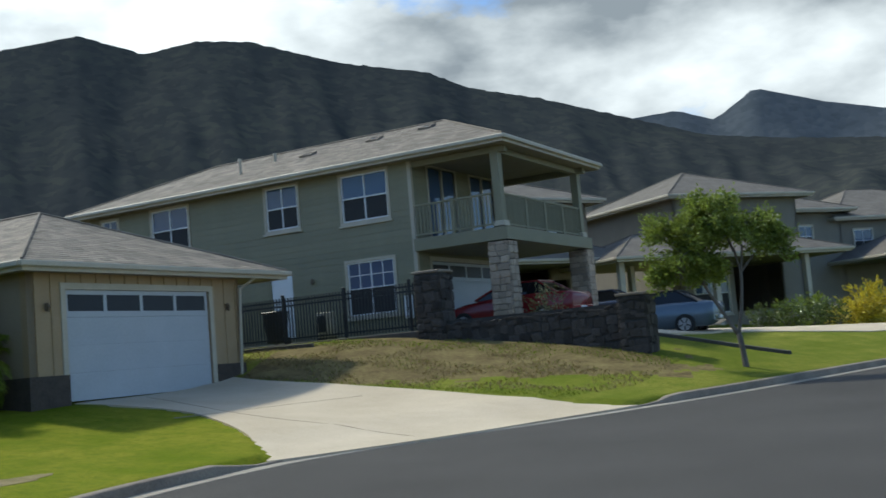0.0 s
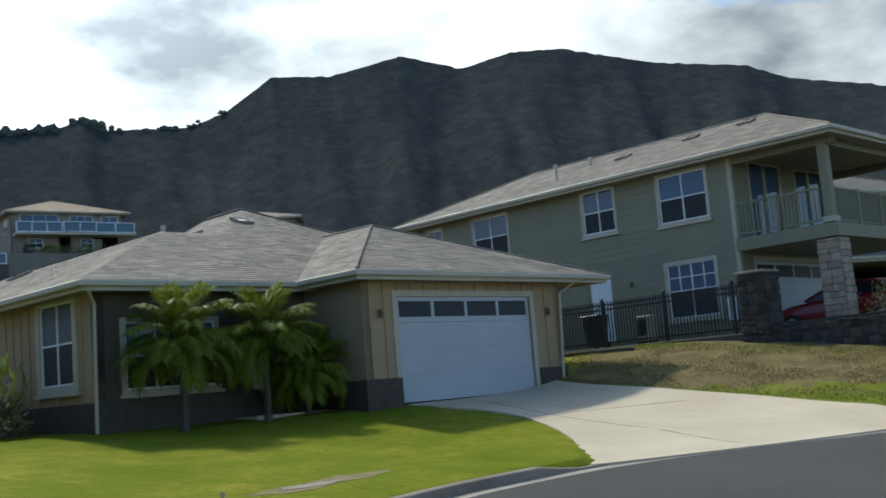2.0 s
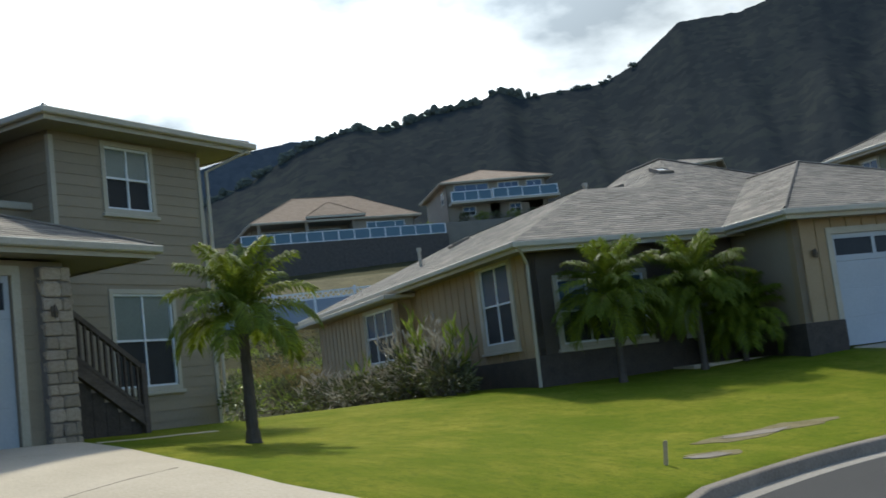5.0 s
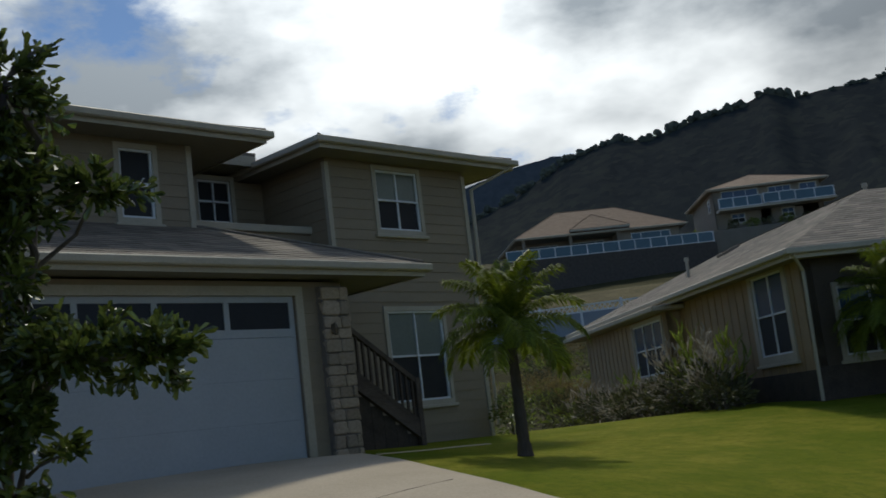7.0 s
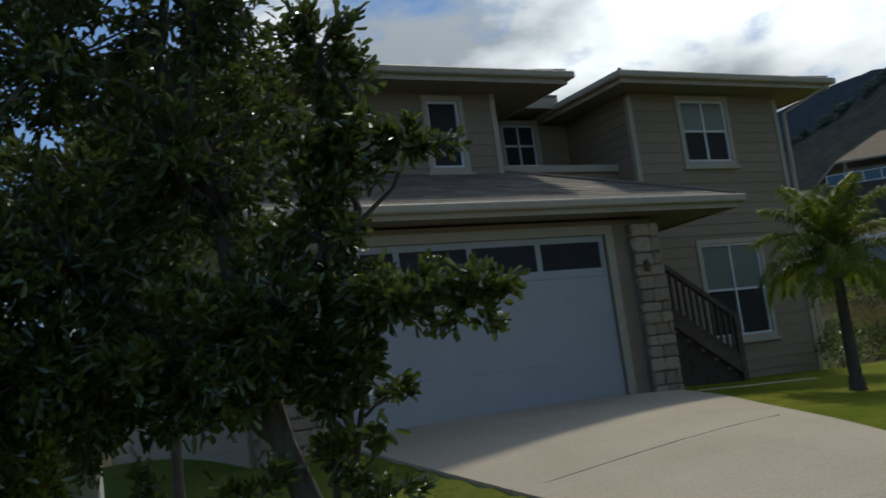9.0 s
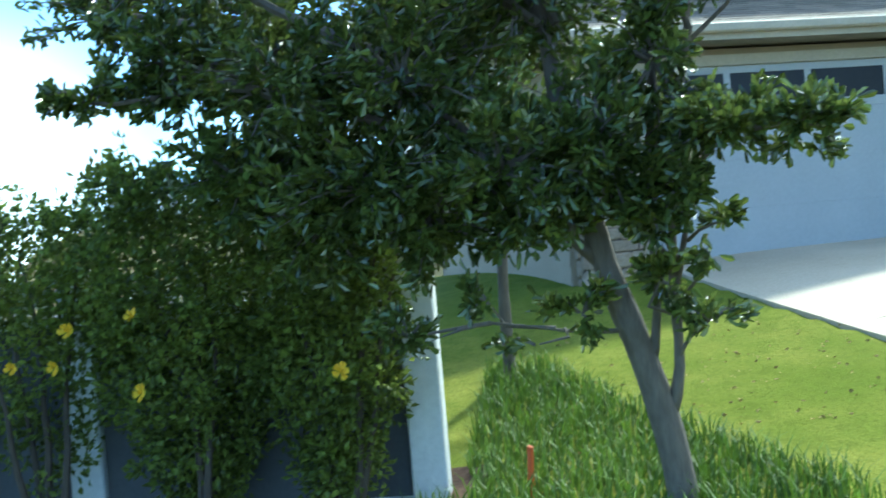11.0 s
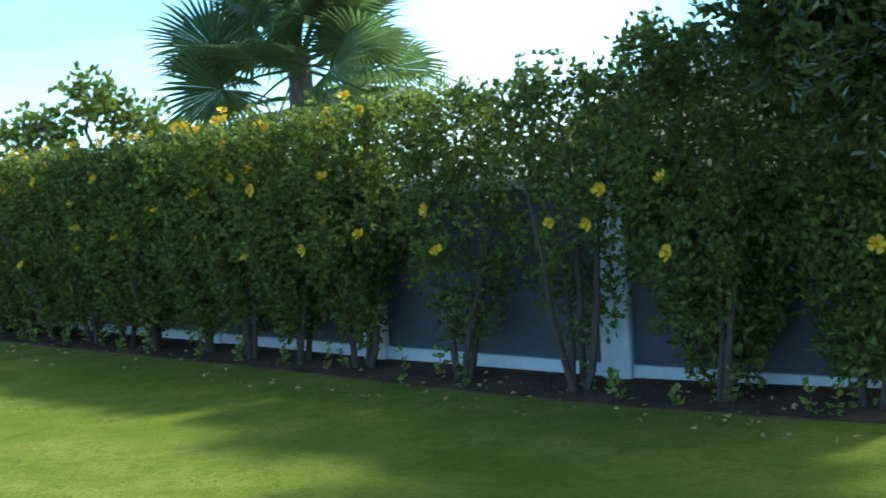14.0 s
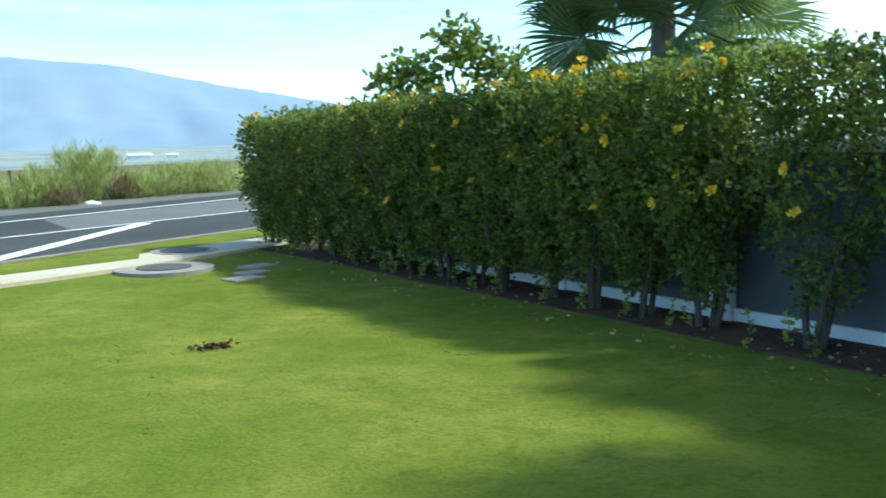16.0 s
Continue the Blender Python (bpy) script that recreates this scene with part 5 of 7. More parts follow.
def polar(az, d):
    return d * math.sin(radians(az)), d * math.cos(radians(az))


# hillside houses with glass balustrades
H1 = base("terrace_house", site(-86.1, 53.7, 16.2, 22.4), "sand-coloured hillside house with a brown tiled roof", "house")
wall(H1, "front_wall", 12.0, 3.6, -0.5, 0, 6.2, 3.05, [(1.2, 5.2, 0.55, 2.75)], M_SAND, "none")
wall(H1, "lanai_wall", 2.1, 6.2, -0.5, 0, 9.9, 3.05, [(1.0, 4.2, 0.55, 2.7), (5.6, 9.0, 0.55, 2.7)], M_SAND, "none")
wall(H1, "lanai_return", 12.0, 6.2, -0.5, -90, 2.6, 3.05, [], M_SAND, "none")
wall(H1, "side_wall", 18.2, 3.6, -0.5, 90, 9.8, 3.05, [], M_SAND, "none")
wall(H1, "side_wall", 2.1, 13.4, -0.5, -90, 7.2, 3.05, [], M_SAND, "none")
wall(H1, "rear_wall", 18.2, 13.4, -0.5, 180, 16.1, 3.05, [], M_SAND, "none")
hip_roof(H1, 1.5, 18.8, 3.0, 14.0, 2.65, 0.58, M_BROWNROOF, 0.3)
hip_roof(H1, 7.0, 13.0, 2.8, 9.0, 3.0, 0.62, M_BROWNROOF, 0.3, name="lanai_roof", gutter=False)
for x in (2.2, 6.9, 11.7):
    part("lanai_post", boxed(x, x + 0.3, 3.3, 3.6, 0, 2.5, bevel=0.01), M_SAND, H1)
for x, y, w in ((13.2, 3.6, 4.0), (3.1, 6.2, 3.2), (7.7, 6.2, 3.4)):
    sd = new("sliding_door")
    sd.parent, sd.matrix_local = H1, pose(x, y, 0.05)
    bm = bmesh.new()
    for q in ((0, 0.08), (w * 0.25 - 0.04, w * 0.25 + 0.04), (w * 0.75 - 0.04, w * 0.75 + 0.04), (w - 0.08, w)):
        box(bm, q[0], q[1], -0.02, 0.08, 0, 2.15)
    box(bm, 0.08, w - 0.08, -0.018, 0.078, 2.07, 2.15)
    part("door_frame", bm, M_WHITE, sd)
    for k, (q0, q1) in enumerate(((0.08, 0.25 * w - 0.04), (0.25 * w + 0.04, 0.75 * w - 0.04), (0.75 * w + 0.04, w - 0.08))):
        part("pane", boxed(q0, q1, 0.03, 0.04, 0, 2.07), M_SEAGLASS, sd)
part("terrace", boxed(-0.4, 20.4, 0.0, 14.2, -6.0, -0.02), M_LAVA, H1, "dark stone terrace wall")
glass_rail(H1, 0.0, 20.2, 0.1, -0.02, 1.55)
H2 = base("upper_house", site(-81.0, 75.4, 19.6, 30.3), "sand-coloured upper house with a long balcony", "house")
UW = [(0.9, 0.3, 3.6, 1.65), (5.6, 0.3, 2.2, 1.6), (8.7, 0.5, 1.6, 1.4)]
wall(H2, "front_wall", 0, 0, -2.2, 0, 10.8, 4.5, [(x, x + w, z + 2.2, z + h + 2.2) for x, z, w, h in UW] + [(1.6, 2.9, 0.9, 1.8), (6.6, 7.8, 0.9, 1.8)], M_SAND, "none")
wall(H2, "side_wall", 0, 10.8, -2.2, -90, 10.8, 4.5, [(8.2, 9.4, 2.6, 3.8)], M_SAND, "none")
wall(H2, "side_wall", 10.8, 0, -2.2, 90, 10.8, 4.5, [], M_SAND, "none")
wall(H2, "rear_wall", 10.8, 10.8, -2.2, 180, 10.8, 4.5, [], M_SAND, "none")
hip_roof(H2, -0.6, 11.4, -0.6, 11.4, 2.25, 0.36, M_BROWNROOF, 0.3)
for x, z, w, h in UW:
    window(H2, pose(x, 0, z), w, h, cols=3 if w > 2 else 2)
for x in (1.6, 6.6):
    window(H2, pose(x, 0, -1.3), 1.3 if x < 3 else 1.2, 0.9)
window(H2, pose(0, 2.6, 0.4, 0, 0, -90), 1.2, 1.2)
part("balcony_slab", boxed(0.1, 11.6, -1.9, -0.2, -0.28, -0.02, bevel=0.02), M_TRIM, H2)
glass_rail(H2, 0.2, 4.4, -1.5, -0.02)
glass_rail(H2, 4.5, 7.6, -1.85, -0.02)
glass_rail(H2, 7.7, 11.5, -1.5, -0.02)
part("podium", boxed(-1.0, 12.0, -2.4, 11.0, -6.5, -2.2, bevel=0.03), M_BEIGE, H2, "low beige retaining wall below the house")
for az, d, z, w in ((-37.0, 105, 18.9, 7.5), (-34.4, 116, 18.6, 7.0)):
    _x, _y = polar(az, d)
    neighbour("hilltop_house", site(_x, _y, z - 2.4, 60), w, 7, 2.6, M_SAND, "pale hilltop house showing over the bungalow roof", 0.3, roof_mat=M_SHINGLE, deep=7.0)
M_VINYL = material("pale blue-grey vinyl", (0.20, 0.235, 0.28), (0.25, 0.29, 0.335), 0.5, 1.5, 20, 0.05)
_x, _y = polar(-63.0, 60.0)
vf = base("vinyl_fence", site(_x, _y, 5.75, 36), "white vinyl fence with a lattice top on the hillside", "fence")
for i in range(8):
    part("fence_post", boxed(i * 2.2 - 0.07, i * 2.2 + 0.07, -0.07, 0.07, -1.4, 1.75), M_WHITE, vf)
    if i < 7:
        part("fence_panel", boxed(i * 2.2 + 0.07, i * 2.2 + 2.13, -0.02, 0.02, -0.9, 1.2), M_VINYL, vf)
        part("fence_rail", boxed(i * 2.2 + 0.07, i * 2.2 + 2.13, -0.04, 0.04, 1.2, 1.28), M_WHITE, vf)
        part("fence_rail", boxed(i * 2.2 + 0.07, i * 2.2 + 2.13, -0.04, 0.04, 1.56, 1.64), M_WHITE, vf)
        for k in range(14):
            s = part("lattice_slat", boxed(-0.02, 0.02, -0.012, 0.012, 0, 0.40), M_WHITE, vf)
            s.matrix_local = pose(i * 2.2 + 0.12 + k * 0.14, 0.013 * (1 if k % 2 else -1), 1.26, 0, 40 if k % 2 else -40, 0)


# ---- mountains ----
CREST = [(-95, 9.0), (-75, 9.5), (-66, 9.0), (-60, 10.4), (-57.3, 11.4), (-54.3, 13.0), (-51.5, 13.7), (-49.8, 13.4), (-47.3, 14.0), (-44.6, 14.3), (-43.6, 14.8), (-42.4, 14.2), (-38.1, 14.3), (-36.2, 15.0), (-33.7, 16.7), (-30.6, 16.6),
         (-26.7, 17.4), (-23.4, 16.5), (-20.8, 17.1), (-18.0, 17.0), (-13.3, 15.7), (-8.7, 14.9), (-6.5, 13.9), (-2.8, 13.0), (1.4, 11.6), (5.6, 10.1), (9.7, 9.4), (14.1, 8.8), (30, 7), (60, 5)]


def massif(name, crest, near, far, mat, label, rough, step=0.35, rows=60, foot=20.0):
    """A mountainside: from its foot at the near distance up to a crest seen along each azimuth, with gullies."""
    az = np.arange(crest[0][0], crest[-1][0], step)
    el = np.interp(az, *zip(*crest))
    v, f = [], []
    for i, (a, e) in enumerate(zip(az, el)):
        for k in range(rows + 1):
            t = k / rows
            d = near + (far - near) * t
            x, y = d * math.sin(radians(a)), d * math.cos(radians(a))
            top = far * math.tan(radians(e)) + EYE_Z
            g = noise.fractal(Vector((a * 0.30 + 0.9 * t, t * 2.0, 3.0)), 1.0, 2.0, 3) * rough * math.sin(math.pi * min(1, t * 1.02)) ** 0.7
            z = foot + (top - foot) * (0.25 * t + 0.75 * t ** 1.5) + g
            if k == rows:
                z = top + noise.fractal(Vector((a * 2.3, 0, 9)), 0.8, 2.0, 4) * far * 0.0012
            v.append((x, y, z))
    w = rows + 1
    for i in range(len(az) - 1):
        f += [(i * w + k, (i + 1) * w + k, (i + 1) * w + k + 1, i * w + k + 1) for k in range(rows)]
    me = raw_mesh(name, v, f, mat)
    me.polygons.foreach_set("use_smooth", np.ones(len(f), bool))
    return tagged(new(name, me), label, "mountain", kind="structure")


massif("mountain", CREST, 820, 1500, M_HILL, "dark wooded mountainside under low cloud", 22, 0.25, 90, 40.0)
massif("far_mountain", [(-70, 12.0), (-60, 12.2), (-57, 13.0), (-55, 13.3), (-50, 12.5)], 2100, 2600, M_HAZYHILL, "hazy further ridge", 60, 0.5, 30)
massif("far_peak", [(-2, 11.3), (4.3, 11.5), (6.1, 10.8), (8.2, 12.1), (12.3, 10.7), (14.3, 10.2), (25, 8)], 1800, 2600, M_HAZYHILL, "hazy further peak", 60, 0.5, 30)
massif("volcano", [(-205, 3.2), (-180, 4.4), (-163.5, 4.0), (-158.3, 3.6), (-152.8, 2.5), (-148.2, 1.7), (-144, 0.9), (-135, -0.4)], 3200, 4400, M_HAZYVOLCANO, "distant volcano slope coloured with pale blue haze", 20, 0.5, 20, -60.0)


def ridge_trees():
    """Crowns standing out along the skyline, lumpy and uneven."""
    r = random.Random(14)
    bm = bmesh.new()
    a = -66.0
    while a < -36:
        e = float(np.interp(a, *zip(*CREST)))
        d = 1500 - r.uniform(0, 7)
        big = -62 < a < -42
        n = 6 if r.random() < 0.5 else 3
        for _ in range(n):
            s = r.uniform(2.2, 5.5) * (1.25 if big else 0.7)
            aa = a + r.uniform(-0.32, 0.32)
            g = bmesh.ops.create_icosphere(bm, subdivisions=2, radius=1.0)["verts"]
            c = Vector((d * math.sin(radians(aa)), d * math.cos(radians(aa)), d * math.tan(radians(e)) + EYE_Z + s * r.uniform(-0.6, 0.7)))
            w, h = s * r.uniform(0.8, 1.2), s * r.uniform(0.8, 1.15)
            for v in g:
                q = v.co * (1 + 0.45 * noise.noise(v.co * 1.9 + c))
                v.co = Vector((q.x * w, q.y * w, q.z * h)) + c
        a += r.uniform(0.15, 1.3) * (0.7 if big else 1.2)
    return solo("ridge_trees", bm, M_RIDGE, "dark tree crowns along the mountain ridge", "trees", kind="stuff")


ridge_trees()


# ---- hedge and boundary wall ----
rng = np.random.default_rng(4)
POSTS = [(-7.30, -0.95), (-7.38, -3.35), (-7.62, -5.75), (-7.88, -8.0), (-8.13, -10.2), (-8.38, -12.4)]
bw = base("boundary_wall", Matrix.Identity(4), "white-framed grey panel wall with a lattice top", "wall", kind="structure")
for k, (px, py) in enumerate(POSTS):
    part("wall_post", boxed(px - 0.12, px + 0.12, py - 0.12, py + 0.12, -0.15, 1.84, bevel=0.012), M_POST, bw)
    part("post_cap", boxed(px - 0.145, px + 0.145, py - 0.145, py + 0.145, 1.84, 1.90, bevel=0.015), M_POST, bw)
LAT = mesh_of("lattice_slat", boxed(-0.014, 0.014, -0.006, 0.006, -0.14, 0.14), M_POST)
for (ax, ay), (bx, by) in zip(POSTS, POSTS[1:]):
    d = Vector((bx - ax, by - ay, 0))
    m = Matrix.Translation((ax, ay, 0)) @ pose(0, 0, 0, 0, 0, math.degrees(math.atan2(d.y, d.x)))
    ln = d.length
    for nm, y, z0, z1, mt in (("base_rail", 0.075, -0.16, 0.20, M_POST), ("wall_panel", 0.04, 0.20, 1.52, M_BLOCK), ("mid_rail", 0.07, 1.52, 1.60, M_POST), ("top_rail", 0.07, 1.80, 1.86, M_POST)):
        part(nm, boxed(0.12, ln - 0.12, -y, y, z0, z1), mt, bw).matrix_local = m
    for k in range(int((ln - 0.4) / 0.1)):
        for s in (1, -1):
            part("lattice_slat", LAT, M_POST, bw).matrix_local = m @ pose(0.25 + k * 0.1, 0.012 * s, 1.70, 0, 45 * s, 0)

# bed of bare soil below the hedge
BED = [(-6.45, -0.6), (-6.62, -3.6), (-6.95, -6.2), (-7.15, -8.6), (-7.3, -11.0), (-7.35, -13.6)]
SOIL_PATH = [(p.x, p.y) for p in smooth(BED, 0.5)] + [(-9.2, -13.8), (-8.8, -10.2), (-8.2, -5.8), (-7.9, -0.6)]
draped("soil_bed", SOIL_PATH, M_SOIL, 0.012, "dark bare soil bed with fallen leaves", "soil", 0.4)


def wander(r, p, d, length, n, bend=0.25):
    """A wavering line of points."""
    out, p, d = [Vector(p)], Vector(p), Vector(d).normalized()
    for _ in range(n):
        d = (d + Vector((r.uniform(-1, 1), r.uniform(-1, 1), r.uniform(-0.3, 0.6))) * bend).normalized()
        p = p + d * (length / n)
        out.append(p.copy())
    return out


def hibiscus_leaves(r, n, low, high, half, deep, hollow, leaf=0.062):
    """Leaves of one vase-shaped shrub, in tufts on its twigs; hollow thins the middle heights."""
    count = max(40, n // 16)
    z = low + (high - low) * r.random(count) ** 0.72
    thin = (r.random(count) < hollow) & (z < high - 0.75) & (z > low + 0.12)
    z[thin] = r.uniform(high - 0.85, high, thin.sum())
    grow = np.clip(0.30 + 0.75 * (z - low) / 0.85, 0.3, 1.0) * np.clip(1.0 - 0.9 * (z - high + 0.12), 0.72, 1)
    a = r.uniform(0, 6.283, count)
    q = r.random(count) ** 0.33
    tips = np.c_[np.cos(a) * q * deep * grow, np.sin(a) * q * half * grow, z]
    flat = np.abs(tips[:, 1]) > half * 0.55
    tips[flat, 0] *= 1.25
    own = r.choice(count, n)
    pos = tips[own] + r.normal(size=(n, 3)) * [0.04, 0.045, 0.05]
    ax = (pos - tips[own]) * 1.4 + r.normal(size=(n, 3)) * 0.03 + [0.015, 0, 0.03]
    return leaf_mesh("leaves", pos, ax, leaf, leaf * 0.66, M_HEDGE, r)


def flower_mesh():
    """Five ruffled, cupped petals round a stamen column."""
    bm = bmesh.new()
    r = random.Random(2)
    for k in range(5):
        m = Matrix.Rotation(2 * math.pi * k / 5 + r.uniform(-0.15, 0.15), 3, "Z")
        g = r.uniform(0.85, 1.1)
        hub = bm.verts.new(m @ Vector((0.002, 0, 0)))
        mid = [bm.verts.new(m @ Vector((0.034 * g, w, 0.020))) for w in (-0.022, 0, 0.022)]
        rim = [bm.verts.new(m @ Vector((x * g, w, z + r.uniform(-0.008, 0.008)))) for x, w, z in ((0.056, -0.030, 0.034), (0.066, -0.010, 0.028), (0.064, 0.012, 0.036), (0.055, 0.028, 0.028))]
        for f in ((hub, mid[0], mid[1]), (hub, mid[1], mid[2]), (mid[0], rim[0], rim[1], mid[1]), (mid[1], rim[1], rim[2]), (mid[1], rim[2], rim[3], mid[2])):
            bm.faces.new(f)
    tube(bm, [(0, 0, 0), (0, 0, 0.06)], [0.006, 0.008], 5)
    return mesh_of("flower", bm, M_YELLOW)


FLOWER = flower_mesh()
TRUNKS = [-1.47, -2.43, -3.49, -4.52, -5.66, -6.38, -7.02, -7.66, -8.34, -8.90, -9.5, -10.1, -10.75, -11.4, -12.05, -12.7, -13.3, -13.9]
rh = random.Random(3)
for k, y in enumerate(TRUNKS):
    near, open_ = y > -5.0, -5.0 < y < -3.0
    x = -6.86 - 0.076 * (-y - 0.95) + (0.12 if near else 0)
    top = 2.28 + 0.03 * (y + 4) - (0.06 if y < -7 else 0) if y < -3 else 2.5
    q = np.random.default_rng(200 + k)
    H = base("hibiscus_shrub", pose(x, y, 0.1, 0, 0, 4), "sparse hibiscus shrub showing the grey wall between its stems" if open_ else "tall dark hibiscus shrub merging with the tree above" if near else "dense clipped hibiscus shrub with yellow flowers", "hedge", "hedge shrubs")
    for s in range(rh.randint(3, 4)):
        a = rh.uniform(0, 6.28)
        line = wander(rh, (0.06 * math.cos(a), 0.06 * math.sin(a), -0.1), (0.12 * math.cos(a) - 0.06, 0.17 * math.sin(a), 1), top * rh.uniform(0.7, 0.9), 8, 0.14)
        bm = bmesh.new()
        tube(bm, line, [0.032 - 0.003 * i for i in range(len(line))], 7)
        part("stem", bm, M_STEM, H)
    half = 0.52 if open_ else 0.48 if k == 0 else 0.62 if near else 0.43
    n = 5000 if open_ else 12000 if near else 7500
    lv = part("leaves", hibiscus_leaves(q, n, (0.28 if open_ else 0.16) if near else 0.22 if y > -10 else 0.12, top - 0.1, half, 0.36 if near else 0.42, 0.42 if open_ else 0.0), None, H)
    lv.location.x = -0.1 if near else 0.0
    # upright shoots above the clipped top, and a few at the foot
    tips = [(rh.uniform(-0.4, 0.2), rh.uniform(-0.45, 0.45), top - 0.2, rh.uniform(0.15, 0.34)) for _ in range(9 if near else 3)]
    tips += [(rh.uniform(-0.35, 0.38), rh.uniform(-0.45, 0.45), top - 0.2, rh.uniform(0.08, 0.17)) for _ in range(10 if y < -3 else 4)]
    tips += [(rh.uniform(-0.05, 0.3), rh.uniform(-0.4, 0.4), -0.04, rh.uniform(0.12, 0.3)) for _ in range(3 if near else 2)]
    bm, pos, ax = bmesh.new(), [], []
    for tx, ty, tz, ln in tips:
        line = wander(rh, (tx, ty, tz), (rh.uniform(-0.2, 0.2), rh.uniform(-0.2, 0.2), 1), ln, 4, 0.15)
        tube(bm, line, [0.005, 0.005, 0.004, 0.003, 0.002], 4, cap=False)
        for p in line:
            for _ in range(4):
                pos.append(tuple(p))
                ax.append((rh.gauss(0, 1), rh.gauss(0, 1), rh.uniform(0.1, 1.2)))
    sh = part("new_growth", bm, M_STEM, H)
    sh["kind"] = "stuff"
    part("growth_foliage", leaf_mesh("growth_foliage", np.array(pos), np.array(ax), 0.068, 0.040, M_SUNNEWLEAF, q), None, H)["kind"] = "stuff"
    for f in range(rh.randint(6, 9) if -11 < y < -4.6 else rh.randint(2, 4)):
        high = rh.random() < 0.8 and y < -4.6
        fl = part("flower", FLOWER, None, H, "yellow hibiscus flower")
        fl.matrix_local = pose(rh.uniform(0.05, 0.36) if high else rh.uniform(0.34, 0.42), rh.uniform(-0.4, 0.4), top + rh.uniform(-0.22, 0.03) if high else rh.uniform(0.85, 1.75), rh.uniform(-40, 40), rh.uniform(20, 100), rh.uniform(-40, 40)) @ Matrix.Diagonal((rh.uniform(0.6, 0.95), rh.uniform(0.55, 0.9), rh.uniform(0.8, 1.5), 1))

# fallen leaves on the soil and the grass beside it
n = 230
fx, fy = rng.uniform(-7.2, -5.9, n), rng.uniform(-13.0, -1.0, n)
fx = fx - 0.9 * (-fy - 0.95) / 12.5 + 0.1
pos = np.c_[fx, fy, ground_z(fx, fy) + 0.06]
M_FALLEN = material("fallen leaves", (0.22, 0.14, 0.045), (0.44, 0.32, 0.12), 0.8, 5, 20, 0.0, island=0.4)
solo("fallen_leaves", leaf_mesh("fallen_leaves", pos, rng.normal(size=(n, 3)) * [1, 1, 0.25], 0.052, 0.028, M_FALLEN, rng), M_FALLEN, "dry yellowed leaves scattered on the soil", "leaves", kind="stuff")


n = 260
fx, fy = rng.uniform(-11.5, -7.6, n), rng.uniform(-0.2, 3.2, n)
pos = np.c_[fx, fy, ground_z(fx, fy) + 0.012]
solo("lawn_litter", leaf_mesh("lawn_litter", pos, rng.normal(size=(n, 3)) * [1, 1, 0.1], 0.042, 0.026, M_FALLEN, rng), M_FALLEN, "dry leaves scattered over the side lawn", "leaves", kind="stuff")


# ---- trees and palms ----
def broadleaf(name, m, label, trunk, lobes, leaves, leaf, mat, seed, category="tree", twigs=16, slim=0.46, loose=0.75, lift=0.1, blunt=False):
    """A tree: tapered trunk lines, a limb to each lobe, twigs, and leaves clustered on the twigs."""
    r, q = random.Random(seed), np.random.default_rng(seed)
    T = base(name, m, label, category)
    for line, r0, r1 in trunk:
        pts = smooth(line, 0.15)
        bm = bmesh.new()
        n = len(pts)
        tube(bm, pts, [r0 + (r1 - r0) * i / (n - 1) + 0.004 * math.sin(i * 1.7) for i in range(n)], 10)
        for f in bm.faces:
            f.smooth = True
        part("trunk", bm, M_BARK, T)
    tips = []
    for i, (c, rad, start, wt) in enumerate(lobes):
        c, start = Vector(c), Vector(start)
        mid = start.lerp(c, 0.5) + Vector((r.uniform(-1, 1), r.uniform(-1, 1), r.uniform(-0.5, 0.3))) * 0.12
        bm = bmesh.new()
        tube(bm, smooth([start, mid, c], 0.2), [0.012 + 0.02 * min(1, wt) - 0.008 * k / max(1, len(smooth([start, mid, c], 0.2)) - 1) for k in range(len(smooth([start, mid, c], 0.2)))], 6)
        part("limb", bm, M_BARK, T)
        bm = bmesh.new()
        for k in range(int(twigs * wt)):
            d = Vector((r.gauss(0, 1), r.gauss(0, 1), r.gauss(0.15, 0.9))).normalized()
            e = Vector((d.x * rad[0], d.y * rad[1], d.z * rad[2])) * (r.random() ** 0.4)
            line = [c + e * 0.1, c + e * 0.55 + Vector((0, 0, 0.04)), c + e]
            tube(bm, line, [0.012, 0.008, 0.003], 4, cap=False)
            for u in (0.45, 0.6, 0.75, 0.9, 1.0):
                tips.append((*(c + e * u), *d, wt))
        tw = part("twigwork", bm, M_BARK, T)
        tw["kind"] = "stuff"
    tips = np.array(tips)
    pick = q.choice(len(tips), leaves)
    pos = tips[pick, :3] + q.normal(size=(leaves, 3)) * leaf * loose
    out = q.normal(size=(leaves, 3))
    out /= np.linalg.norm(out, axis=1)[:, None]
    ax = tips[pick, 3:6] * 0.75 + out * 0.8 + [0, 0, lift]
    lv = part("leaves", (round_leaf_mesh if blunt else leaf_mesh)("leaves", pos, ax, leaf, leaf * slim, mat, q), None, T)
    lv["kind"] = "stuff"
    return T


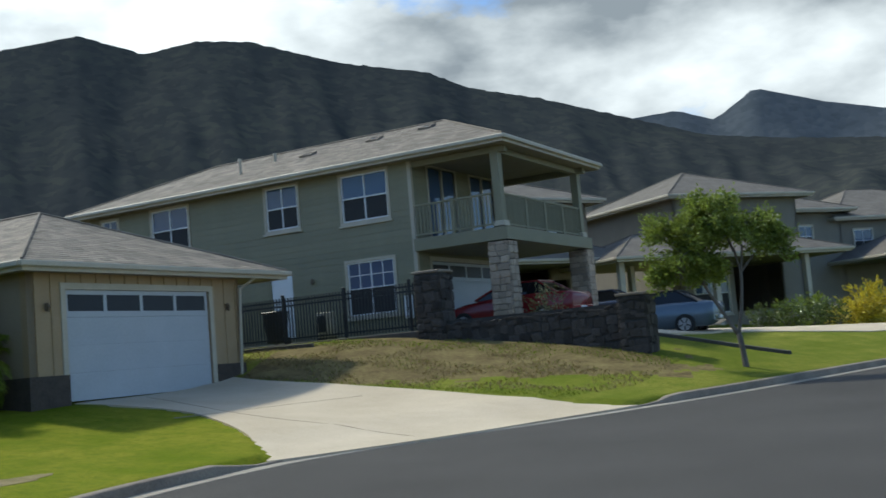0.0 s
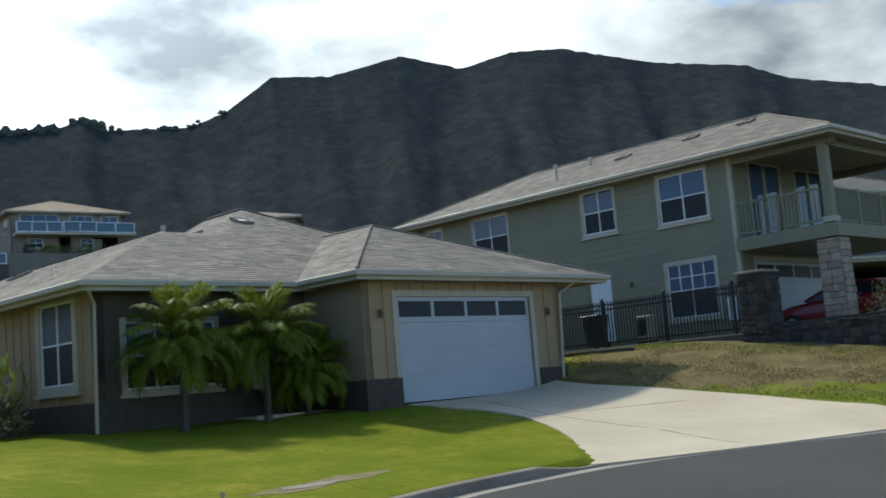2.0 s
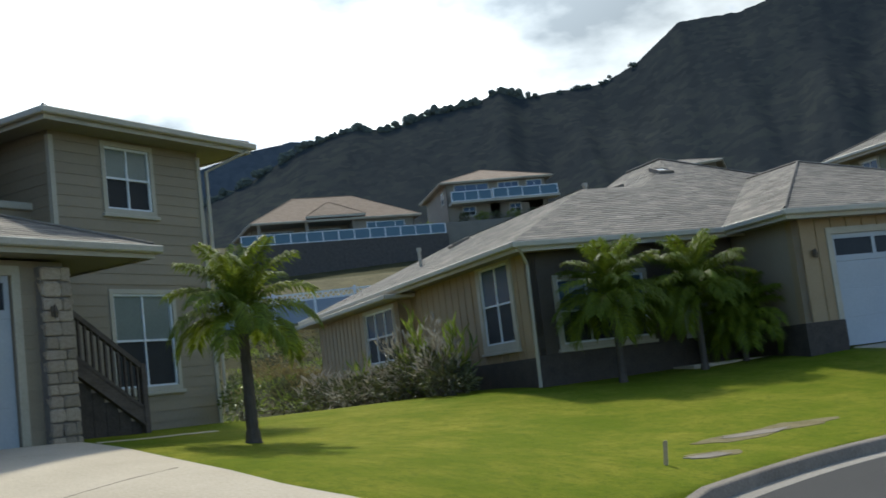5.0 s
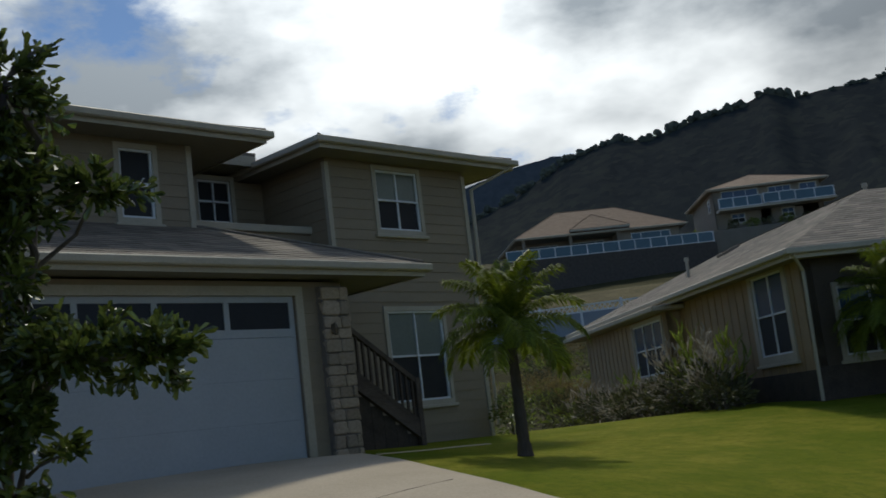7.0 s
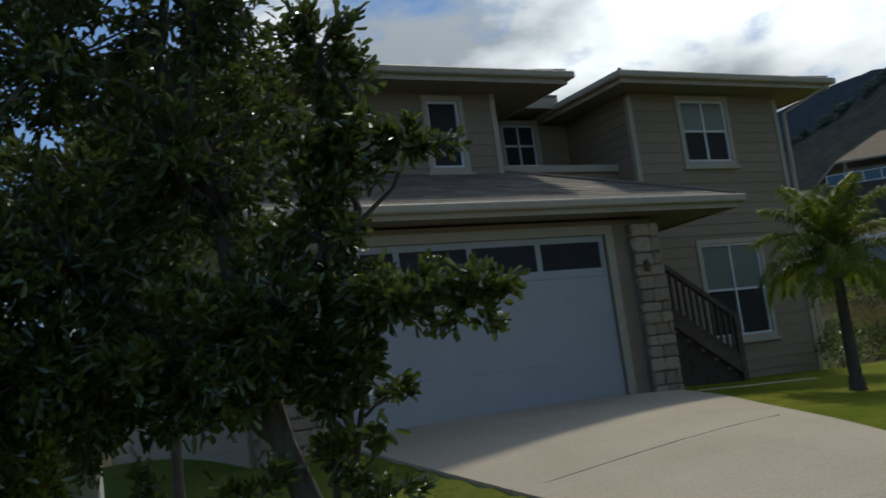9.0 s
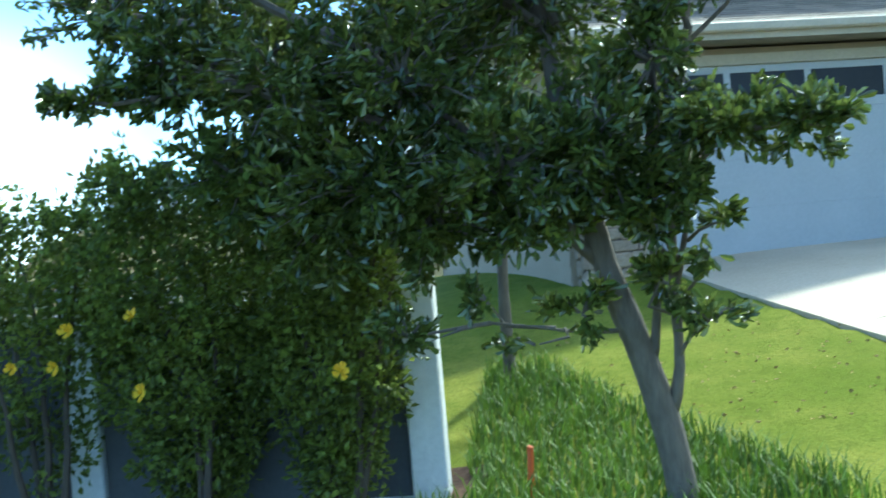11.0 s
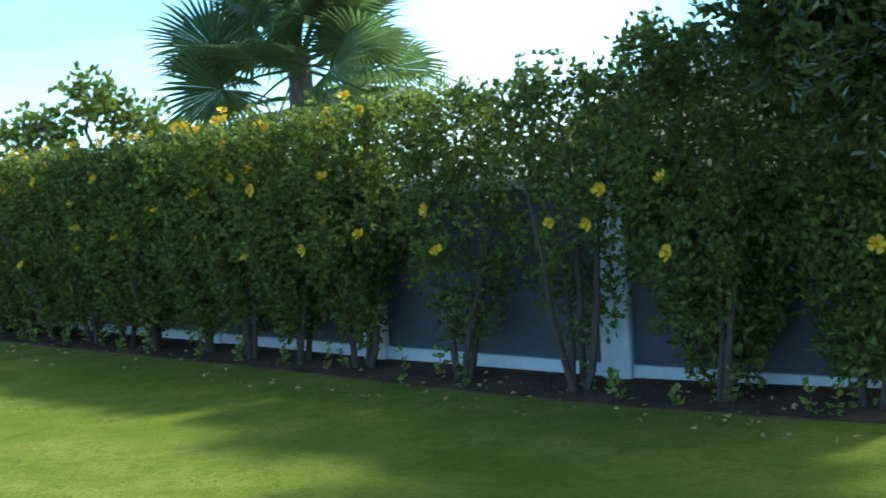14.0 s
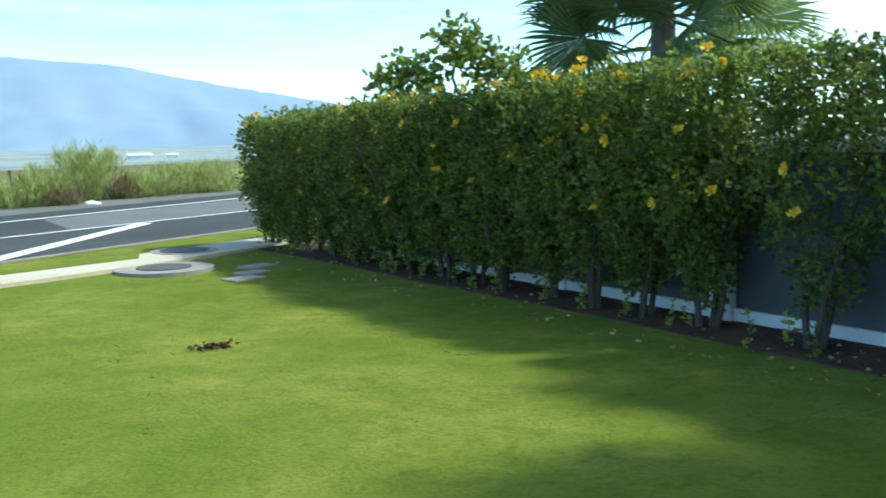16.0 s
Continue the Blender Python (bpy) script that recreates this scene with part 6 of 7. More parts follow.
# the glossy-leaved tree beside the wall's end
FORK = (0.02, -0.42, 2.1)
broadleaf("street_tree", pose(-6.25, 0.62, 0.05), "glossy dark-leaved tree with a leaning grey trunk", [
    ([(0, 0.02, -0.1), (0.0, -0.06, 0.6), (0.03, -0.2, 1.15), (0.05, -0.34, 1.6), (0.0, -0.5, 2.4), (-0.1, -0.6, 3.2), (-0.2, -0.9, 4.2)], 0.095, 0.04),
    ([(0.0, -0.05, 0.7), (0.05, 0.02, 1.0), (0.06, 0.03, 1.5), (0.06, 0.08, 2.2), (0.1, 0.22, 2.9), (0.1, 0.25, 3.8)], 0.034, 0.012),
    ([(0.0, -0.14, 0.95), (0.05, -0.08, 1.3), (0.06, -0.06, 1.9), (0.06, -0.02, 2.6), (0.06, 0.05, 3.4)], 0.026, 0.012),
    ([(0.06, 0.03, 1.4), (0.12, 0.12, 1.8), (0.2, 0.2, 2.2)], 0.018, 0.01),
    ([(0.03, -0.24, 1.22), (0.18, -0.6, 1.26), (0.28, -1.0, 1.34), (0.3, -1.3, 1.28), (0.3, -1.55, 1.2)], 0.013, 0.004),
    ([(0.05, -0.36, 1.6), (0.1, -0.55, 1.8), (0.15, -0.9, 2.0), (0.15, -1.3, 2.1)], 0.035, 0.015),
], [
    ((-0.2, -0.7, 3.3), (1.0, 1.0, 1.0), FORK, 2.2),
    ((0.1, -1.4, 2.75), (0.8, 0.9, 0.6), FORK, 1.9),
    ((0.1, -2.1, 2.75), (0.8, 0.8, 0.5), (0.1, -1.5, 2.5), 1.5),
    ((0.05, -2.75, 2.95), (0.6, 0.6, 0.42), (0.2, -1.9, 2.6), 1.1),
    ((0.15, -3.25, 2.8), (0.3, 0.3, 0.2), (0.1, -2.7, 2.8), 0.28),
    ((0.1, -2.6, 3.6), (0.8, 0.6, 0.7), (0.2, -1.5, 2.9), 1.4),
    ((0.0, -1.4, 3.9), (1.1, 1.1, 0.9), (0, -0.6, 3.0), 1.9),
    ((-0.1, -0.6, 4.2), (0.9, 0.6, 0.9), (0, -0.5, 3.0), 1.6),
    ((0.5, 0.05, 3.7), (0.35, 0.3, 0.55), (0.1, 0.24, 3.2), 0.6),
    # two upper lobes, out of view, added to shade the lawn
    ((-0.4, -1.9, 4.7), (1.2, 1.2, 0.8), (-0.1, -0.8, 3.6), 1.8),
    ((-0.4, -0.9, 5.2), (1.1, 1.0, 0.7), (-0.2, -0.8, 4.0), 1.5),
    ((0.35, -0.85, 2.15), (0.55, 0.6, 0.5), FORK, 1.5),
    ((0.3, -0.35, 2.3), (0.45, 0.45, 0.5), (0.03, -0.2, 1.8), 1.2),
    ((0.2, 0.0, 2.7), (0.45, 0.35, 0.6), (0.06, 0.0, 2.0), 0.8),
    ((0.25, 0.1, 3.15), (0.4, 0.35, 0.4), (0.08, 0.15, 2.6), 0.7),
    ((0.38, 0.52, 3.18), (0.2, 0.28, 0.12), (0.1, 0.22, 2.8), 0.22),
    ((0.45, 0.38, 2.3), (0.36, 0.36, 0.24), (0.08, 0.08, 2.0), 0.62),
    ((0.6, 0.68, 2.25), (0.26, 0.26, 0.18), (0.4, 0.4, 2.25), 0.36),
    ((0.3, 0.08, 2.0), (0.3, 0.22, 0.4), (0.06, 0.05, 1.6), 0.5),
    ((0.32, 0.2, 1.62), (0.12, 0.13, 0.08), (0.08, 0.08, 1.4), 0.06),
    ((0.3, 0.18, 1.27), (0.16, 0.2, 0.1), (0.05, 0.02, 1.05), 0.14),
    ((0.3, -1.45, 1.3), (0.16, 0.28, 0.16), (0.28, -1.0, 1.34), 0.16),
    ((0.25, -0.75, 1.2), (0.2, 0.3, 0.12), (0.18, -0.6, 1.27), 0.05),
    ((0.15, -1.6, 2.15), (0.7, 0.7, 0.45), (0.1, -0.9, 2.0), 1.6),
    ((0.05, -2.35, 2.25), (0.65, 0.55, 0.4), (0.1, -1.6, 2.2), 1.3),
    # rear lobes hidden behind the crown, added to shade the hedge
    ((-1.1, -1.3, 3.1), (0.9, 1.2, 0.8), (-0.1, -0.7, 3.0), 2.2),
    ((-1.1, -2.6, 3.2), (0.8, 0.9, 0.7), (-0.6, -1.6, 3.0), 1.6),
    ((-1.2, -0.5, 3.9), (0.9, 0.8, 0.8), (-0.1, -0.7, 3.2), 1.6),
    ((-1.9, -1.5, 3.6), (0.8, 1.0, 0.7), (-1.0, -1.3, 3.1), 1.8),
    ((-1.9, -2.8, 3.7), (0.8, 1.0, 0.7), (-1.0, -2.4, 3.2), 1.8),
    ((-1.8, -3.8, 3.8), (0.8, 0.8, 0.6), (-1.0, -2.6, 3.3), 1.4),
    ((0.2, -0.75, 1.95), (0.4, 0.5, 0.32), (0.1, -0.5, 1.8), 1.0),
    ((0.15, -1.3, 1.9), (0.4, 0.5, 0.32), (0.1, -0.9, 1.95), 1.0),
    ((0.1, -1.95, 1.95), (0.4, 0.5, 0.35), (0.1, -1.3, 2.0), 0.9),
    ((0.2, -0.1, 1.95), (0.28, 0.22, 0.35), (0.06, 0.03, 1.6), 0.5),
    ((0.28, -1.0, 1.45), (0.22, 0.3, 0.16), (0.2, -0.65, 1.28), 0.07),
    ((0.22, -0.5, 1.35), (0.18, 0.22, 0.2), (0.1, -0.4, 1.5), 0.14),
    ((0.15, -0.05, 1.5), (0.2, 0.16, 0.2), (0.05, 0.0, 1.3), 0.14),
    ((0.34, 0.3, 1.8), (0.14, 0.16, 0.1), (0.12, 0.12, 1.7), 0.06),
], 60000, 0.088, M_LEAF, 8, twigs=36, slim=0.40, loose=0.3, lift=0.1, blunt=True)

broadleaf("lawn_sapling", pose(-10.1, -0.5, gz(-10.1, -0.5)), "slim pale-trunked tree on the lawn", [([(0, 0, -0.1), (0, 0.0, 0.8), (0.0, 0.05, 1.9)], 0.065, 0.04)],
          [((0, 0.3, 2.3), (0.8, 0.8, 0.6), (0, 0.05, 1.8), 1.0), ((0.2, -0.5, 2.5), (0.7, 0.7, 0.6), (0, 0.05, 1.8), 1.0)], 1600, 0.08, M_LEAF, 9)

_p = polar(6.3, 26.6)
M_LIGHTLEAF = material("light green leaves", (0.12, 0.16, 0.02), (0.26, 0.32, 0.055), 0.5, 2, 20, 0.0, island=0.4, translucent=0.42)
broadleaf("young_tree", pose(*_p, gz(*_p)), "young street tree with a forked trunk and light crown", [
    ([(0, 0, -0.1), (-0.05, 0.0, 0.5), (-0.1, 0.0, 0.8)], 0.075, 0.065), ([(-0.1, 0, 0.75), (-0.45, 0.0, 1.4), (-0.75, 0, 2.0), (-0.8, 0, 2.6)], 0.05, 0.025), ([(-0.1, 0, 0.75), (0.05, 0, 1.5), (0.1, 0, 2.2), (0.0, 0, 2.8)], 0.05, 0.025)], [
    ((-0.9, 0, 2.9), (1.15, 1.0, 0.75), (-0.75, 0, 2.0), 1.3), ((0.1, 0, 3.3), (1.15, 1.0, 0.8), (0.1, 0, 2.2), 1.3), ((-0.5, 0, 3.7), (0.8, 0.8, 0.5), (0.0, 0, 2.7), 1.1),
    ((-1.5, 0.2, 3.3), (0.85, 0.8, 0.6), (-0.8, 0, 2.5), 0.9), ((0.9, 0.1, 3.0), (0.8, 0.8, 0.65), (0.1, 0, 2.2), 0.9), ((-1.6, 0, 2.3), (0.5, 0.5, 0.3), (-0.75, 0, 2.0), 0.5), ((-0.6, 0, 2.3), (0.6, 0.6, 0.4), (-0.75, 0, 2.0), 0.7)], 15000, 0.125, M_LIGHTLEAF, 12, twigs=22)

_p = polar(-140.7, 17.0)
broadleaf("garden_tree", pose(*_p, 0.1), "pale-leaved tree rising behind the hedge", [([(0, 0, -0.2), (0, 0, 1.2), (0.05, 0.1, 2.2)], 0.08, 0.04)], [
    ((0, 0, 2.9), (0.5, 0.5, 0.4), (0, 0.1, 2.0), 1.0), ((0.5, -0.5, 2.5), (0.5, 0.5, 0.35), (0, 0.1, 2.0), 0.9), ((-0.4, 0.5, 2.55), (0.45, 0.5, 0.3), (0, 0.1, 2.0), 0.8), ((0.8, -0.9, 2.3), (0.3, 0.3, 0.25), (0.5, -0.4, 2.2), 0.4), ((-0.75, 0.9, 2.35), (0.35, 0.3, 0.25), (-0.3, 0.4, 2.3), 0.5)], 1150, 0.14, M_LIGHTLEAF, 15, slim=0.75, blunt=True)


def frond_mesh(name, length, rise, bend, leaflets, leaf_len, mat, seed, width=0.012, hang=0.5):
    """A feather frond leaving the crown along +x at an angle, arching over, with folded leaflets on both sides."""
    r = random.Random(seed)
    v, f = [], []
    n = 14
    rib, p = [], Vector((0, 0, 0))
    for i in range(n + 1):
        a = radians(rise - bend * (i / n) ** 1.25)
        rib.append((p.copy(), Vector((math.cos(a), 0, math.sin(a)))))
        p = p + rib[-1][1] * (length / n)
    for i, (p, d) in enumerate(rib):
        w = 0.016 * (1 - 0.85 * i / n)
        v += [(p.x, -w, p.z), (p.x, w, p.z), (p.x, 0, p.z - w)]
    for i in range(n):
        a, b = 3 * i, 3 * i + 3
        f += [(a, a + 1, b + 1, b), (a + 1, a + 2, b + 2, b + 1), (a + 2, a, b, b + 2)]
    for k in range(leaflets):
        t = 0.13 + 0.87 * k / leaflets
        u = t * n
        i = min(n - 1, int(u))
        p, d = rib[i][0].lerp(rib[i + 1][0], u - i), rib[i][1]
        up = Vector((-d.z, 0, d.x))
        ln = leaf_len * (0.3 + 0.7 * math.sin(math.pi * min(1, 0.18 + t * 0.74))) * r.uniform(0.8, 1.12)
        for s in (1, -1):
            o = (d * r.uniform(0.45, 0.8) + Vector((0, s, 0)) * 0.9 + up * r.uniform(0.0, 0.5)).normalized()
            mid = p + o * ln * 0.45
            tip = p + o * ln * 0.92 + Vector((0, 0, -hang * ln * r.uniform(0.6, 1.2)))
            wv = d.cross(o).cross(o).normalized() * width
            i0 = len(v)
            v += [tuple(p), tuple(mid + wv), tuple(tip), tuple(mid - wv), tuple(mid + up * width * 0.5)]
            f += [(i0, i0 + 1, i0 + 4), (i0 + 1, i0 + 2, i0 + 4), (i0 + 2, i0 + 3, i0 + 4), (i0 + 3, i0, i0 + 4)]
    return raw_mesh(name, v, f, mat)


def feather_palm(m, label, height, r0, r1, fronds, length, leaf_len, seed, lean=0.0, group="", leaflets=64, width=0.012, hang=0.5, low=-5.0):
    """A palm with a ringed trunk, a smooth green crownshaft and arching fronds, the outer ones lowest."""
    P = base("feather_palm", m, label, "palm", group)
    bm = bmesh.new()
    n = 22
    pts = [(lean * (i / n) ** 2, 0, -0.1 + (height + 0.1) * i / n) for i in range(n + 1)]
    tube(bm, pts, [(r0 + (r1 - r0) * i / n + 0.05 * max(0, 1 - i / 4)) * (1.05 if i % 2 else 0.97) for i in range(n + 1)], 12)
    part("trunk", bm, M_STEM, P)
    bm = bmesh.new()
    tube(bm, [(lean, 0, height - 0.05), (lean, 0, height + 0.12), (lean, 0, height + 0.26)], [r1 * 1.15, r1 * 0.95, r1 * 0.5], 10)
    part("crownshaft", bm, M_PALM, P)
    r = random.Random(seed)
    kinds = []
    for k in range(5):
        q = k / 4
        kinds.append(frond_mesh("frond", length * (0.8 + 0.2 * math.sin(math.pi * (0.25 + 0.6 * q))), 84 - (84 - low) * q ** 0.9, 55 + 62 * q, leaflets, leaf_len, M_PALM, seed + k, width, hang))
    for k in range(fronds):
        fr = part("frond", kinds[min(4, int(5 * (k + 0.5) / fronds))], None, P)
        fr.matrix_local = Matrix.Translation((lean, 0, height + 0.24 - 0.2 * k / fronds)) @ pose(0, 0, 0, r.uniform(-9, 9), r.uniform(-8, 8), 137.5 * k + r.uniform(-16, 16))
    return P


_p = polar(-58.4, 15.9)
feather_palm(pose(*_p, gz(*_p)), "short feather palm on the lawn edge", 1.6, 0.095, 0.07, 22, 1.3, 0.40, 21, leaflets=84, width=0.014, hang=0.5, low=22.0)
G_SITE = site(-11.30, 21.29, 0, 19.65)
for px, py, hh, ll, sd in ((-4.9, 0.9, 1.45, 1.4, 31), (-2.95, 0.9, 1.4, 1.4, 37), (-1.75, 1.1, 0.7, 1.15, 43)):
    q = G_SITE @ Vector((px, py, 0))
    feather_palm(pose(q.x, q.y, gz(q.x, q.y) - 0.02), "bushy date palm before the shaded entry", hh, 0.07, 0.07, 34, ll, 0.44, sd, group="entry palms", leaflets=84, width=0.011, hang=0.5, low=14.0)


def fan_mesh(radius, seed, mat):
    """A fan leaf at the end of a stalk along +x: pleated blades joined to past the middle, free stiff tips, cupped along the midrib."""
    r = random.Random(seed)
    v, f = [], []
    n = 46

    def at(a, q, lift=0.0):
        return (math.cos(a) * q, math.sin(a) * q, 0.30 * abs(math.sin(a)) ** 1.5 * q * (0.6 + 0.4 * math.cos(a)) - 0.16 * q * q / radius + lift)

    step = radians(290 / (n - 1))
    for k in range(n):
        a = radians(-145) + step * k
        R = radius * (0.80 + 0.22 * math.cos(a * 0.55)) * r.uniform(0.92, 1.05)
        j = R * r.uniform(0.52, 0.62)
        droop = r.uniform(0.0, 0.10) * radius * (2.4 if r.random() < 0.15 else 1.0)
        i0 = len(v)
        tip = at(a + r.uniform(-0.03, 0.03), R)
        v += [(0, 0, 0), at(a - step / 2, j), at(a, j, 0.022), at(a + step / 2, j), at(a - step * 0.22, R * 0.8, -droop * 0.3), at(a + step * 0.22, R * 0.8, -droop * 0.3), (tip[0], tip[1], tip[2] - droop)]
        f += [(i0, i0 + 1, i0 + 2), (i0, i0 + 2, i0 + 3), (i0 + 1, i0 + 4, i0 + 2), (i0 + 2, i0 + 4, i0 + 5), (i0 + 2, i0 + 5, i0 + 3), (i0 + 4, i0 + 6, i0 + 5)]
    return raw_mesh("fan_leaf", v, f, mat)


M_FAN = material("fan palm leaves", (0.070, 0.110, 0.036), (0.19, 0.255, 0.09), 0.4, 2, 20, 0.0, island=0.25, translucent=0.5)
_p = polar(-130.3, 12.4)
FP = base("fan_palm", pose(*_p, 0.1), "fan palm with broad pleated leaves behind the hedge", "palm")
bm = bmesh.new()
tube(bm, [(0, 0, -0.2), (0, 0, 0.8), (0, 0, 1.9), (0, 0, 2.97)], [0.2, 0.17, 0.17, 0.12], 12)
part("trunk", bm, M_BARK, FP)
FANS = [fan_mesh(0.80, 5 + k, M_FAN) for k in range(4)]
rf = random.Random(6)
for k in range(30):
    a, lift = 137.5 * k + rf.uniform(-14, 14), 82 - 3.7 * k + rf.uniform(-6, 6)
    st = rf.uniform(0.8, 1.1)
    mm = Matrix.Translation((0, 0, 2.98 - 0.006 * k)) @ pose(0, 0, 0, 0, 0, a) @ pose(0, 0, 0, 0, -lift, 0)
    bm = bmesh.new()
    tube(bm, [(0.05, 0, 0), (st * 0.5, 0, 0.02), (st, 0, -0.02)], [0.022, 0.016, 0.011], 5)
    s = part("leaf_stalk", bm, M_FAN, FP)
    s.matrix_local = mm
    lf = part("fan_leaf", FANS[k % 4], None, s)
    lf.matrix_local = pose(st, 0, -0.02, rf.uniform(-60, 60), rf.uniform(-20, 16), 0)


def bush(name, m, label, rad, n, leaf, mat, seed, width=0.45, category="shrub", group="", stems=7, grassy=0.0):
    """A shrub of stems and leaves."""
    r, q = random.Random(seed), np.random.default_rng(seed)
    B = base(name, m, label, category, group)
    for k in range(stems):
        a = r.uniform(0, 6.28)
        line = wander(r, (0, 0, -0.1), (0.5 * math.cos(a), 0.5 * math.sin(a), 1), rad[2] * r.uniform(1.0, 1.7), 5, 0.2)
        bm = bmesh.new()
        tube(bm, line, [0.018 - 0.003 * i for i in range(6)], 5)
        part("stem", bm, M_BARK, B)
    d = q.normal(size=(n, 3))
    d /= np.linalg.norm(d, axis=1)[:, None]
    cl = q.normal(size=(40, 3))
    cl /= np.linalg.norm(cl, axis=1)[:, None]
    c = cl[q.choice(40, n)] * (q.random((n, 1)) ** 0.35)
    pos = (c + q.normal(size=(n, 3)) * 0.14) * rad + [0, 0, rad[2]]
    pos[:, 2] = np.maximum(pos[:, 2], 0.02)
    ax = c * (1 - grassy) + d * 0.6 + [0, 0, 0.3 + grassy]
    lv = part("leaves", leaf_mesh("leaves", pos, ax, leaf, leaf * width, mat, q), None, B)
    lv["kind"] = "stuff"
    return B


M_SHRUB = material("dull shrub leaves", (0.05, 0.06, 0.02), (0.13, 0.13, 0.05), 0.55, 2, 20, 0.0, island=0.5, translucent=0.25)
M_SILVER = material("silvery leaves", (0.24, 0.20, 0.14), (0.56, 0.50, 0.41), 0.5, 2, 20, 0.0, island=0.4, translucent=0.2)
M_GOLD = material("golden leaves", (0.35, 0.28, 0.02), (0.60, 0.50, 0.05), 0.5, 2, 20, 0.0, island=0.35, translucent=0.35)
for k, (px, py, rx, rz, n) in enumerate(((-7.5, 3.6, 0.55, 0.34, 420), (-7.3, 4.7, 0.75, 0.50, 620), (-7.6, 5.9, 0.7, 0.52, 520), (-7.2, 7.0, 0.8, 0.46, 620), (-7.7, 8.3, 0.75, 0.36, 480), (-7.4, 9.7, 0.8, 0.34, 480), (-7.7, 11.3, 0.8, 0.40, 480), (-7.5, 13.2, 0.9, 0.36, 480), (-7.8, 15.2, 0.9, 0.4, 480))):
    q = G_SITE @ Vector((px, py, 0))
    bush("border_shrub", pose(q.x, q.y, gz(q.x, q.y)), "straggly dark green shrub in the side border", (rx, rx, rz), n, 0.17, M_SHRUB, 100 + k, 0.32, group="side border shrubs")
for k, (px, py, rx, rz, n) in enumerate(((-7.4, 4.2, 0.5, 0.62, 150), (-7.1, 5.2, 0.55, 0.85, 210), (-7.5, 6.3, 0.5, 0.74, 170), (-7.6, 7.6, 0.6, 0.46, 170), (-7.9, 9.0, 0.55, 0.40, 150), (-7.6, 10.5, 0.6, 0.46, 150), (-7.9, 12.2, 0.6, 0.52, 150))):
    q = G_SITE @ Vector((px, py, 0))
    bush("plume_shrub", pose(q.x, q.y, gz(q.x, q.y)), "silver-beige plumed shrub with withered drooping leaves", (rx, rx, rz), n, 0.30, M_SILVER, 180 + k, 0.17, group="side border plumes", stems=9, grassy=0.35)
for k, (px, py, rz, n) in enumerate(((-7.0, 4.1, 0.72, 70), (-7.35, 5.7, 0.80, 80), (-7.0, 6.6, 0.7, 70), (-7.5, 9.4, 0.5, 60))):
    q = G_SITE @ Vector((px, py, 0))
    bush("strap_leaf_plant", pose(q.x, q.y, gz(q.x, q.y)), "tall strap-leaved plant with yellow-green leaves in the side border", (0.32, 0.32, rz), n, 0.5, M_LIGHTLEAF, 190 + k, 0.13, group="side border strap plants", stems=4, grassy=0.7)
L_SITE = site(-15.89, 6.32, 0, -17.04)
q = L_SITE @ Vector((5.6, 1.2, 0))
bush("corner_shrub", pose(q.x, q.y, gz(q.x, q.y)), "small dark shrub at the house corner", (0.4, 0.4, 0.4), 500, 0.09, M_LEAF, 130)
for k, (az, d, rx, rz, n, mt) in enumerate(((11.6, 42.5, 0.9, 0.45, 800, M_GOLD), (12.6, 43, 1.0, 0.75, 800, M_GOLD), (13.8, 43.5, 1.2, 0.6, 800, M_GOLD), (15.2, 44, 1.2, 0.6, 800, M_GOLD), (8.9, 45, 0.9, 0.65, 500, M_LIGHTLEAF), (9.9, 46.5, 0.6, 0.75, 350, M_LIGHTLEAF), (12.6, 46, 0.5, 0.85, 350, M_LIGHTLEAF))):
    q = polar(az, d)
    bush("garden_shrub", pose(*q, gz(*q)), "golden-leaved garden shrub in bright sun" if mt is M_GOLD else "light green garden shrub by the porch", (rx, rx, rz), n, 0.22, mt, 140 + k, 0.4, group="front garden shrubs")
for k in range(7):
    q = polar(7.2 + k * 0.62, 40.5)
    bush("clipped_hedge", pose(*q, gz(*q)), "dark clipped hedge along the neighbour's lawn", (0.4, 0.4, 0.45), 350, 0.12, M_LEAF, 160 + k, group="neighbour hedge")
q = A_SITE @ Vector((6.7, -2.1, 0))
bush("wall_shrub", pose(q.x, q.y, 2.35), "rounded shrub behind the stone wall", (0.55, 0.5, 0.5), 600, 0.09, M_SHRUB, 170)


# ---- grasses ----
def blades(name, x, y, z, height, width, mat, seed, label, lean=0.35, curl=0.3):
    """Grass blades of two triangles each."""
    r = np.random.default_rng(seed)
    n = len(x)
    a = r.uniform(0, 6.283, n)
    h = height * r.uniform(0.5, 1.2, n)
    d = np.c_[np.cos(a), np.sin(a), np.zeros(n)]
    s = np.c_[-np.sin(a), np.cos(a), np.zeros(n)] * width
    p = np.c_[x, y, z - 0.01]
    k = (lean * r.uniform(0.1, 1.0, n) * h)[:, None]
    mid = p + d * k * 0.35 + np.c_[np.zeros((n, 2)), h * 0.6]
    tip = p + d * k + np.c_[np.zeros((n, 2)), h * (1 - curl * r.random(n))]
    v = np.stack([p - s, p + s, mid + s * 0.7, mid - s * 0.7, tip], 1).reshape(-1, 3)
    i = np.arange(n)[:, None] * 5
    f = np.concatenate([i + [0, 1, 2], i + [0, 2, 3], i + [3, 2, 4]], 0)
    return solo(name, raw_mesh(name, v.tolist(), f.tolist(), mat), mat, label, "grass", kind="stuff")


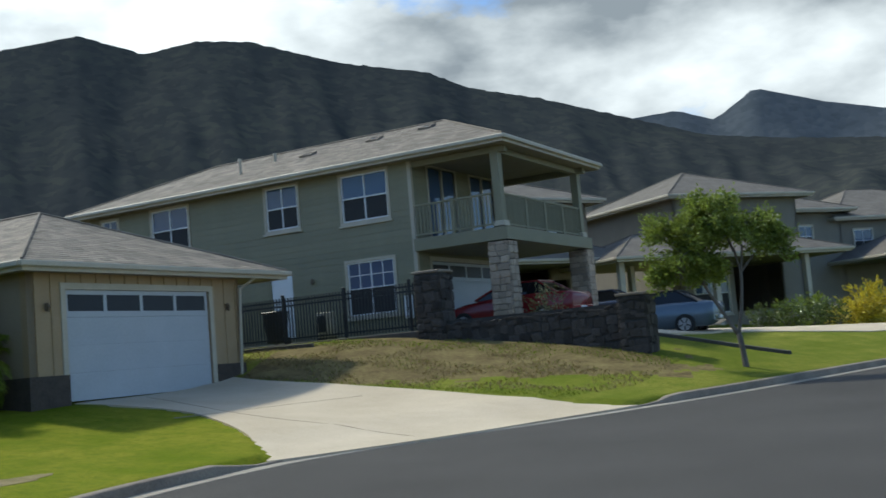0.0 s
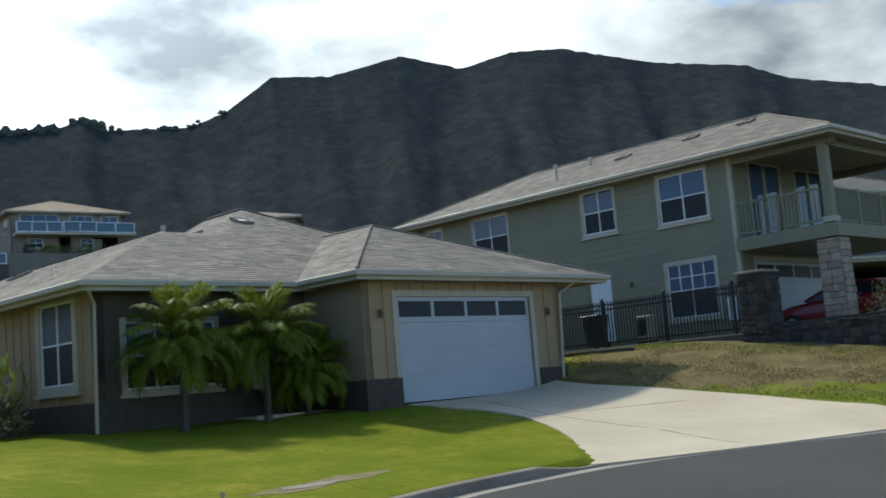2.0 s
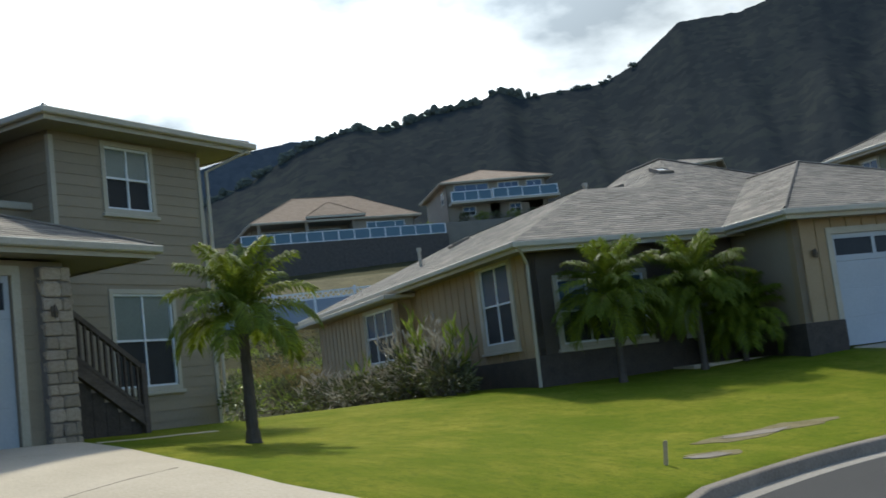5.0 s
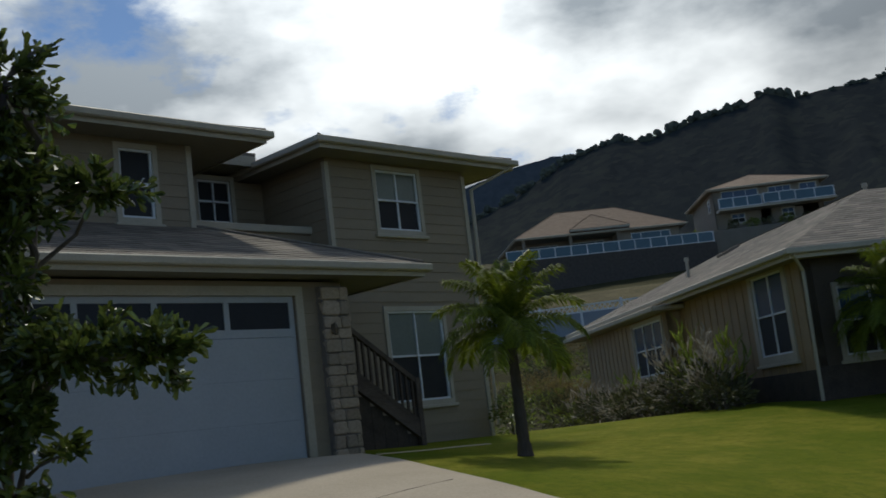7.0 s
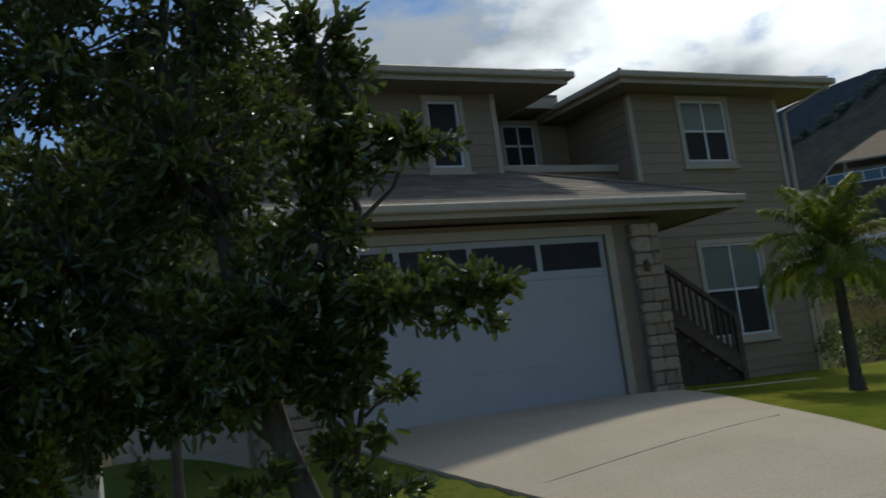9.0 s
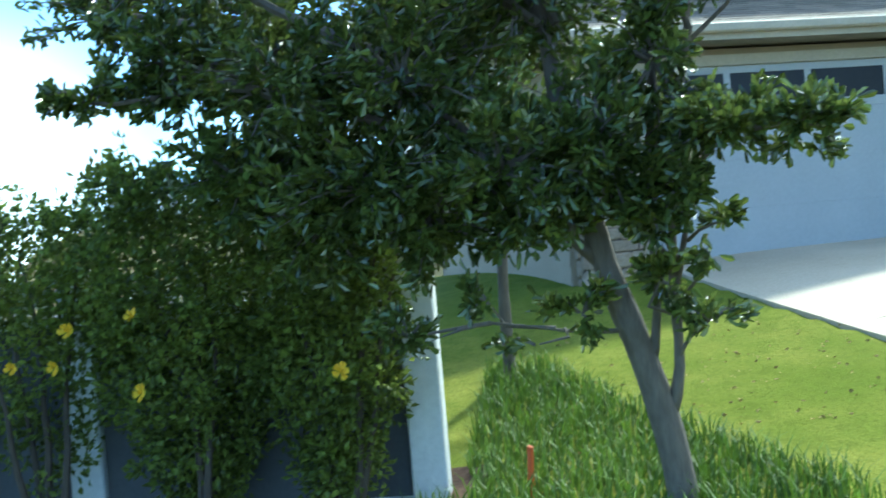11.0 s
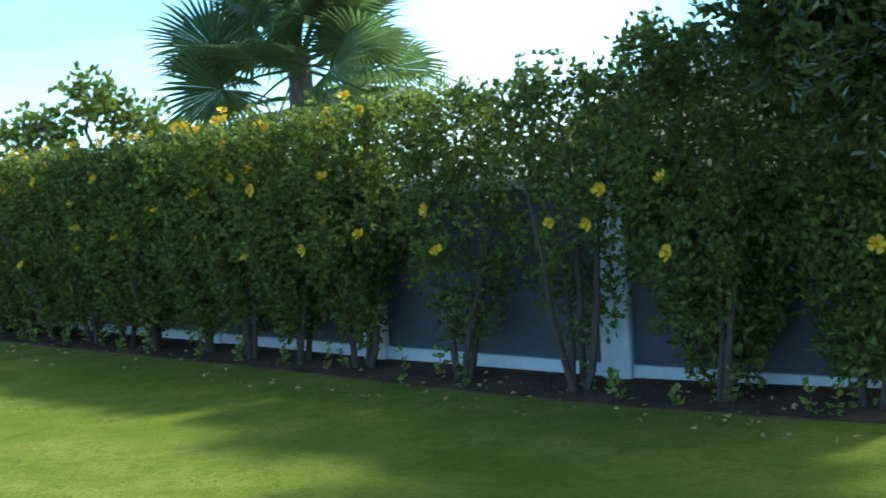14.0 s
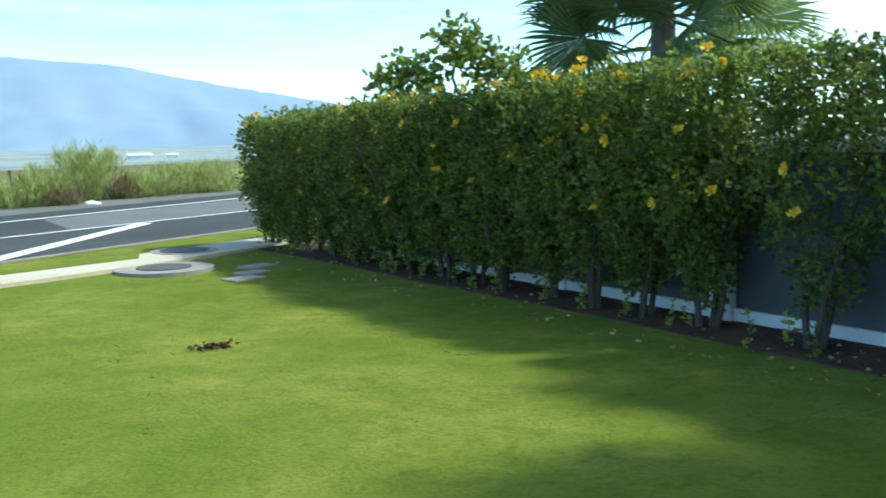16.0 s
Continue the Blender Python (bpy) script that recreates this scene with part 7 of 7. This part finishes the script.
M_BLADE = material("grass blades", (0.10, 0.14, 0.014), (0.21, 0.26, 0.028), 0.6, 0.5, 3, 0.0, island=0.25, translucent=0.5, spec=0.25)
M_TALL = material("lush tall grass", (0.05, 0.10, 0.010), (0.15, 0.23, 0.028), 0.65, 1.5, 8, 0.0, island=0.4, translucent=0.35)
M_DRYBLADE = material("dry grass blades", (0.15, 0.11, 0.045), (0.32, 0.265, 0.10), 0.7, 1.0, 6, 0.0, island=0.35, translucent=0.25)
r = np.random.default_rng(77)
n = 9000
x, y = r.uniform(-10.4, -5.8, n), r.uniform(-1.5, 1.6, n)
keep = (y < 0.35 + 0.42 * (x + 9.2)) & (y > np.where(x > -6.9, -1.3 + 0.6 * np.abs(x + 6.4), -0.75)) & ~((x < -6.9) & (x > -7.6) & (y < -0.7))
x, y = x[keep], y[keep]
blades("tall_grass", x, y, ground_z(x, y), 0.24, 0.008, M_TALL, 78, "lush long-bladed grass clump beside the wall end", 0.8)
n = 26000
u, w = r.uniform(-5.5, 10.5, n), r.uniform(-8.6, -2.8, n)
P = np.array(A_SITE)
x, y = P[0, 3] + u * P[0, 0] + w * P[0, 1], P[1, 3] + u * P[1, 0] + w * P[1, 1]
keep = (kerb_side(x, y) > 1.2) & ~inside(DRIVE_G, x, y) & (np.sin(x * 2.3 + 1.7 * np.sin(y * 1.9)) + np.sin(y * 3.1 + x) > -0.7 + 0.9 * r.random(n))
x, y, w = x[keep], y[keep], w[keep]
g = ((w > -4.0) & (r.random(len(x)) < 0.7)) | (w < -7.4) | (r.random(len(x)) < 0.14)
blades("bank_green_grass", x[g], y[g], ground_z(x[g], y[g]), 0.07, 0.010, M_BLADE, 82, "green tufts of grass along the bank", 1.2)
x, y = x[~g], y[~g]
blades("bank_grass", x, y, ground_z(x, y), 0.075, 0.012, M_DRYBLADE, 81, "dry patchy grass on the bank", 1.2)

# weeds and clover in the lawn
n = 90
wx, wy = r.uniform(-5.5, 0.5, n), r.uniform(-9.5, -1.8, n)
ok = (kerb_side(wx, wy) > 0.3) & ~inside(SOIL_PATH, wx, wy)
wx, wy = np.repeat(wx[ok], 14), np.repeat(wy[ok], 14)
wx, wy = wx + r.normal(size=len(wx)) * 0.05, wy + r.normal(size=len(wx)) * 0.05
blades("lawn_weeds", wx, wy, ground_z(wx, wy), 0.022, 0.006, M_TALL, 83, "small dark tufts of clover in the lawn", 1.4)


# ---- main road, verge and small things ----
def slab(name, pts, mat, z, label, category, thick=0.05):
    bm = bmesh.new()
    f = bm.faces.new([bm.verts.new((x, y, z)) for x, y in pts])
    if f.normal.z < 0:
        f.normal_flip()
    g = bmesh.ops.extrude_face_region(bm, geom=[f])
    for v in g["geom"]:
        if isinstance(v, bmesh.types.BMVert):
            v.co.z -= thick
    bmesh.ops.recalc_face_normals(bm, faces=bm.faces)
    return solo(name, bm, mat, label, category, kind="structure")


def band(a, b, w):
    a, b = Vector(a), Vector(b)
    n = (b - a).orthogonal().normalized() * w / 2
    return [tuple(a - n), tuple(b - n), tuple(b + n), tuple(a + n)]


slab("stop_line", band((-3.2, -15.0), (-8.9, -21.1), 0.32), M_PAINT, 0.013, "wide white stop line painted on asphalt", "road marking", 0.02)
slab("lane_line", band((-0.5, -18.2), (-14.5, -23.4), 0.10), M_PAINT, 0.012, "thin white lane line", "road marking", 0.02)
slab("edge_line", band((2.0, -20.2), (-20.0, -29.6), 0.14), M_PAINT, 0.012, "white edge line along the main road", "road marking", 0.02)
M_PATCH = material("paler asphalt", (0.10, 0.095, 0.087), (0.15, 0.142, 0.13), 0.9, 0.5, 50, 0.4)
slab("road_patch", [(-7.3, -20.9), (-15.0, -23.8), (-18.5, -28.6), (-7.8, -24.0)], M_PATCH, 0.0105, "paler resurfaced asphalt strip", "road", 0.02)
slab("shoulder", [(4, -21.5), (-8, -26.2), (-22, -32.0), (-22, -32.9), (-8, -28.8), (4, -25.6)], M_PATCH, 0.0108, "grey gravelly road shoulder", "road", 0.02)
slab("pavement", [(0.5, -11.3), (-3.49, -12.25), (-5.15, -12.72), (-7.49, -13.58), (-22, -19.3), (-22.4, -20.7), (-7.68, -14.6), (-5.8, -13.99), (-5.57, -13.47), (-3.73, -13.08), (0.35, -12.1)], M_CONCRETE, 0.185, "pale concrete pavement strip", "pavement", 0.25)
M_COVER = material("iron cover", (0.06, 0.05, 0.042), (0.11, 0.095, 0.08), 0.75, 6, 40, 0.4)


def cover(x, y, z, r, apron):
    c = base("manhole_cover", pose(x, y, z), "round iron manhole cover in a concrete collar", "manhole", "utility covers")
    bm = bmesh.new()
    bmesh.ops.create_cone(bm, cap_ends=True, segments=28, radius1=apron, radius2=apron, depth=0.12)
    part("collar", bm, M_GUTTER, c).location = (0, 0, -0.04)
    bm = bmesh.new()
    bmesh.ops.create_cone(bm, cap_ends=True, segments=28, radius1=r, radius2=r, depth=0.03)
    part("lid", bm, M_COVER, c).location = (0, 0, 0.016)


cover(-6.4, -13.88, 0.172, 0.33, 0.46)
cover(-5.45, -12.42, 0.15, 0.33, 0.60)
for sx, sy, w in ((-5.85, -11.15, 0.40), (-6.15, -11.5, 0.36), (-6.46, -11.95, 0.4)):
    st = solo("stepping_stone", boxed(-w * 0.55, w * 0.55, -0.13, 0.13, -0.06, 0.004, bevel=0.01), M_GUTTER, "flat grey stepping stone in the grass", "stone", "stepping stones")
    st.matrix_world = pose(sx, sy, gz(sx, sy) + 0.02, 0, 0, 12)
# survey stakes and utility cover on the front lawns
M_STAKE = material("raw wood stake", (0.40, 0.29, 0.17), (0.55, 0.41, 0.25), 0.8, 5, 30, 0.3)
M_ORANGE = material("orange paint", (0.55, 0.09, 0.02), (0.7, 0.14, 0.03), 0.6, 5, 30, 0.1)


def stake(x, y, h, mat, label):
    s = solo("survey_stake", boxed(-0.025, 0.025, -0.012, 0.012, -0.1, h, bevel=0.004), mat, label, "stake")
    s.matrix_world = pose(x, y, gz(x, y), 0, 6, 30)


stake(-8.0, 10.4, 0.28, M_STAKE, "short wooden survey stake in the lawn")
stake(-7.0, -0.28, 0.34, M_ORANGE, "orange-painted stake in the tall grass")
M_DIRT = material("pale trodden dirt", (0.15, 0.125, 0.06), (0.30, 0.25, 0.14), 0.95, 4, 30, 0.6, spec=0.05)
wp = random.Random(8)
for px, py, w, d, mt, nm, lb, ct in ((-8.35, 12.9, 0.62, 0.12, M_KERB, "utility_cover", "sunken concrete utility cover in the lawn", "cover"), (-7.95, 11.2, 0.34, 0.10, M_KERB, "utility_cover", "small sunken concrete utility cover in the lawn", "cover"), (-8.25, 13.7, 0.75, 0.22, M_DIRT, "bare_patch", "bare trodden dirt patch in the lawn", "dirt"), (-8.4, 12.5, 0.8, 0.2, M_DIRT, "bare_patch", "bare trodden dirt beside the utility cover", "dirt"), (-7.95, 11.35, 0.5, 0.16, M_DIRT, "bare_patch", "bare dirt round the small cover", "dirt")):
    q = []
    for k in range(16):
        a, e = 2 * math.pi * k / 16, 1.0 + wp.uniform(-0.22, 0.18)
        q.append(Vector((px, py, 0)) + Matrix.Rotation(radians(75), 3, "Z") @ Vector((math.cos(a) * w * e, math.sin(a) * d * e, 0)))
    top, bm = 0.012 if mt is M_KERB else 0.006, bmesh.new()
    rim = [bm.verts.new((p.x, p.y, gz(p.x, p.y) + top)) for p in q]
    low = [bm.verts.new((p.x, p.y, gz(p.x, p.y) - 0.1)) for p in q]
    mid = bm.verts.new((px, py, gz(px, py) + top))
    for k in range(16):
        bm.faces.new((rim[k - 1], rim[k], mid))
        bm.faces.new((rim[k - 1], low[k - 1], low[k], rim[k]))
    bmesh.ops.recalc_face_normals(bm, faces=bm.faces)
    solo(nm, bm, mt, lb, ct, "lawn covers" if mt is M_KERB else "bare lawn patches")
dv = np.random.default_rng(5)
pos = np.c_[-3.75 + dv.normal(size=60) * 0.09, -7.7 + dv.normal(size=60) * 0.06, np.zeros(60)]
pos[:, 2] = ground_z(pos[:, 0], pos[:, 1]) + 0.02
solo("leaf_litter", leaf_mesh("leaf_litter", pos, dv.normal(size=(60, 3)) * [1, 1, 0.2], 0.06, 0.04, M_SOIL, dv), M_SOIL, "small dark heap of leaf litter on the lawn", "leaves", kind="stuff")

# rough verge beyond the main road
rv = np.random.default_rng(9)
M_VERGE = material("rough verge grass", (0.24, 0.28, 0.07), (0.50, 0.52, 0.19), 0.7, 0.6, 4, 0.0, island=0.35, translucent=0.3)
n = 26000
x = rv.uniform(-40, 4, n)
y = -26.9 + 0.29 * x - 14.0 * rv.random(n) ** 1.6
keep = rv.random(n) < 0.95
x, y = x[keep], y[keep]
lump = np.array([noise.fractal(Vector((a * 0.25, b * 0.25, 0)), 1.0, 2.0, 3) for a, b in zip(x, y)])
hh = np.clip(0.55 + 0.9 * lump, 0.15, 1.7)
for lo, hi, sd in ((0.0, 0.5, 1), (0.5, 0.9, 2), (0.9, 2.0, 3)):
    m = (hh >= lo) & (hh < hi)
    blades("verge_grass", x[m], y[m], ground_z(x[m], y[m]), (0.30, 0.50, 0.75)[sd - 1], 0.022, M_VERGE, 90 + sd, "rough sunlit grass on the far verge", 0.6)
M_STRAW = material("brown verge stalks", (0.14, 0.10, 0.055), (0.30, 0.235, 0.13), 0.8, 1.0, 6, 0.0, island=0.4, translucent=0.2)
for k, (az, d, rx, rz, n, mt) in enumerate(((-160.0, 31.8, 0.8, 0.78, 1500, M_VERGE), (-159.3, 32.6, 0.7, 0.70, 1200, M_VERGE), (-161.9, 30.6, 0.7, 0.50, 1000, M_VERGE), (-163.2, 30.2, 0.8, 0.32, 900, M_VERGE), (-158.4, 32.6, 0.6, 0.34, 500, M_STRAW), (-157.2, 33.2, 0.9, 0.34, 800, M_VERGE), (-155.6, 34.0, 1.1, 0.42, 1000, M_VERGE), (-153.8, 34.8, 1.1, 0.46, 1000, M_VERGE), (-160.9, 30.4, 0.5, 0.22, 400, M_STRAW))):
    q = polar(az, d)
    bush("verge_bush", pose(*q, gz(*q)), "brown stalky clump at the foot of the verge grass" if mt is M_STRAW else "tall pale grass clump on the roadside verge", (rx, rx, rz), n, 0.42, mt, 200 + k, 0.07, group="verge bushes", grassy=0.75)
q = polar(-159.6, 30.3)
rk = bmesh.new()
bmesh.ops.create_icosphere(rk, subdivisions=2, radius=0.17)
for v in rk.verts:
    v.co = Vector((v.co.x * 1.5, v.co.y, v.co.z * 0.7)) + Vector((0, 0, 0.12)) + 0.05 * noise.noise_vector(v.co * 5)
o = solo("white_sack", rk, M_WHITE, "crumpled white sack lying on the verge", "sack")
o.matrix_world = pose(*q, gz(*q) + 0.05)
for az, d in ((-163.4, 36), (-153.6, 37), (-155.9, 37)):
    q = polar(az, d)
    p = solo("verge_post", boxed(-0.035, 0.035, -0.035, 0.035, -0.2, 0.8, bevel=0.01), M_DARKBASE, "dark wooden fence post on the verge", "post", "verge fence posts")
    p.matrix_world = pose(*q, gz(*q))

# scrub on the slope between the houses
for k in range(64):
    az, d = -61.0 + rv.random() * 12.0, 31 + rv.random() * 25
    q = polar(az, d)
    bush("slope_bush", pose(*q, gz(*q)), "dry scrub bush on the slope", (rv.uniform(0.5, 1.2), rv.uniform(0.5, 1.2), rv.uniform(0.2, 0.55)), 240, 0.2, (M_SHRUB, M_LIGHTLEAF, M_DRYBLADE, M_SHRUB)[k % 4], 300 + k, 0.3, group="slope bushes", stems=3)
# green clumps by the two houses on the hill
for k, (hx, hy, hz, rr) in enumerate(((18.9, 1.6, 0.0, 0.75), (19.6, 2.4, 0.0, 0.6), (17.9, 1.2, 0.0, 0.4))):
    q = H1.matrix_world @ Vector((hx, hy, hz))
    bush("terrace_shrub", pose(*q), "green shrub on the hillside terrace", (rr, rr, rr * 0.9), 300, 0.3, M_LIGHTLEAF, 380 + k, 0.3, group="hillside shrubs", grassy=0.4)
for k, hx in enumerate((1.2, 3.0, 4.6, 6.4, 8.6, 10.4)):
    q = H2.matrix_world @ Vector((hx, -1.9, -2.2))
    bush("terrace_shrub", pose(*q), "green shrub below the hillside balcony", (0.8, 0.45, 0.4), 260, 0.28, (M_SHRUB, M_LIGHTLEAF)[k % 2], 390 + k, 0.3, group="hillside shrubs")


def scored(name, pts, label):
    """A scored joint across a driveway: a thin dark groove line."""
    bm = bmesh.new()
    line = smooth(pts, 0.5)
    zz = ground_top(np.array([p.x for p in line]), np.array([p.y for p in line])) + 0.019
    rows = []
    for i, p in enumerate(line):
        d = (line[min(i + 1, len(line) - 1)] - line[max(i - 1, 0)]).normalized()
        n = Vector((-d.y, d.x, 0)) * 0.007
        rows.append([bm.verts.new((p.x + n.x * s, p.y + n.y * s, zz[i] + h)) for s, h in ((-1, -0.02), (-1, 0), (1, 0), (1, -0.02))])
    for a, b in zip(rows, rows[1:]):
        for k in range(3):
            bm.faces.new((a[k], a[k + 1], b[k + 1], b[k]))
    solo(name, bm, M_KERB, label, "joint", kind="structure")


scored("driveway_joint", [(-10.4, 2.9), (-10.6, 4.4), (-10.85, 5.7)], "scored joint across the driveway")
scored("driveway_joint", [(-8.6, 20.2), (-6.9, 22.3), (-5.6, 23.4)], "scored joint across the driveway")
scored("driveway_joint", [(-10.4, 23.0), (-7.0, 20.6), (-3.6, 18.6)], "scored joint along the driveway")


def warehouse(az, d, w, deep, h):
    """A long low shed with a shallow gable roof, far out on the plain."""
    q = polar(az, d)
    W = base("warehouse", pose(*q, gz(*q), 0, 0, -az + 8), "long pale warehouse far out on the plain", "building", "plain warehouses")
    part("shed_wall", boxed(-w / 2, w / 2, 0, deep, -2, h), M_WHITE, W)
    bm = bmesh.new()
    v = [bm.verts.new(c) for c in ((-w / 2 - 1, -1, h), (w / 2 + 1, -1, h), (w / 2 + 1, deep / 2, h + 1.4), (-w / 2 - 1, deep / 2, h + 1.4), (w / 2 + 1, deep + 1, h), (-w / 2 - 1, deep + 1, h))]
    for f in ((0, 1, 2, 3), (3, 2, 4, 5), (0, 3, 5), (1, 4, 2), (0, 5, 4, 1)):
        bm.faces.new([v[i] for i in f])
    part("shed_roof", bm, M_WHITE, W)


for az, d, w in ((-157.2, 800, 15), (-155.6, 950, 9), (-160.5, 1050, 13)):
    warehouse(az, d, w, 10, 2.6)
